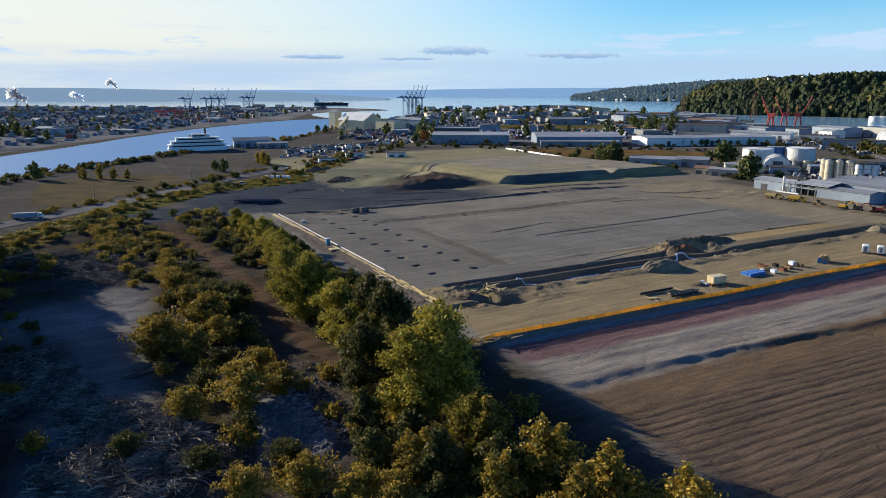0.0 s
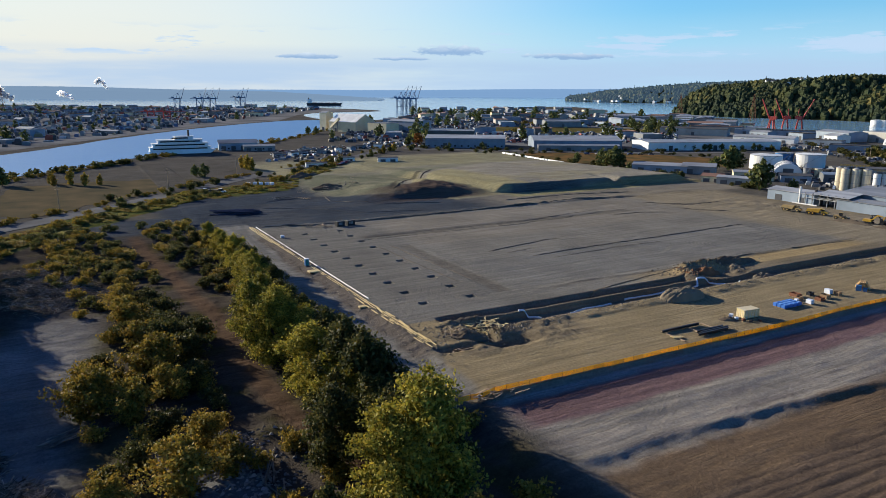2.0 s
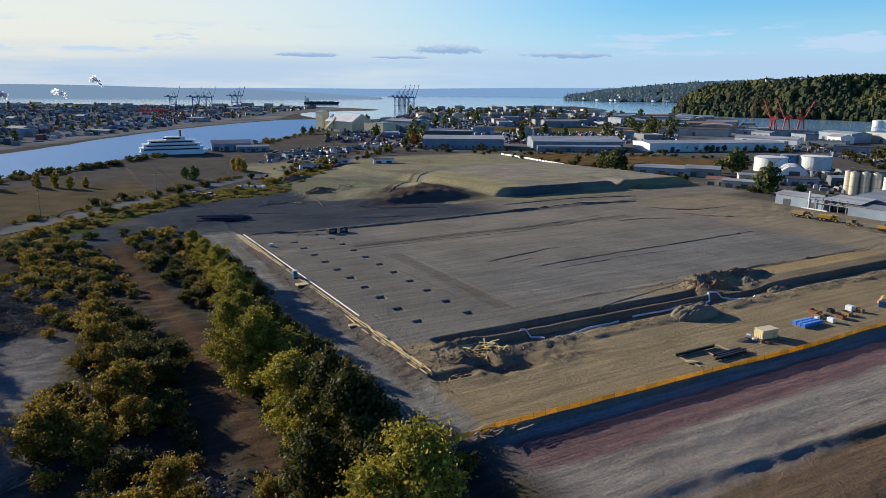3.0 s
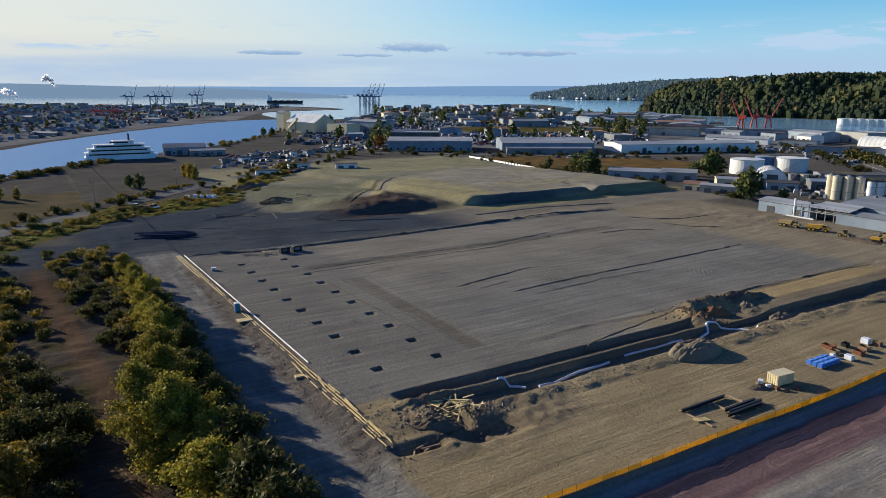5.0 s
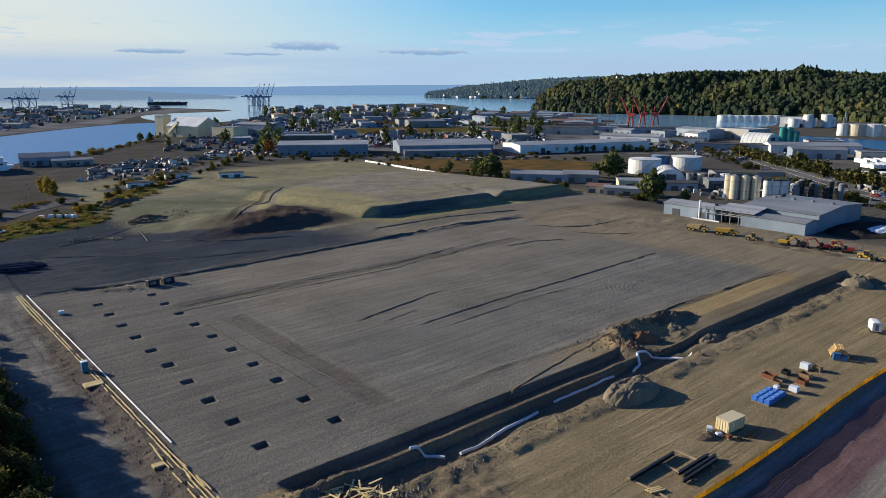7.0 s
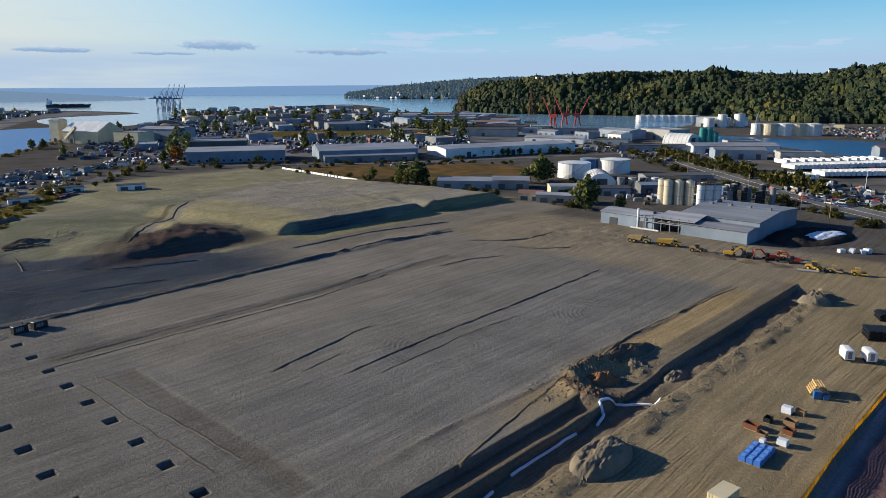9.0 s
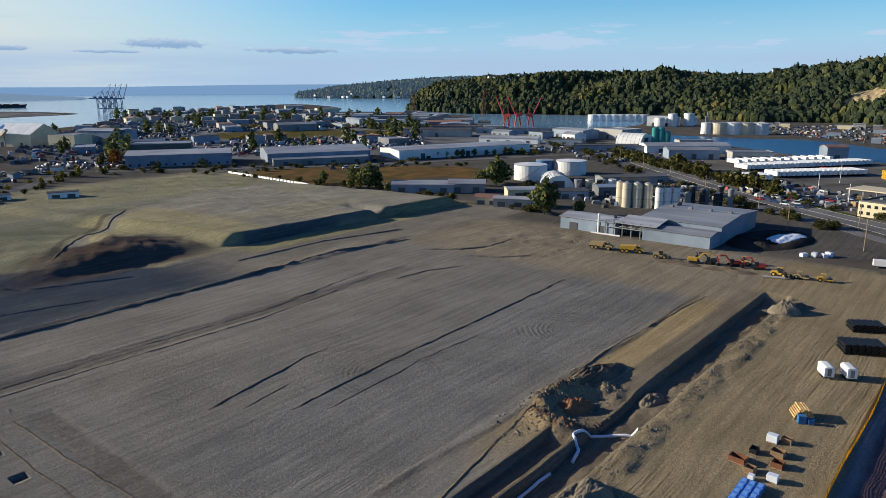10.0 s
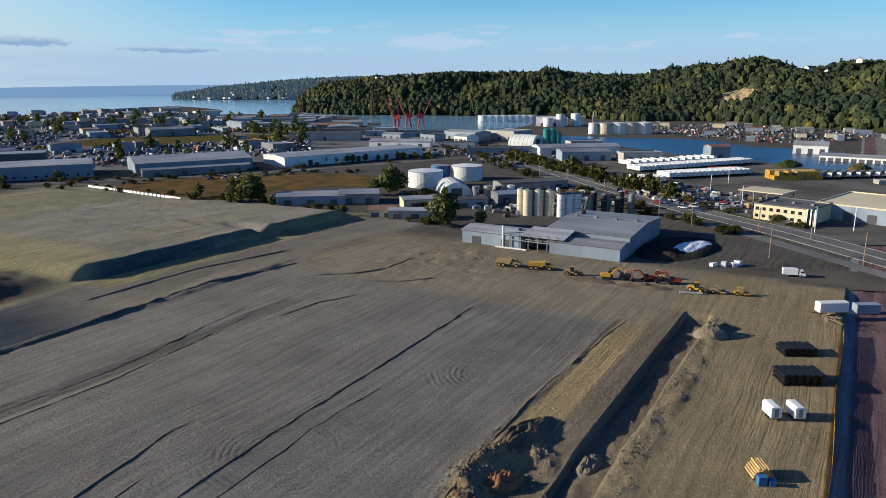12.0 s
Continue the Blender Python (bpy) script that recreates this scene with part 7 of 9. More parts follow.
# ---------------------------------------------------------------- buildings
def shed(name, label, x, y, rz, w, d, h, wall=GREY_METAL, roof=ROOF_GREY, rise=1.2, doors=3, windows=0, category="warehouse", group="", z=None, storeys=1, strip=0, vents=0):
    """A building w along its front (local x), d deep, front towards local -y. rise 0: a flat roof behind a parapet."""
    t = thing(name, label, category, on(x, y, rz) if z is None else pose(x, y, z, 0, 0, rz), group)
    bm = B()
    if rise > 0:
        pts = [(-d / 2, 0), (d / 2, 0), (d / 2, h), (0, h + rise), (-d / 2, h)]
        a = [bm.verts.new((-w / 2, p, q)) for p, q in pts]
        b = [bm.verts.new((w / 2, p, q)) for p, q in pts]
        bm.faces.new(a)
        bm.faces.new(b[::-1])
        for i in range(5):
            bm.faces.new((a[i], a[(i + 1) % 5], b[(i + 1) % 5], b[i]))
    else:
        box(bm, 0, 0, 0, w, d, h)
    for v in bm.verts:
        if v.co.z < 0.01:
            v.co.z = -0.5
    part("wall", bm, wall, t)
    bm = B()
    if rise > 0:
        for s in (-1, 1):
            run = math.hypot(d / 2 + 0.5, rise)
            box(bm, 0, s * (d / 4 + 0.2), h + rise / 2 - 0.02, w + 0.8, run, 0.22, 0, -s * math.degrees(math.atan2(rise, d / 2)))
    else:
        box(bm, 0, 0, h + 0.004, w - 0.8, d - 0.8, 0.12)
        for s in (-1, 1):
            box(bm, 0, s * (d / 2 - 0.2), h + 0.004, w + 0.1, 0.4, 0.6)
            box(bm, s * (w / 2 - 0.2), 0, h + 0.006, 0.4, d - 0.9, 0.58)
    part("roof", bm, roof, t)
    if strip:
        for k in range(strip):
            bm = B()
            xx = -w / 2 + w * (k + 0.5) / strip
            box(bm, xx, -d / 4, h + (rise / 2 if rise else 0.1) + 0.12, w / strip * 0.3, d / 2 * 0.8, 0.06, 0, math.degrees(math.atan2(rise, d / 2)) if rise else 0)
            part("skylight", bm, WHITE_PLASTIC, t)
    for k in range(vents):
        bm = B()
        xx = -w / 2 + w * (k + 0.5) / vents
        box(bm, xx, 0, h + rise + 0.05, 1.4, 1.4, 0.9, bevel=0.1)
        part("roof_vent", bm, GREY_METAL, t)
    if doors:
        bm = B()
        box(bm, 0, 0, 0, 3.6, 0.14, min(4.2, h * 0.62))
        first = None
        for k in range(doors):
            m = pose(-w / 2 + w * (k + 0.5) / doors, -d / 2 - 0.05, 0.0)
            if first is None:
                first = part("door", bm, ROOF_DARK, t, "dark roller door")
                first.matrix_basis = m
            else:
                again("door", first, t, m)
    if windows:
        bm = B()
        box(bm, 0, 0, 0, 1.5, 0.10, 1.3)
        win = None
        for s in range(storeys):
            for k in range(windows):
                m = pose(-w / 2 + w * (k + 0.5) / windows, -d / 2 - 0.03, 1.1 + s * 3.1)
                if win is None:
                    win = part("window", bm, GLASS_DARK, t)
                    win.matrix_basis = m
                    bm2 = B()
                    box(bm2, 0, -0.06, -0.12, 1.8, 0.14, 0.1)
                    sill = part("sill", bm2, CONCRETE, win)
                else:
                    o = again("window", win, t, m)
                    again("sill", sill, o, Matrix.Identity(4))
    return t


# warehouses behind the stockpile
shed("warehouse", "long pale blue-grey warehouse with a shallow roof", -5, 682, -2, 72, 40, 8.5, BLUE_METAL, ROOF_GREY, 2.0, 2, 12, vents=0)
shed("warehouse", "dark green flat roofed warehouse behind the first", -20, 745, -2, 46, 30, 11, surface("dark_green_metal", (0.07, 0.09, 0.09), (0.04, 0.055, 0.055), 0.3, 0.6), ROOF_GREY, 0, 3)
shed("warehouse", "big grey warehouse with roof vents and stepped roof", 93, 674, 1, 77, 52, 8.0, BLUE_METAL, ROOF_GREY, 3.0, 0, 0, vents=12, strip=11)
shed("warehouse_annex", "low grey lean-to along the big warehouse", 93, 643, 1, 70, 9, 4.5, GREY_METAL, ROOF_GREY, 0.8, 4)
shed("warehouse", "long white warehouse behind street trees", 212, 674, 10, 124, 36, 7.0, WHITE_METAL, ROOF_GREY, 1.2, 3)
shed("metal_shed", "grey metal shed with a shallow roof beside the meadow", 124, 489, -22, 34, 18, 4.5, BLUE_METAL, ROOF_GREY, 1.2, 3, group="sheds by the meadow")
shed("metal_shed", "weathered grey shed behind the trees", 146, 480, -22, 20, 16, 5.0, GREY_METAL, ROOF_GREY, 1.4, 2, group="sheds by the meadow")
shed("metal_shed", "low shed with rusty red roof", 141, 438, -30, 12, 9, 3.4, CREAM_METAL, ROOF_RUST, 1.2, 2, group="sheds by the meadow")
shed("metal_shed", "pale grey low shed beside the plant", 152, 426, -32, 24, 9, 3.8, CONCRETE, ROOF_GREY, 0.8, 3, group="sheds by the meadow")
shed("metal_shed", "cream low shed between trees and tanks", 168, 450, -15, 22, 12, 4.5, CREAM_METAL, ROOF_GREY, 0.8, 2, group="sheds by the meadow")
shed("metal_shed", "small shed behind the plant", 188, 440, -15, 16, 10, 4.0, BLUE_METAL, ROOF_DARK, 0.8, 2, group="sheds by the meadow")
shed("metal_shed", "small shed with a blue roof behind the plant", 214, 442, -15, 18, 12, 4.5, GREY_METAL, BLUE_METAL, 0.8, 2, group="sheds by the meadow")
shed("metal_shed", "long dark shed behind the silos", 245, 470, -10, 40, 12, 5, GREY_METAL, ROOF_DARK, 0.8, 4, group="sheds by the meadow")


def build_plant():
    """The blue-grey processing plant beside the site."""
    base_z = -0.7

    def at(u, v, rz=-59.0):
        p = site(u, v)
        return p.x, p.y

    shed("plant_hall", "low blue-grey metal hall of the processing plant", *at(243, 89), -59, 24, 13, 4.9, BLUE_METAL, ROOF_GREY, 1.0, 2, 0, "plant", "plant halls", base_z)
    shed("plant_hall", "blue-grey plant hall with a lower front", *at(241, 53), -59, 25, 11, 4.6, BLUE_METAL, ROOF_GREY, 0.7, 0, 0, "plant", "plant halls", base_z)
    shed("plant_hall", "large grey roofed plant hall with pale skylights", *at(268, 56), -59, 31, 42, 6.4, BLUE_METAL, ROOF_GREY, 1.4, 0, 0, "plant", "plant halls", base_z, strip=9, vents=4)
    p = site(241, 72)
    t = thing("pipe_rack", "grey steel frame with canopy, pipes and ducts at the plant", "pipe rack", pose(p.x, p.y, base_z, 0, 0, -59))
    for i in range(6):
        for s in (-5, 4):
            bm = B()
            box(bm, -9 + 3.6 * i, s, 0, 0.3, 0.3, 6.0)
            part("column", bm, GREY_METAL, t)
    bm = B()
    box(bm, 4, -0.5, 6.1, 16, 11, 0.18, 0, 8)
    part("canopy", bm, ROOF_GREY, t)
    for k in range(5):
        bm = B()
        tube(bm, (-9.5, -5.2 + 1.2 * k, 3.4 + 0.4 * (k % 2)), (9.5, -5.2 + 1.2 * k, 3.4 + 0.4 * (k % 2)), 0.18, n=8)
        part("pipe", bm, GREY_METAL, t)
    for k in range(7):
        bm = B()
        drum(bm, -10.5 + 1.5 * k, 0.5 + 1.3 * (k % 2), 0, 0.7, 4.6 + (k % 3), 12)
        part("vessel", bm, (STEEL_DARK, GREY_METAL)[k % 2], t)
    bm = B()
    drum(bm, -12, -4.5, 0, 0.45, 8.0, 12)
    part("chimney", bm, WHITE_METAL, t, "white chimney pipe")
    bm = B()
    tube(bm, (-2, -6.4, 0.5), (-14, -6.6, 0.5), 0.35, n=10)
    part("floor_pipe", bm, WHITE_METAL, t, "white pipe along the ground")
    p = site(252, 74)
    c = thing("conveyor", "dark inclined conveyor rising to the silos", "conveyor", pose(p.x, p.y, base_z, 0, 0, -59))
    bm = B()
    box(bm, 6, 10, 3.0, 1.2, 34, 0.9, 0, 16)
    part("belt_housing", bm, STEEL_DARK, c)
    for k in range(4):
        bm = B()
        box(bm, 6, -2 + 8 * k, -0.5, 0.3, 0.3, 2.4 + 2.2 * k)
        part("leg", bm, GREY_METAL, c)


build_plant()


def silo(x, y, r, h, material, label, group, cap=ROOF_GREY):
    t = thing("silo", label, "silo", pose(x, y, -1, 0, 0, 0), group)
    bm = B()
    drum(bm, 0, 0, 0, r, h, 24)
    part("shell", bm, material, t)
    bm = B()
    drum(bm, 0, 0, h, r * 1.02, r * 0.35, 24, r * 0.2)
    part("cone_roof", bm, cap, t)
    for k in range(2):
        bm = B()
        drum(bm, 0, 0, h * (0.35 + 0.4 * k), r * 1.015, 0.15, 24)
        part("hoop", bm, GREY_METAL, t)
    bm = B()
    for k in range(int(h / 0.6)):
        box(bm, r + 0.16, 0, 0.3 + 0.6 * k, 0.05, 0.45, 0.05)
    box(bm, r + 0.16, -0.22, 0, 0.05, 0.05, h)
    box(bm, r + 0.16, 0.22, 0, 0.05, 0.05, h)
    part("ladder", bm, GREY_METAL, t)
    return t


CREAM_STEEL = surface("cream_silo_paint", (0.66, 0.58, 0.44), (0.50, 0.43, 0.31), 0.25, 0.6)
for i in range(3):
    for j in range(2):
        silo(198.5 + 4.2 * i - 0.5 * j, 405.5 - 2.6 * i + 4.4 * j, 2.1, 11.6, CREAM_STEEL, "cream steel silo in the tall cluster", "tall silos")
for i in range(3):
    silo(209.5 + 3.9 * i, 395.5 - 1.0 * i, 1.8, 10.2, WHITE_METAL, "white steel silo in the short cluster", "short silos")
for i in range(7):
    silo(222 + 2.9 * i, 390.5 - 1.3 * i + (i % 2) * 2.5, 1.3 + 0.2 * (i % 2), 7.5 + (i * 3 % 4), STEEL_DARK if i % 3 else GREY_METAL, "dark process column behind the plant", "process columns")


def catwalk(x, y, rz, l, z):
    t = thing("silo_walkway", "yellow steel walkway on top of the silos", "walkway", pose(x, y, z, 0, 0, rz))
    bm = B()
    box(bm, 0, 0, 0, l, 3.4, 0.15)
    part("deck", bm, STEEL_DARK, t)
    for s in (-1.6, 1.6):
        bm = B()
        for k in range(int(l / 1.5) + 1):
            box(bm, -l / 2 + 1.5 * k, s, 0.15, 0.08, 0.08, 1.1)
        box(bm, 0, s, 1.15, l, 0.1, 0.1)
        box(bm, 0, s, 0.65, l, 0.08, 0.08)
        part("railing", bm, YELLOW_PAINT, t)


catwalk(202.5, 405, -32, 13, 11.3)
catwalk(213.4, 394.5, -15, 11, 9.8)


def storage_tank(x, y, r, h, label, group, material=WHITE_METAL, n=32):
    t = thing("storage_tank", label, "tank", pose(x, y, -1.2), group)
    bm = B()
    drum(bm, 0, 0, 0, r, h, n)
    part("shell", bm, material, t)
    bm = B()
    drum(bm, 0, 0, h, r * 1.01, r * 0.07, n, r * 0.1)
    part("roof", bm, ROOF_GREY if material is not WHITE_METAL else WHITE_METAL, t)
    bm = B()
    drum(bm, 0, 0, h - 0.25, r * 1.012, 0.25, n)
    part("top_ring", bm, GREY_METAL, t)
    bm = B()
    steps = 16
    for k in range(steps):
        a = 3.6 + k * 0.09
        box(bm, math.cos(a) * (r + 0.4), math.sin(a) * (r + 0.4), h * (k + 0.5) / steps, 1.0, 0.9, 0.12, math.degrees(a))
    part("stair", bm, GREY_METAL, t)


storage_tank(200, 511, 10.2, 9.5, "large white storage tank with a flat top", "white tanks by the plant")
storage_tank(236, 525, 9.8, 9.0, "large white storage tank behind the arched shed", "white tanks by the plant")
storage_tank(222, 534, 6.0, 9.0, "blue painted process tank", "white tanks by the plant", BLUE_PAINT)
for k in range(4):
    storage_tank(205 + 6 * k, 462 - 2 * k, 2.2, 6.0, "small grey process tank behind the plant", "small process tanks", (GREY_METAL, CREAM_METAL, STEEL_DARK, WHITE_METAL)[k], 18)


def arch_shed(x, y, rz, r, l, label, material=WHITE_METAL):
    t = thing("arched_shed", label, "shed", pose(x, y, -1.0, 0, 0, rz))
    bm = B()
    n = 18
    a = [bm.verts.new((math.cos(math.pi * k / n) * r, -l / 2, math.sin(math.pi * k / n) * r * 0.9)) for k in range(n + 1)]
    b = [bm.verts.new((v.co.x, l / 2, v.co.z)) for v in a]
    for k in range(n):
        bm.faces.new((a[k], a[k + 1], b[k + 1], b[k]))
    bm.faces.new(a)
    bm.faces.new(b[::-1])
    part("shell", bm, material, t)
    bm = B()
    box(bm, 0, -l / 2 - 0.08, 0, r * 0.7, 0.2, r * 0.55)
    part("door", bm, ROOF_DARK, t)
    for k in range(6):
        bm = B()
        for q in range(n):
            a0, a1 = math.pi * q / n, math.pi * (q + 1) / n
            tube(bm, (math.cos(a0) * (r + 0.05), -l / 2 + l * (k + 0.5) / 6, math.sin(a0) * (r * 0.9 + 0.05)), (math.cos(a1) * (r + 0.05), -l / 2 + l * (k + 0.5) / 6, math.sin(a1) * (r * 0.9 + 0.05)), 0.12, n=5)
        part("rib", bm, GREY_METAL, t)


arch_shed(200, 478, -20, 8.5, 24, "white arched metal shed beside the tanks")
arch_shed(408, 708, 30, 11.5, 26, "white arched fabric shed beside the teal tanks")
for k in range(3):
    silo(421 + 4.6 * k, 692 - 3.0 * k, 3.2, 15.5 if k < 2 else 12, TEAL_PAINT, "teal green storage silo", "teal silos", TEAL_PAINT)

# office building and covered yard across the main road
shed("office_building", "cream two storey office block with a row of windows", 295, 341.5, -76, 24, 24, 6.6, CREAM_METAL, ROOF_DARK, 0, 0, 8, "office", "", -1.0, 2, vents=3)
ent = thing("entrance_tower", "white glazed entrance tower of the office", "entrance", pose(285.5, 326.5, -1.0, 0, 0, -76))
bm = B()
for s in (-1.6, 0, 1.6):
    box(bm, s, 0, 0, 0.5, 0.8, 7.2)
part("pillar", bm, WHITE_METAL, ent)
bm = B()
box(bm, 0, 0.3, 0, 3.6, 0.5, 6.6)
part("glazing", bm, GLASS_DARK, ent)
shed("depot_hall", "wide hall with a flat pale cream roof", 333, 322, -76, 46, 44, 6.4, BLUE_METAL, surface("cream_membrane_roof", (0.66, 0.58, 0.40), (0.56, 0.48, 0.32), 0.05, 0.8), 0, 5, 0, "depot", "", -1.0)
can = thing("canopy_roof", "flat cream canopy on steel posts in the yard", "canopy", pose(325, 377.5, -0.94, 0, 0, -76))
bm = B()
box(bm, 0, 0, 5.2, 22, 17, 0.5)
part("roof", bm, surface("cream_canopy", (0.6, 0.52, 0.36), (0.5, 0.42, 0.28), 0.1, 0.8), can)
for sx in (-10, -3.3, 3.3, 10):
    for sy in (-7.5, 7.5):
        bm = B()
        box(bm, sx, sy, 0, 0.35, 0.35, 5.2)
        part("post", bm, GREY_METAL, can)


def semi_trailer(m, group, label, material=WHITE_METAL):
    t = thing("semi_trailer", label, "trailer", m, group)
    bm = B()
    box(bm, 0, 0, 1.15, 2.6, 13.5, 2.85, bevel=0.05)
    part("box_body", bm, material, t)
    bm = B()
    box(bm, 0, 0, 0.9, 1.2, 13.0, 0.25)
    for s in (-0.8, 0.8):
        box(bm, s, 3.8, 0, 0.15, 0.15, 0.95)
    part("frame", bm, STEEL_DARK, t)
    bm = B()
    box(bm, -0.64, -6.78, 1.25, 1.2, 0.06, 2.6)
    box(bm, 0.64, -6.78, 1.25, 1.2, 0.06, 2.6)
    part("rear_door", bm, WHITE_METAL, t)
    for wy in (-5.2, -4.0):
        for s in (-1, 1):
            bm = B()
            tube(bm, (s * 1.05 - 0.2, wy, 0.5), (s * 1.05 + 0.2, wy, 0.5), 0.5, n=12)
            part("wheel", bm, RUBBER, t)
    return t


def trailer_row(x0, y0, x1, y1, n, rz, label, group, material=WHITE_METAL):
    first = None
    for i in range(n):
        f = i / (n - 1)
        m = pose(x0 + (x1 - x0) * f, y0 + (y1 - y0) * f, -0.93, 0, 0, rz + (i * 7 % 5 - 2) * 0.4)
        if first is None:
            first = semi_trailer(m, group, label, material)
        else:
            copy_thing(first, m)


trailer_row(354, 502, 456, 496, 30, -4, "white box semi trailer parked in the long row", "rear trailer row")
trailer_row(346, 467, 404, 456, 18, -10, "white box semi trailer in the front row", "front trailer row")
trailer_row(318, 462, 330, 457, 5, -12, "white box semi trailer beside the road", "short trailer row")
trailer_row(372, 530, 450, 524, 12, -4, "white semi trailer at the yard's far side", "far trailer row")
trailer_row(424, 420, 470, 400, 9, -70, "long grey semi trailer in the east yard", "east trailer row", GREY_METAL)


def box_pile(x, y, rz, cols, rows, layers, paints, label, group):
    first = {}
    rnd = random.Random(int(x))
    for i in range(cols):
        for j in range(rows):
            for k in range(layers if rnd.random() < 0.7 else max(1, layers - 1)):
                paint = rnd.choice(paints)
                m = pose(x, y, -0.93, 0, 0, rz) @ pose(i * 2.75, j * 6.6, k * 2.6)
                if paint.name not in first:
                    first[paint.name] = container(0, 0, 0, paint, label, 6.1, 0, group)
                    first[paint.name].matrix_basis = m
                else:
                    copy_thing(first[paint.name], m)


box_pile(398, 428, -28, 11, 2, 2, [YELLOW_PAINT, YELLOW_PAINT, TAN_DUST], "yellow steel container stacked in the yard", "yellow containers")
box_pile(396, 470, -20, 7, 2, 1, [RED_PAINT, RUST_STEEL], "red steel container in the yard", "red containers")
box_pile(433, 385, -30, 5, 1, 1, [WHITE_METAL, CONCRETE], "pale steel container in the east yard", "pale containers")


# halls of the eastern port
EAST = ((372, 578, 25, 38, 22, 7), (400, 546, 25, 30, 18, 7), (400, 622, 30, 70, 26, 6), (345, 652, 20, 60, 18, 5), (392, 792, -25, 46, 24, 9), (430, 770, -25, 40, 30, 10), (372, 760, -25, 18, 16, 7), (355, 800, -25, 22, 16, 7), (330, 840, -15, 26, 14, 6), (440, 660, 30, 30, 16, 6), (300, 760, 10, 60, 14, 5), (340, 720, 10, 34, 14, 5))
for k, (x, y, rz, w, d, h) in enumerate(EAST):
    shed("port_hall", ("blue-grey metal port hall", "pale grey port hall with flat roof", "white metal port hall", "dark blue port hall")[k % 4] + (" beside the trailer yard" if x > 365 else " on the port street"), x, y, rz - 50, w, d, h, (BLUE_METAL, CONCRETE, WHITE_METAL, BLUE_METAL)[k % 4], (ROOF_GREY, ROOF_GREY, ROOF_GREY, ROOF_DARK)[k % 4], (1.5, 0, 2.0, 0)[k % 4], 3, 0, "hall", "eastern port halls")
shed("water_tower_house", "blue and white tower house with a red roof by the inlet", 462, 527, -20, 16, 12, 10, BLUE_METAL, ROOF_RUST, 1.5, 1, 0, "tower house")
shed("boat_house", "pale grey floating boat house", 563, 517, -60, 26, 12, 7, WHITE_METAL, ROOF_GREY, 3, 3, 0, "boat house", "boat houses", -0.8)
shed("boat_house", "long grey covered boat moorings", 534, 461, -68, 46, 14, 4, WHITE_METAL, ROOF_GREY, 1.5, 9, 0, "boat house", "boat houses", -0.8)
heap("grass_mound", 470, 470, 16, 9, 4, GREEN_GRASS, "olive grassy mound beside the inlet", "mound", 3.1, 20)
heap("grass_mound", 492, 432, 14, 8, 4, DRY_GRASS, "dry grassy mound beside the inlet", "mound", 4.1, 20)

# the white tank farm under the hill
for k in range(8):
    storage_tank(592 + 9.0 * k, 1086 - 5.6 * k, 8.6, 10, "tall white oil tank under the wooded hill", "tank farm rear row", n=20)
for k in range(5):
    storage_tank(602 + 15 * k, 932 + 2 * k - (k % 2) * 9, 7.0 - (k % 3), 12 + 5 * (k % 2), "white oil tank in the tank farm", "tank farm middle row", n=20)
for k in range(5):
    storage_tank(561 + 12.5 * k, 790 - 7.5 * k, 9.6 - (k == 0) * 4, 13.0, "broad cream oil tank beside the inlet", "tank farm front row", CREAM_STEEL if k % 2 else WHITE_METAL, 20)
shed("pump_house", "white tank farm building with flat roof", 612, 945, -40, 34, 20, 13, WHITE_METAL, ROOF_GREY, 0, 2, 0, "building")
for k in range(3):
    silo(585 + 5 * k, 820 + 4 * k, 0.9, 18 + 5 * (k % 2), GREY_METAL, "thin grey stack in the tank farm", "tank farm stacks")


# ---------------------------------------------------------------- the wider port
def zone(n, seed, x0, x1, y0, y1, turn, keep, label, group, size=(16, 60), high=(5, 11)):
    rnd, made, tries = random.Random(seed), [], 0
    while len(made) < n and tries < 6000:
        tries += 1
        x, y = rnd.uniform(x0, x1), rnd.uniform(y0, y1)
        w, d = rnd.uniform(*size), rnd.uniform(size[0] * 0.7, size[1] * 0.5)
        r = math.hypot(w, d) / 2 * 0.72
        if not keep(x, y) or any(math.hypot(x - a, y - b) < r + c + 4 for a, b, c in made):
            continue
        made.append((x, y, r))
        k = rnd.randrange(6)
        wall = (BLUE_METAL, GREY_METAL, CONCRETE, CREAM_METAL, BLUE_METAL, GREY_METAL)[k]
        shed("port_building", ("blue-grey", "dull grey", "concrete grey", "cream", "faded blue-grey", "grey")[k] + " " + label, x, y, turn + rnd.choice((0, 0, 90, 90)) + rnd.uniform(-4, 4), w, d, rnd.uniform(*high), wall, rnd.choice((ROOF_GREY, ROOF_GREY, ROOF_GREY, ROOF_DARK, ROOF_RUST)), rnd.choice((0, 0, 1.2, 2.0)), 1, 0, "building", group)
    return made


def port_land(x, y):
    return x > -150 + 0.05 * (y - 900) and x < 150 + 0.30 * (y - 560) and not (10 < x < 250 and 895 < y < 1030) and not (y > 1400 and x > 290) and x + 0.1 * y < 420


def west_land(x, y):
    return x < -400 - 0.02 * (1200 - y) and x < -380 and x > -0.75 * y - 260


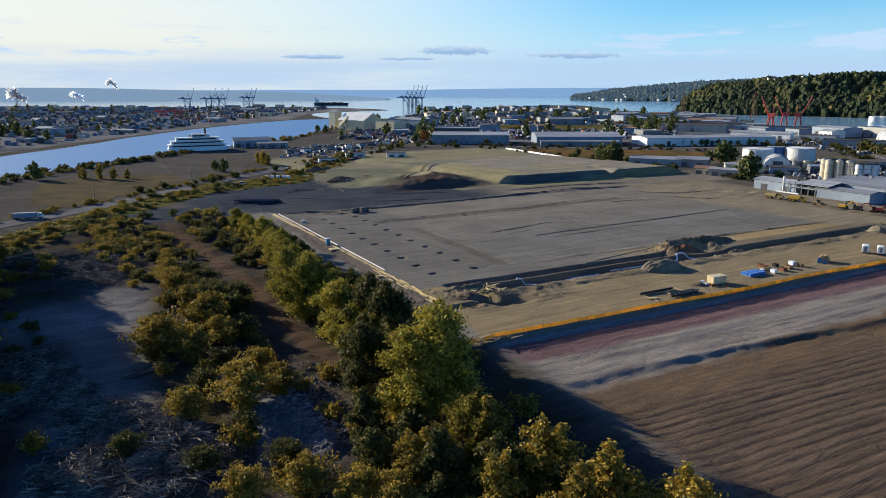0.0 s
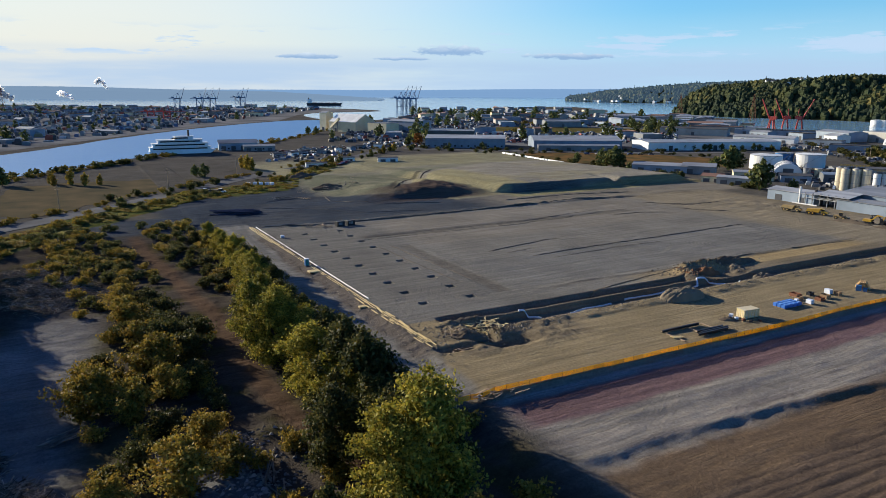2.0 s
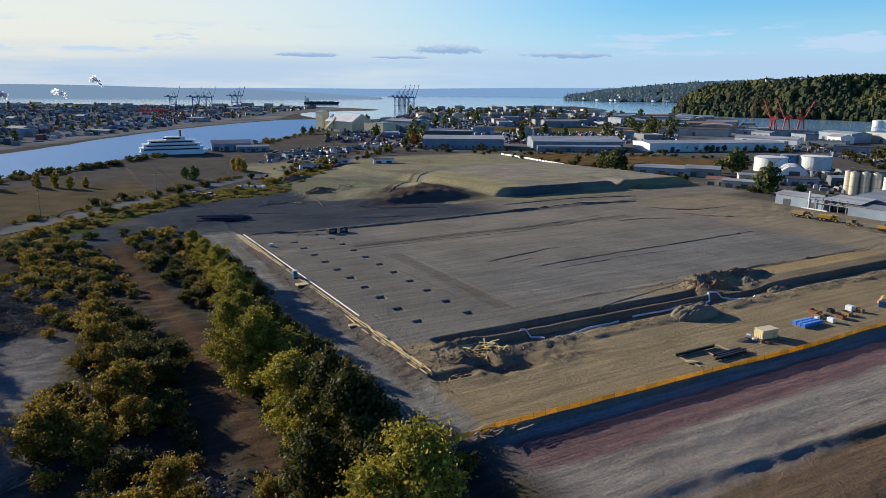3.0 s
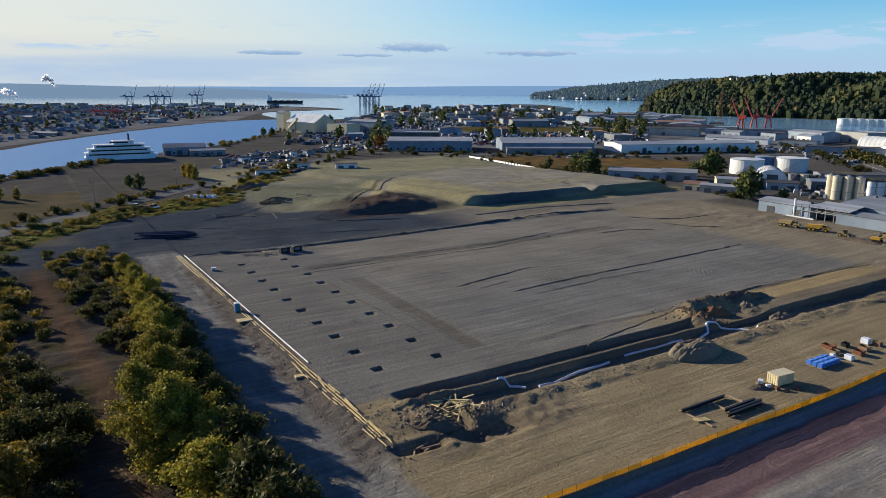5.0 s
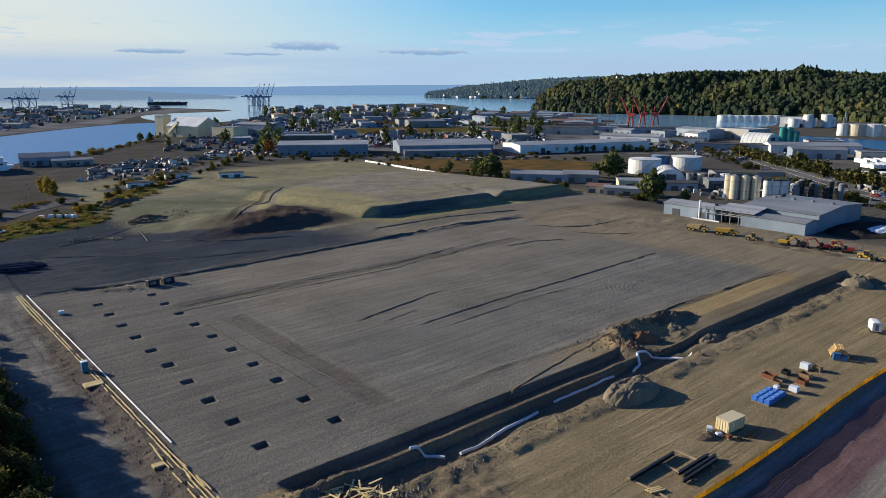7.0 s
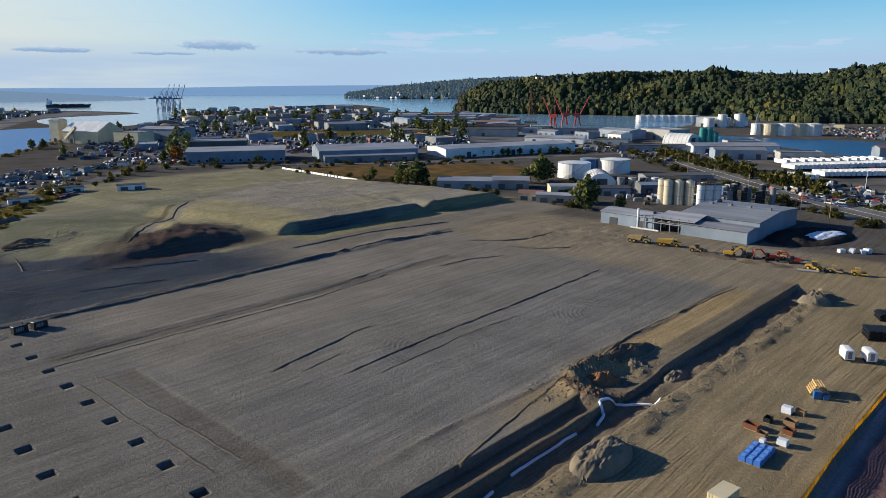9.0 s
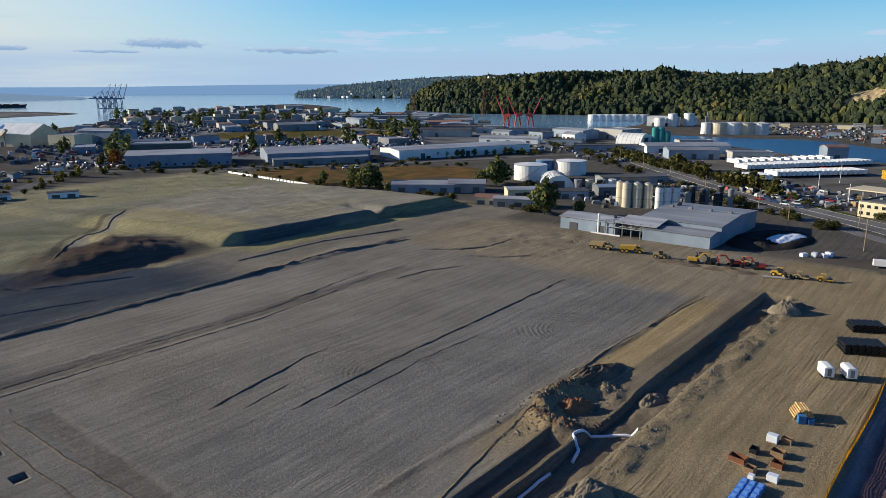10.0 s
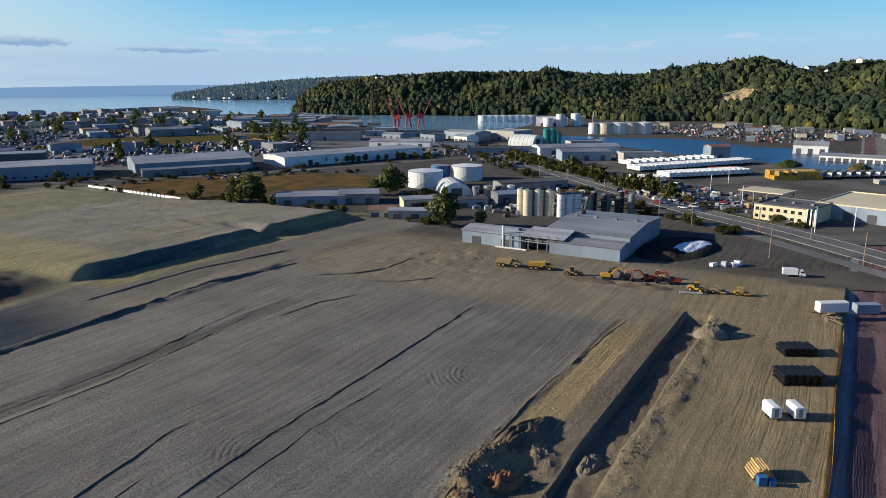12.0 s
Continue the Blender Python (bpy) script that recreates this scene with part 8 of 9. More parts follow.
zone(95, 11, -140, 360, 770, 1900, 8, port_land, "building among the port yards", "port buildings", (12, 52), (4, 9))
zone(150, 12, -1300, -385, 600, 2000, -20, west_land, "building across the river", "buildings across the river", (8, 36), (3, 8))
zone(26, 13, 250, 460, 850, 1400, -25, lambda x, y: x < 400 and x > 200 + 0.02 * y, "low building near the waterway", "waterway buildings", (20, 80), (5, 8))
zone(26, 14, 600, 860, 560, 900, 40, lambda x, y: x > 615 + (y < 650) * 10 and x < 830, "small shed on the log yard shore", "shore sheds", (8, 20), (3, 5))

# cement works with cream gabled store beside the river
shed("grain_store", "cream gabled bulk store beside the river", -150, 905, -35, 46, 34, 12, CREAM_METAL, WHITE_METAL, 9, 2, 0, "store")
shed("grain_store", "cream elevator house beside the bulk store", -186, 925, -35, 12, 12, 22, CREAM_METAL, ROOF_GREY, 2, 1, 0, "elevator")
shed("grain_store", "pale cream low store with a flat roof", -106, 868, -35, 30, 22, 12, CREAM_METAL, ROOF_GREY, 0, 2, 0, "store")
shed("grain_store", "blue-grey store at the river works", -78, 905, -35, 50, 26, 13, BLUE_METAL, ROOF_GREY, 2, 2, 0, "store")
con = thing("conveyor_bridge", "cream inclined conveyor bridge beside the bulk store", "conveyor", pose(-172, 900, -1, 0, 0, -45))
bm = B()
box(bm, 0, 0, 7, 30, 2.6, 2.4, 0, 0, -32)
part("gallery", bm, CREAM_METAL, con)
for k in range(3):
    bm = B()
    box(bm, -8 + 8 * k, 0, 0, 0.8, 0.8, 3 + 5 * k)
    part("trestle", bm, GREY_METAL, con)


BOAT_WHITE = surface("boat_white_paint", (0.82, 0.82, 0.82), (0.7, 0.7, 0.7), 0.3, 0.5, bump=0.0)


def riverboat():
    t = thing("riverboat", "large pale multi-deck vessel moored at the quay", "boat", pose(-236, 590, -0.9, 0, 0, 28))
    bm = B()
    profile(bm, [(-24, 0), (22, 0), (26, 3.0), (-25, 2.4)], -6, 6)
    part("hull", bm, BOAT_WHITE, t)
    for k, (l, w, z) in enumerate(((46, 11, 2.7), (42, 10.4, 5.6), (34, 9.4, 8.4), (14, 7, 11.0))):
        bm = B()
        box(bm, -1 + (k == 3) * 3, 0, z, l, w, 2.6)
        d = part("deck_house", bm, BOAT_WHITE, t)
        bm = B()
        box(bm, -1 + (k == 3) * 3, 0, z + 2.6, l + 1.6, w + 1.4, 0.22)
        part("deck", bm, WHITE_METAL, t)
        bm = B()
        box(bm, -1, -w / 2 - 0.04, z + 0.9, l * 0.9, 0.1, 1.0)
        part("glazing_band", bm, GLASS_DARK, d)
    for s in (-2, 2):
        bm = B()
        drum(bm, 6, s, 13.6, 0.6, 5, 12)
        part("funnel", bm, STEEL_DARK, t)


riverboat()
shed("quay_hall", "grey floating hall with blue roof beside the vessel", -203, 630, 22, 32, 18, 6, BLUE_METAL, ROOF_GREY, 2.5, 4, 6, "hall", "quay halls")
shed("quay_hall", "long low hall on the quay", -182, 622, 22, 26, 12, 4, GREY_METAL, ROOF_GREY, 1.0, 3, 4, "hall", "quay halls")


def freighter():
    t = thing("freighter", "dark long freighter anchored in the bay", "ship", pose(-461, 2222, -1, 0, 0, 0))
    bm = B()
    profile(bm, [(-52, 0), (50, 0), (55, 9), (46, 8), (-54, 8)], -9, 9)
    part("hull", bm, STEEL_DARK, t)
    bm = B()
    box(bm, -46, 0, 8, 10, 15, 10)
    box(bm, -46, 0, 18, 5, 10, 3)
    part("bridge", bm, WHITE_METAL, t)
    for k in range(4):
        bm = B()
        box(bm, -30 + 20 * k, 0, 8, 14, 13, 1.6)
        part("hatch", bm, RUST_STEEL, t)
    bm = B()
    drum(bm, -49, 0, 18, 1.6, 6, 12)
    part("funnel", bm, STEEL_DARK, t)


freighter()


def gantry(x, y, rz, h, paint, raised, label, group, scale=1.0):
    """A ship-to-shore crane on four legs with a boom."""
    t = thing("container_crane", label, "crane", pose(x, y, -1, 0, 0, rz) @ Matrix.Diagonal((scale, scale, scale, 1)), group)
    for sx in (-9, 9):
        for sy in (-8, 8):
            bm = B()
            box(bm, sx, sy, 0, 1.5, 1.5, h)
            part("leg", bm, paint, t)
    for sy in (-8, 8):
        bm = B()
        box(bm, 0, sy, h * 0.32, 18, 1.1, 1.3)
        part("sill_beam", bm, paint, t)
        bm = B()
        box(bm, 0, sy, h, 19.5, 1.2, 1.6)
        part("top_beam", bm, paint, t)
        bm = B()
        tube(bm, (-9, sy, h * 0.32), (9, sy, h), 0.45, n=6)
        part("brace", bm, paint, t)
    for sx in (-9, 9):
        bm = B()
        box(bm, sx, 0, h * 0.3, 1.2, 16, 1.3)
        part("cross_beam", bm, paint, t)
    bm = B()
    box(bm, 6, 0, h + 1.6, 46, 3.0, 2.2)
    box(bm, 14, 0, h + 3.8, 8, 4.4, 3.6)
    part("back_girder", bm, paint, t)
    bm = B()
    tube(bm, (-10, 0, h + 2), (-4, 0, h + 20), 0.7, n=6)
    tube(bm, (4, 0, h + 2), (-4, 0, h + 20), 0.6, n=6)
    tube(bm, (-4, 0, h + 20), (26, 0, h + 3), 0.25, n=5)
    part("mast", bm, paint, t)
    bm = B()
    if raised:
        tip = (-26, 0, h + 38)
    else:
        tip = (-52, 0, h + 2.5)
    for s in (-1.3, 1.3):
        tube(bm, (-14, s, h + 2.4), (tip[0], s, tip[2]), 0.8, 0.5, 6)
    for k in range(8):
        f = (k + 0.5) / 8
        box(bm, -14 + (tip[0] + 14) * f, 0, h + 2.4 + (tip[2] - h - 2.4) * f, 0.5, 2.6, 0.5)
    part("boom", bm, paint, t)
    bm = B()
    tube(bm, (-4, 0, h + 20), tip, 0.22, n=5)
    part("stay", bm, paint, t)


for k in range(4):
    gantry(-176 + 11 * k, 1752 - 6 * k, 196, 34, CRANE_BLUE, True, "blue container crane with its boom raised", "raised blue cranes", 0.82)
for k, (x, y) in enumerate(((-725, 1745), (-672, 1750), (-655, 1752), (-637, 1748), (-660, 2000), (-648, 2006))):
    gantry(x, y, 190 + 5 * k, 36, CRANE_BLUE, True, "dark blue container crane across the river", "western container cranes", 0.72)
gantry(-560, 1240, 210, 18, CRANE_RED, False, "red gantry crane on the western quay", "red gantry cranes", 0.6)
gantry(-530, 1236, 210, 18, CRANE_RED, False, "red gantry crane at the western quay edge", "red gantry cranes", 0.6)


def luffing(x, y, rz, label):
    t = thing("luffing_crane", label, "crane", pose(x, y, -1, 0, 0, rz), "red luffing cranes")
    for sx in (-3, 3):
        for sy in (-3, 3):
            bm = B()
            tube(bm, (sx * 1.3, sy * 1.3, 0), (sx * 0.7, sy * 0.7, 12), 0.85, n=6)
            part("leg", bm, CRANE_RED, t)
    bm = B()
    box(bm, 0, 0, 12, 6, 6, 1.2)
    box(bm, -2, 0, 13.2, 8, 5, 4)
    part("machine_house", bm, CRANE_RED, t)
    bm = B()
    for s in (-1, 1):
        tube(bm, (3, s * 1.6, 14), (15, s * 0.8, 40), 0.75, 0.5, 6)
        tube(bm, (-3, s, 17), (-2, s, 27), 0.35, n=6)
    for k in range(9):
        f = (k + 0.5) / 9
        box(bm, 3 + 12 * f, 0, 14 + 26 * f, 0.6, 3.4 - 1.6 * f, 0.6)
    part("jib", bm, CRANE_RED, t)
    bm = B()
    tube(bm, (-2, 0, 27), (15, 0, 40), 0.15, n=5)
    part("cable", bm, STEEL_DARK, t)


luffing(407, 1005, 140, "red luffing harbour crane leaning back")
luffing(450, 1018, -30, "red luffing harbour crane beside the waterway")
luffing(436, 1030, 160, "faded red harbour crane beside the waterway")


def lattice(x, y, h, label):
    t = thing("lattice_pylon", label, "pylon", pose(x, y, -1))
    for sx in (-1, 1):
        for sy in (-1, 1):
            bm = B()
            tube(bm, (sx * 4.5, sy * 4.5, 0), (sx * 0.6, sy * 0.6, h), 0.35, 0.2, 5)
            part("leg", bm, RUST_STEEL, t)
    bm = B()
    for k in range(8):
        f0, f1 = k / 8, (k + 1) / 8
        w0, w1 = 4.5 - 3.9 * f0, 4.5 - 3.9 * f1
        for s in (-1, 1):
            tube(bm, (-w0, s * w0, h * f0), (w1, s * w1, h * f1), 0.16, n=4)
            tube(bm, (s * w0, w0, h * f0), (s * w1, -w1, h * f1), 0.16, n=4)
    part("bracing", bm, RUST_STEEL, t)
    for k in range(3):
        bm = B()
        box(bm, 0, 0, h * (0.72 + 0.1 * k), 16 - 3 * k, 0.5, 0.5)
        part("crossarm", bm, RUST_STEEL, t)


lattice(487, 1279, 46, "tall rust red lattice power pylon beside the hill")
lattice(452, 1590, 44, "lattice power pylon near the headland")
lattice(-1000, 1500, 52, "lattice tower in the western port")


def utility_pole(m, label, group):
    t = thing("utility_pole", label, "pole", m, group)
    bm = B()
    tube(bm, (0, 0, -0.5), (0, 0, 11), 0.2, 0.13, 8)
    part("pole", bm, OLD_BOARD, t)
    bm = B()
    box(bm, 0, 0, 10.0, 2.6, 0.16, 0.18)
    box(bm, 0, 0, 8.9, 2.0, 0.14, 0.16)
    part("crossarm", bm, OLD_BOARD, t)
    for s in (-1.1, -0.5, 0.5, 1.1):
        bm = B()
        drum(bm, s, 0, 10.18, 0.07, 0.2, 6)
        part("insulator", bm, GREY_METAL, t)
    return t


first_pole = None
for x, y in ((242, 391), (231, 340), (254, 327), (262, 310), (244, 279), (248, 374), (256, 420), (268, 465), (281, 510), (296, 560), (-196, 262), (-178, 320), (-158, 385), (-140, 440), (-118, 505), (-100, 560), (225, 300)):
    if first_pole is None:
        first_pole = utility_pole(on(x, y, 20), "wooden utility pole with two crossarms beside a road", "utility poles")
    else:
        copy_thing(first_pole, on(x, y, 20))


def street_lamp(m):
    t = thing("street_lamp", "tall white light pole in the office lot", "lamp post", m, "lot light poles")
    bm = B()
    tube(bm, (0, 0, 0), (0, 0, 10.5), 0.2, 0.14, 8)
    part("pole", bm, WHITE_METAL, t)
    bm = B()
    box(bm, 0, 0, 10.4, 1.8, 0.35, 0.2, bevel=0.05)
    part("lamp_head", bm, GREY_METAL, t)
    return t


lamp0 = street_lamp(on(276, 318, 10))
for x, y in ((292, 312), (300, 372), (322, 410), (360, 430)):
    copy_thing(lamp0, on(x, y, 30))


def car(m, paint, label, group, tall=0.0):
    t = thing("car", label, "car", m, group)
    bm = B()
    profile(bm, [(-2.2, 0.35), (-2.25, 0.85), (-1.2, 0.95), (1.0, 0.95), (2.1, 0.8), (2.2, 0.35)], -0.88, 0.88)
    part("body", bm, paint, t)
    bm = B()
    profile(bm, [(-1.7, 0.95), (-1.3, 1.45 + tall), (0.5, 1.45 + tall), (1.1, 0.95)], -0.78, 0.78)
    part("cabin", bm, GLASS_DARK, t)
    bm = B()
    profile(bm, [(-1.25, 1.45 + tall), (-1.2, 1.5 + tall), (0.45, 1.5 + tall), (0.5, 1.45 + tall)], -0.74, 0.74)
    part("roof", bm, paint, t)
    for wx in (-1.35, 1.35):
        for s in (-0.8, 0.8):
            bm = B()
            tube(bm, (wx, s - 0.1, 0.33), (wx, s + 0.1, 0.33), 0.33, n=10)
            part("wheel", bm, RUBBER, t)
    return t


CARS = [car(pose(0, 0, 0), p, l, "parked cars", h) for p, l, h in zip(CAR_PAINTS, ("white van parked in a yard", "grey car parked in a yard", "black car parked in a yard", "dark blue car parked in a yard", "red car parked in a yard"), (0.5, 0, 0, 0, 0))]
used = set()


def park(x, y, rz, k):
    m = on(x, y, rz, 0.1)
    if k in used:
        copy_thing(CARS[k], m)
    else:
        used.add(k)
        CARS[k].matrix_basis = m


rnd_c = random.Random(9)
CAR_LOTS = ((292, 392, 38, 34, 26, -60), (300, 360, 10, 20, 8, 10), (266, 480, 14, 40, 14, 15), (-140, 600, 36, 40, 22, 30), (-100, 660, 30, 30, 12, 10), (40, 740, 40, 16, 12, 0), (125, 610, 60, 10, 8, 5), (225, 458, 16, 10, 6, 10), (318, 312, 10, 8, 4, -70), (-128, 380, 14, 10, 5, 30), (140, 760, 50, 24, 18, 0), (350, 560, 20, 30, 12, 30), (-86, 520, 10, 26, 6, 60))
for x, y, sx, sy, n, rz in CAR_LOTS:
    for k in range(n):
        col, row = k % 7, k // 7
        park(x - sx / 2 + sx * col / 7 + rnd_c.uniform(-1, 1), y - sy / 2 + row * max(6.0, sy / 4) + rnd_c.uniform(-1, 1), rz + rnd_c.choice((0, 180)) + rnd_c.uniform(-6, 6), rnd_c.choice((0, 0, 1, 1, 2, 3, 4)))
for k in range(8):
    shed("yard_shed", "small shed or stacked load in the river yard", -150 + 9 * k + rnd_c.uniform(-3, 3), 560 + 14 * k + rnd_c.uniform(-6, 6), 30 + 20 * k, 7, 5, 3, (GREY_METAL, WHITE_METAL, BLUE_METAL)[k % 3], ROOF_DARK, 0.6, 1, 0, "shed", "river yard sheds")
for x, y, rz in ((-105, 498, 20), (-90, 522, 20), (-59, 522, 10)):
    shed("yard_shed", "low dark roofed site shed beside the river road", x, y, rz, 14, 5, 2.8, WHITE_METAL, ROOF_DARK, 0.4, 2, 0, "shed", "river road sheds")


def jersey_row():
    t = thing("barrier_row", "line of white concrete barriers along the stockpile", "barrier", pose(0, 0, 0))
    first, pts = None, curved([(26, 606), (45, 570), (66, 530)], 14, False)
    for i, ((x0, y0), (x1, y1)) in enumerate(zip(pts, pts[1:])):
        m = pose((x0 + x1) / 2, (y0 + y1) / 2, -0.6, 0, 0, math.degrees(math.atan2(y1 - y0, x1 - x0)))
        if first is None:
            bm = B()
            a = [(-0.45, 0), (0.45, 0), (0.3, 0.4), (0.15, 1.2), (-0.15, 1.2), (-0.3, 0.4)]
            lo = [bm.verts.new((-1.3, y, z)) for y, z in a]
            hi = [bm.verts.new((1.3, y, z)) for y, z in a]
            bm.faces.new(lo)
            bm.faces.new(hi[::-1])
            for k in range(6):
                bm.faces.new((lo[k], lo[(k + 1) % 6], hi[(k + 1) % 6], hi[k]))
            first = part("barrier", bm, WHITE_METAL, t)
            first.matrix_basis = m
        else:
            again("barrier", first, t, m)


jersey_row()

# plastic sheeting on the dirt bank beside the plant
heap("dirt_bank", 208, 325, 23, 13, 1.5, surface("black_muck", (0.055, 0.048, 0.04), (0.03, 0.027, 0.024), 0.4, 0.95, bump=0.8, grain=3), "wide bank of black muck beside the plant", "bank", 14.2, 20, 0.5, 40, 4.0)
heap("plastic_sheeting", 212, 321.5, 13, 6.0, 2.1, WHITE_PLASTIC, "white plastic sheeting draped over the muck bank", "sheeting", 15.2, 15, 0.06, 26, 4.0)

# woodland houses on the hill and headland
rnd_h = random.Random(12)
house0 = None
HV = np.array(hill_verts).reshape(-1, hill_w, 3)
for k in range(56):
    i, j = rnd_h.randrange(6, HV.shape[0] - 12), rnd_h.choice((10, 11, 12, 13, 13, 14))
    x, y, z = HV[i, j]
    x, y = x + rnd_h.uniform(-25, 25), y + rnd_h.uniform(-25, 25)
    m = pose(x, y, z + 4.5, 0, 0, rnd_h.uniform(0, 360))
    if house0 is None:
        house0 = shed("hill_house", "pale house among the trees on the hill", 0, 0, 0, 13, 10, 6, WHITE_METAL, ROOF_DARK, 3.0, 1, 3, "house", "hill houses", 0, 2)
        house0.matrix_basis = m
    else:
        copy_thing(house0, m)
PV = np.array(point_verts).reshape(-1, point_w, 3)
for k in range(34):
    i, j = rnd_h.randrange(1, PV.shape[0] - 8), rnd_h.choice((0, 0, 1, 1, 2))
    x, y, z = PV[i, j]
    copy_thing(house0, pose(x + rnd_h.uniform(-20, 20), y + rnd_h.uniform(-20, 20), z + 3, 0, 0, rnd_h.uniform(0, 360)))

# scattered trees of the port and the far bank
spots = []
for k in range(110):
    x, y = rnd_h.uniform(-150, 420), rnd_h.uniform(700, 1500)
    if port_land(x, y) and not (150 < x < 300 and y < 700):
        spots.append((x, y, rnd_h.uniform(0.8, 1.5)))
for k in range(130):
    x, y = rnd_h.uniform(-1300, -390), rnd_h.uniform(560, 1900)
    if west_land(x, y):
        spots.append((x, y, rnd_h.uniform(0.5, 1.2)))
for k in range(40):
    spots.append((-520 - rnd_h.uniform(0, 260), 760 + rnd_h.uniform(-30, 60), rnd_h.uniform(0.9, 1.4)))
for k in range(16):
    spots.append((220 + 3 * k + rnd_h.uniform(-4, 4), 1035 - 7 * k + rnd_h.uniform(-6, 6), rnd_h.uniform(0.9, 1.3)))
port_tree = tree("port_tree", "dark green broadleaf tree among the port yards", "tree", 12.0, 4.8, 201, LEAF_FAR, 1.3, 160, 0.0, "trees of the port yards")
place(port_tree, spots, 21)
bank_bush = tree("bank_bush", "low green bush on the river bank", "bush", 3.4, 3.4, 211, LEAF_OLIVE, 0.8, 120, 0.0, "river bank bushes")
bank = [(x + rnd_h.uniform(-4, 8), y + rnd_h.uniform(-5, 5), rnd_h.uniform(0.4, 1.1)) for x, y in curved([(-255, 330), (-268, 400), (-260, 450), (-244, 500), (-246, 560)], 16, False)]
place(bank_bush, bank, 22)


def clutter(name, n, seed, spot, label, low=1.2, high=2.2, size=0.68):
    """Parked vehicles, crates and machines too small and many to tell apart."""
    rng = np.random.RandomState(seed)
    verts, faces = [], []
    made = 0
    while made < n:
        x, y, turn = spot(rng)
        if x is None:
            continue
        made += 1
        lx, ly, h = rng.uniform(1.4, 3.4) * size, rng.uniform(1.0, 1.5) * size, rng.uniform(low, high)
        c, s = math.cos(turn), math.sin(turn)
        i = len(verts)
        for z, k in ((-1.3, 1.0), (-1 + h * 0.65, 1.0), (-1 + h, 0.72)):
            for dx, dy in ((-lx, -ly), (lx, -ly), (lx, ly), (-lx, ly)):
                verts.append((x + (dx * c - dy * s) * k, y + (dx * s + dy * c) * k, z))
        for r in (0, 4):
            for q in range(4):
                faces.append((i + r + q, i + r + (q + 1) % 4, i + r + 4 + (q + 1) % 4, i + r + 4 + q))
        faces.append((i + 8, i + 9, i + 10, i + 11))
    return tagged(new(name, raw(name, verts, faces, CLUTTER)), label, "clutter", kind="stuff")


def clutter_material():
    m, nt, b = shader("mixed_paint")
    N, K = nt.nodes.new, nt.links.new
    geo, ramp = N("ShaderNodeNewGeometry"), N("ShaderNodeValToRGB")
    ramp.color_ramp.interpolation = "CONSTANT"
    els = ramp.color_ramp.elements
    els[0].position, els[0].color = 0.0, (0.03, 0.03, 0.033, 1)
    els[1].position, els[1].color = 0.94, (0.30, 0.06, 0.03, 1)
    for p, c in ((0.3, (0.09, 0.09, 0.095)), (0.5, (0.20, 0.20, 0.20)), (0.70, (0.50, 0.50, 0.48)), (0.78, (0.07, 0.11, 0.20)), (0.86, (0.25, 0.17, 0.08))):
        els.new(p).color = (*c, 1)
    K(geo.outputs["Random Per Island"], ramp.inputs["Fac"])
    K(ramp.outputs[0], b.inputs["Base Color"])
    b.inputs["Roughness"].default_value = 0.5
    return m


CLUTTER = clutter_material()


def west_spot(rng):
    x, y = rng.uniform(-1150, -388), rng.uniform(560, 1850)
    return (x, y, rng.choice([0.3, 1.9]) + rng.normal() * 0.1) if west_land(x, y) else (None, None, 0)


def port_spot(rng):
    x, y = rng.uniform(-145, 380), rng.uniform(720, 1750)
    return (x, y, rng.choice([0.1, 1.7]) + rng.normal() * 0.1) if port_land(x, y) else (None, None, 0)


def yard_spot(rng):
    k = rng.randint(5)
    cx, cy, sx, sy = ((-125, 590, 26, 60), (-70, 690, 30, 24), (225, 440, 40, 34), (305, 400, 26, 40), (330, 640, 40, 70))[k]
    return cx + rng.uniform(-sx, sx), cy + rng.uniform(-sy, sy), rng.uniform(0, 3.1)


def shore_spot(rng):
    f = rng.rand()
    return 620 + 210 * rng.rand(), 590 + 260 * f, rng.uniform(0, 3.1)


clutter("parked_clutter", 2600, 31, west_spot, "countless parked vehicles and stacked goods across the river", 1.5, 6.0, 1.3)
clutter("port_clutter", 4200, 32, port_spot, "countless parked vehicles and goods in the port yards", 1.3, 3.5, 1.0)
clutter("yard_clutter", 620, 33, yard_spot, "mixed machines, crates and vehicles in the yards")
clutter("shore_clutter", 500, 34, shore_spot, "logs, sheds and boats along the far shore of the inlet")


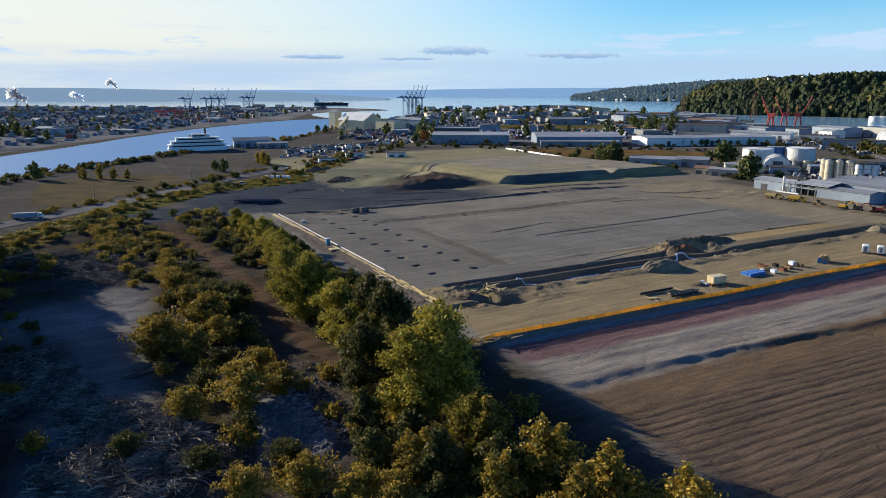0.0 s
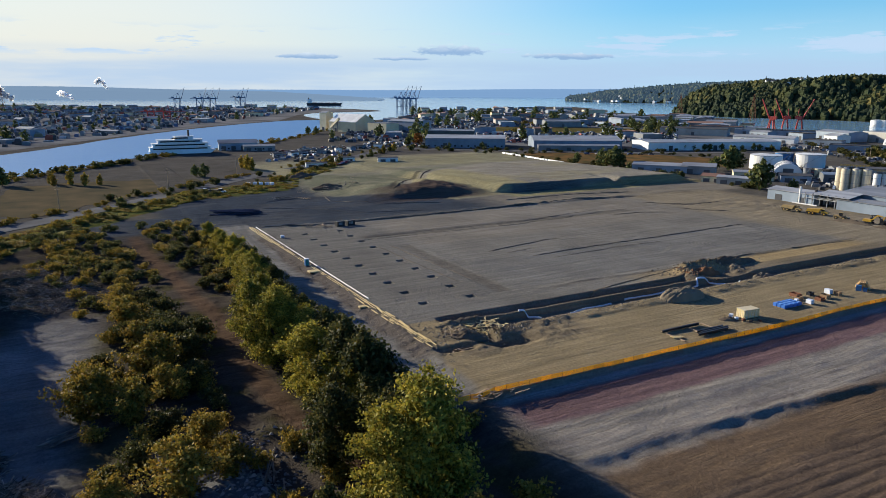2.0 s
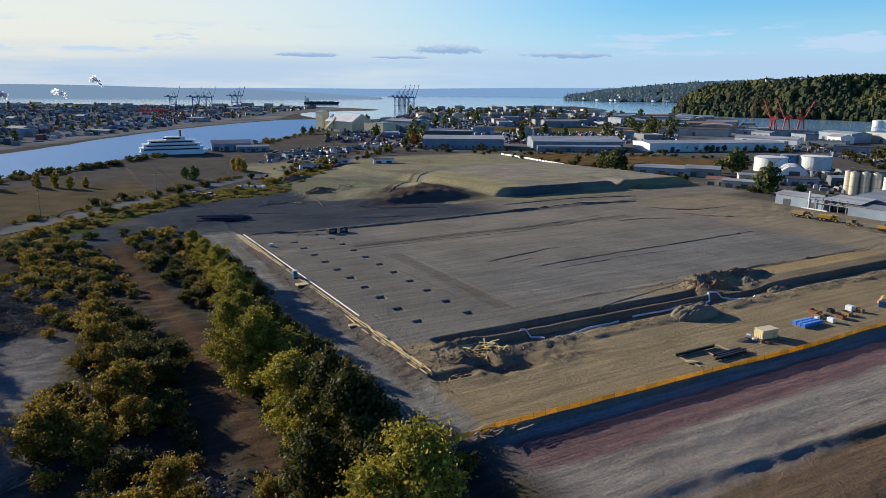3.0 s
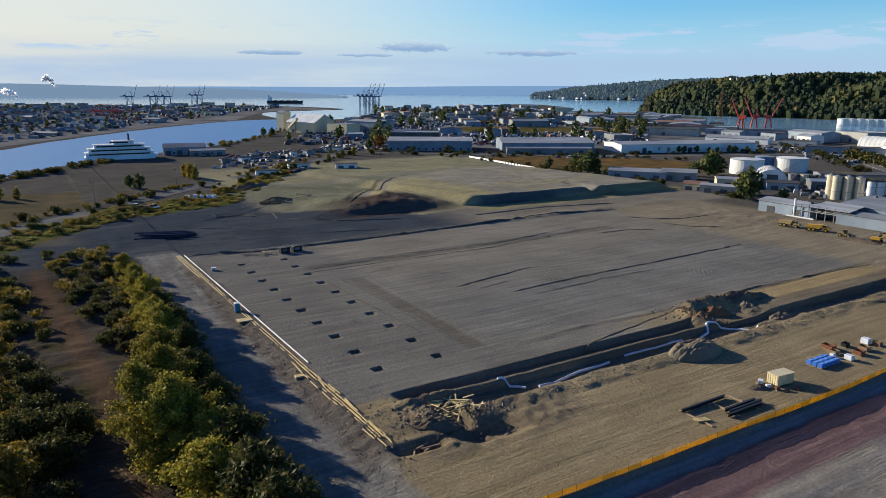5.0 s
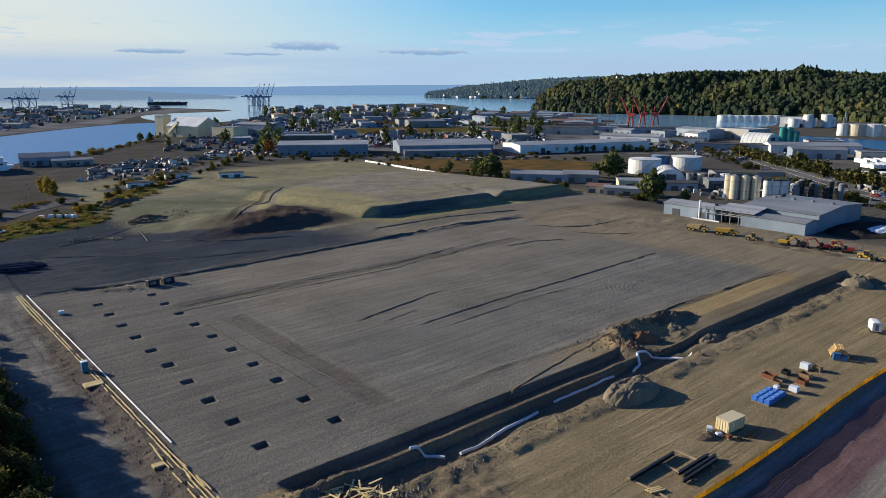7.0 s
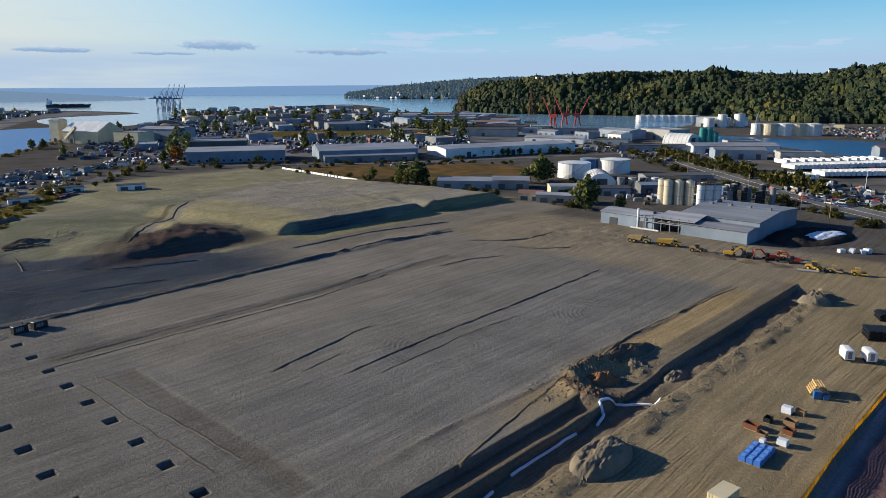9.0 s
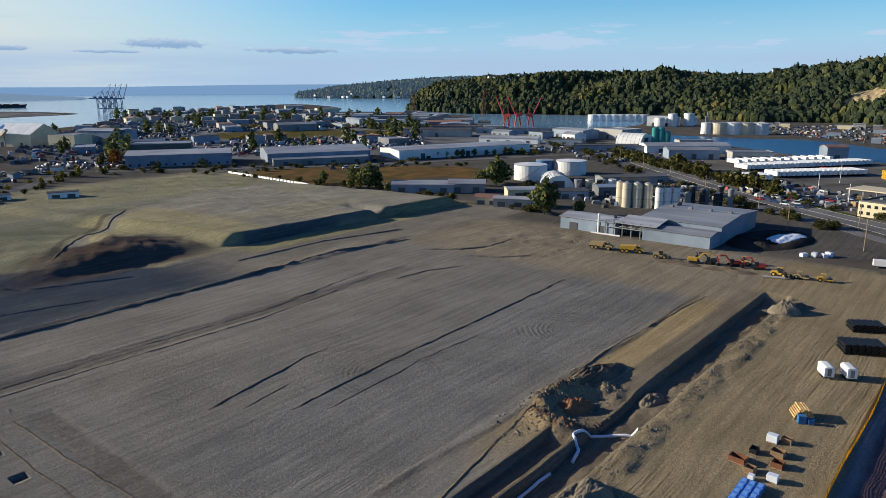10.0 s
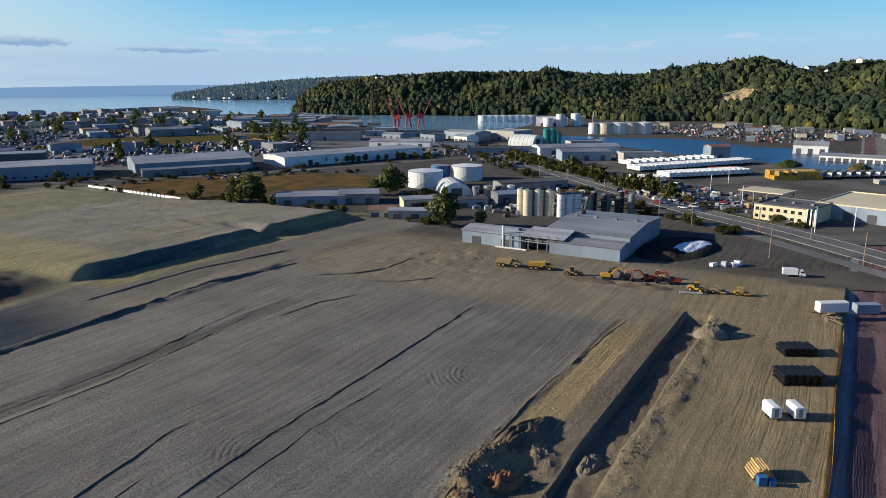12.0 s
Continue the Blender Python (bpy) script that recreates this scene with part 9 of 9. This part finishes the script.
def steam(x, y, z, s, seed, label):
    """A white plume above a mill, of many small puffs."""
    rnd = np.random.RandomState(seed)
    clumps = [(x + s * (0.9 * k + rnd.normal() * 0.3), y + rnd.normal() * s * 0.3, z + abs(s) * (0.7 * k - 0.03 * k * k) + rnd.normal() * s * 0.3, abs(s) * (0.5 + 0.16 * k)) for k in range(6)]
    q = foliage(rnd, clumps, 260, abs(s) * 0.55, 0.8)
    return tagged(new("steam_plume", leaf_mesh("steam_plume", q, STEAM)), label, "steam", kind="stuff")


STEAM = leaves("white_steam", (0.95, 0.95, 0.95), (0.95, 0.95, 0.95), (0.95, 0.95, 0.95))
STEAM.node_tree.nodes["Mix Shader"].inputs[0].default_value = 0.6
steam(-1150, 1760, 20, -8, 3, "white steam plume over a distant mill")
steam(-1020, 1800, 22, -6, 4, "small white steam plume over a distant mill")
steam(-1010, 1960, 55, -6, 5, "drifting white steam high over a distant mill")



# weeds and shrubs along roads, fences and plots
rnd_w = random.Random(44)


def along(line, n, spread, lo, hi):
    pts = curved(line, 8, False)
    res = []
    for _ in range(n):
        i = rnd_w.randrange(len(pts) - 1)
        f = rnd_w.random()
        x, y = (pts[i][k] * (1 - f) + pts[i + 1][k] * f for k in (0, 1))
        res.append((x + rnd_w.gauss(0, spread), y + rnd_w.gauss(0, spread), rnd_w.uniform(lo, hi)))
    return res


bush_mass("roadside_shrubbery", small, along([(x - 24, y + 6) for x, y in ROAD_EAST[2:]], 70, 3, 0.8, 1.8) + along([(x + 14, y) for x, y in ROAD_EAST[2:]], 60, 2.5, 0.6, 1.6) + along([(150, 412), (176, 470), (190, 490)], 22, 6, 0.8, 1.6) + along([(40, 612), (110, 626), (190, 592)], 30, 3, 0.6, 1.3) + along([(-60, 655), (60, 640), (300, 652)], 50, 5, 0.7, 1.5), 5, LEAF_OLIVE, "olive weeds and shrubs along the roads and plots")
bush_mass("bank_shrubbery", thicket, along([(-262, 400), (-246, 500), (-236, 570)], 40, 2.5, 0.5, 1.2) + along([(-198, 700), (-186, 810), (-190, 960)], 40, 3, 0.6, 1.4) + along([(x - 9, y) for x, y in ROAD_WEST[1:8]], 70, 2.0, 0.4, 1.0) + along([(0, 900), (140, 880), (260, 900)], 40, 6, 1.0, 2.0) + along([(60, 1100), (200, 1080), (330, 1040)], 40, 12, 1.2, 2.4), 6, LEAF_SHRUB, "golden weeds and shrubs along the river bank and plots")
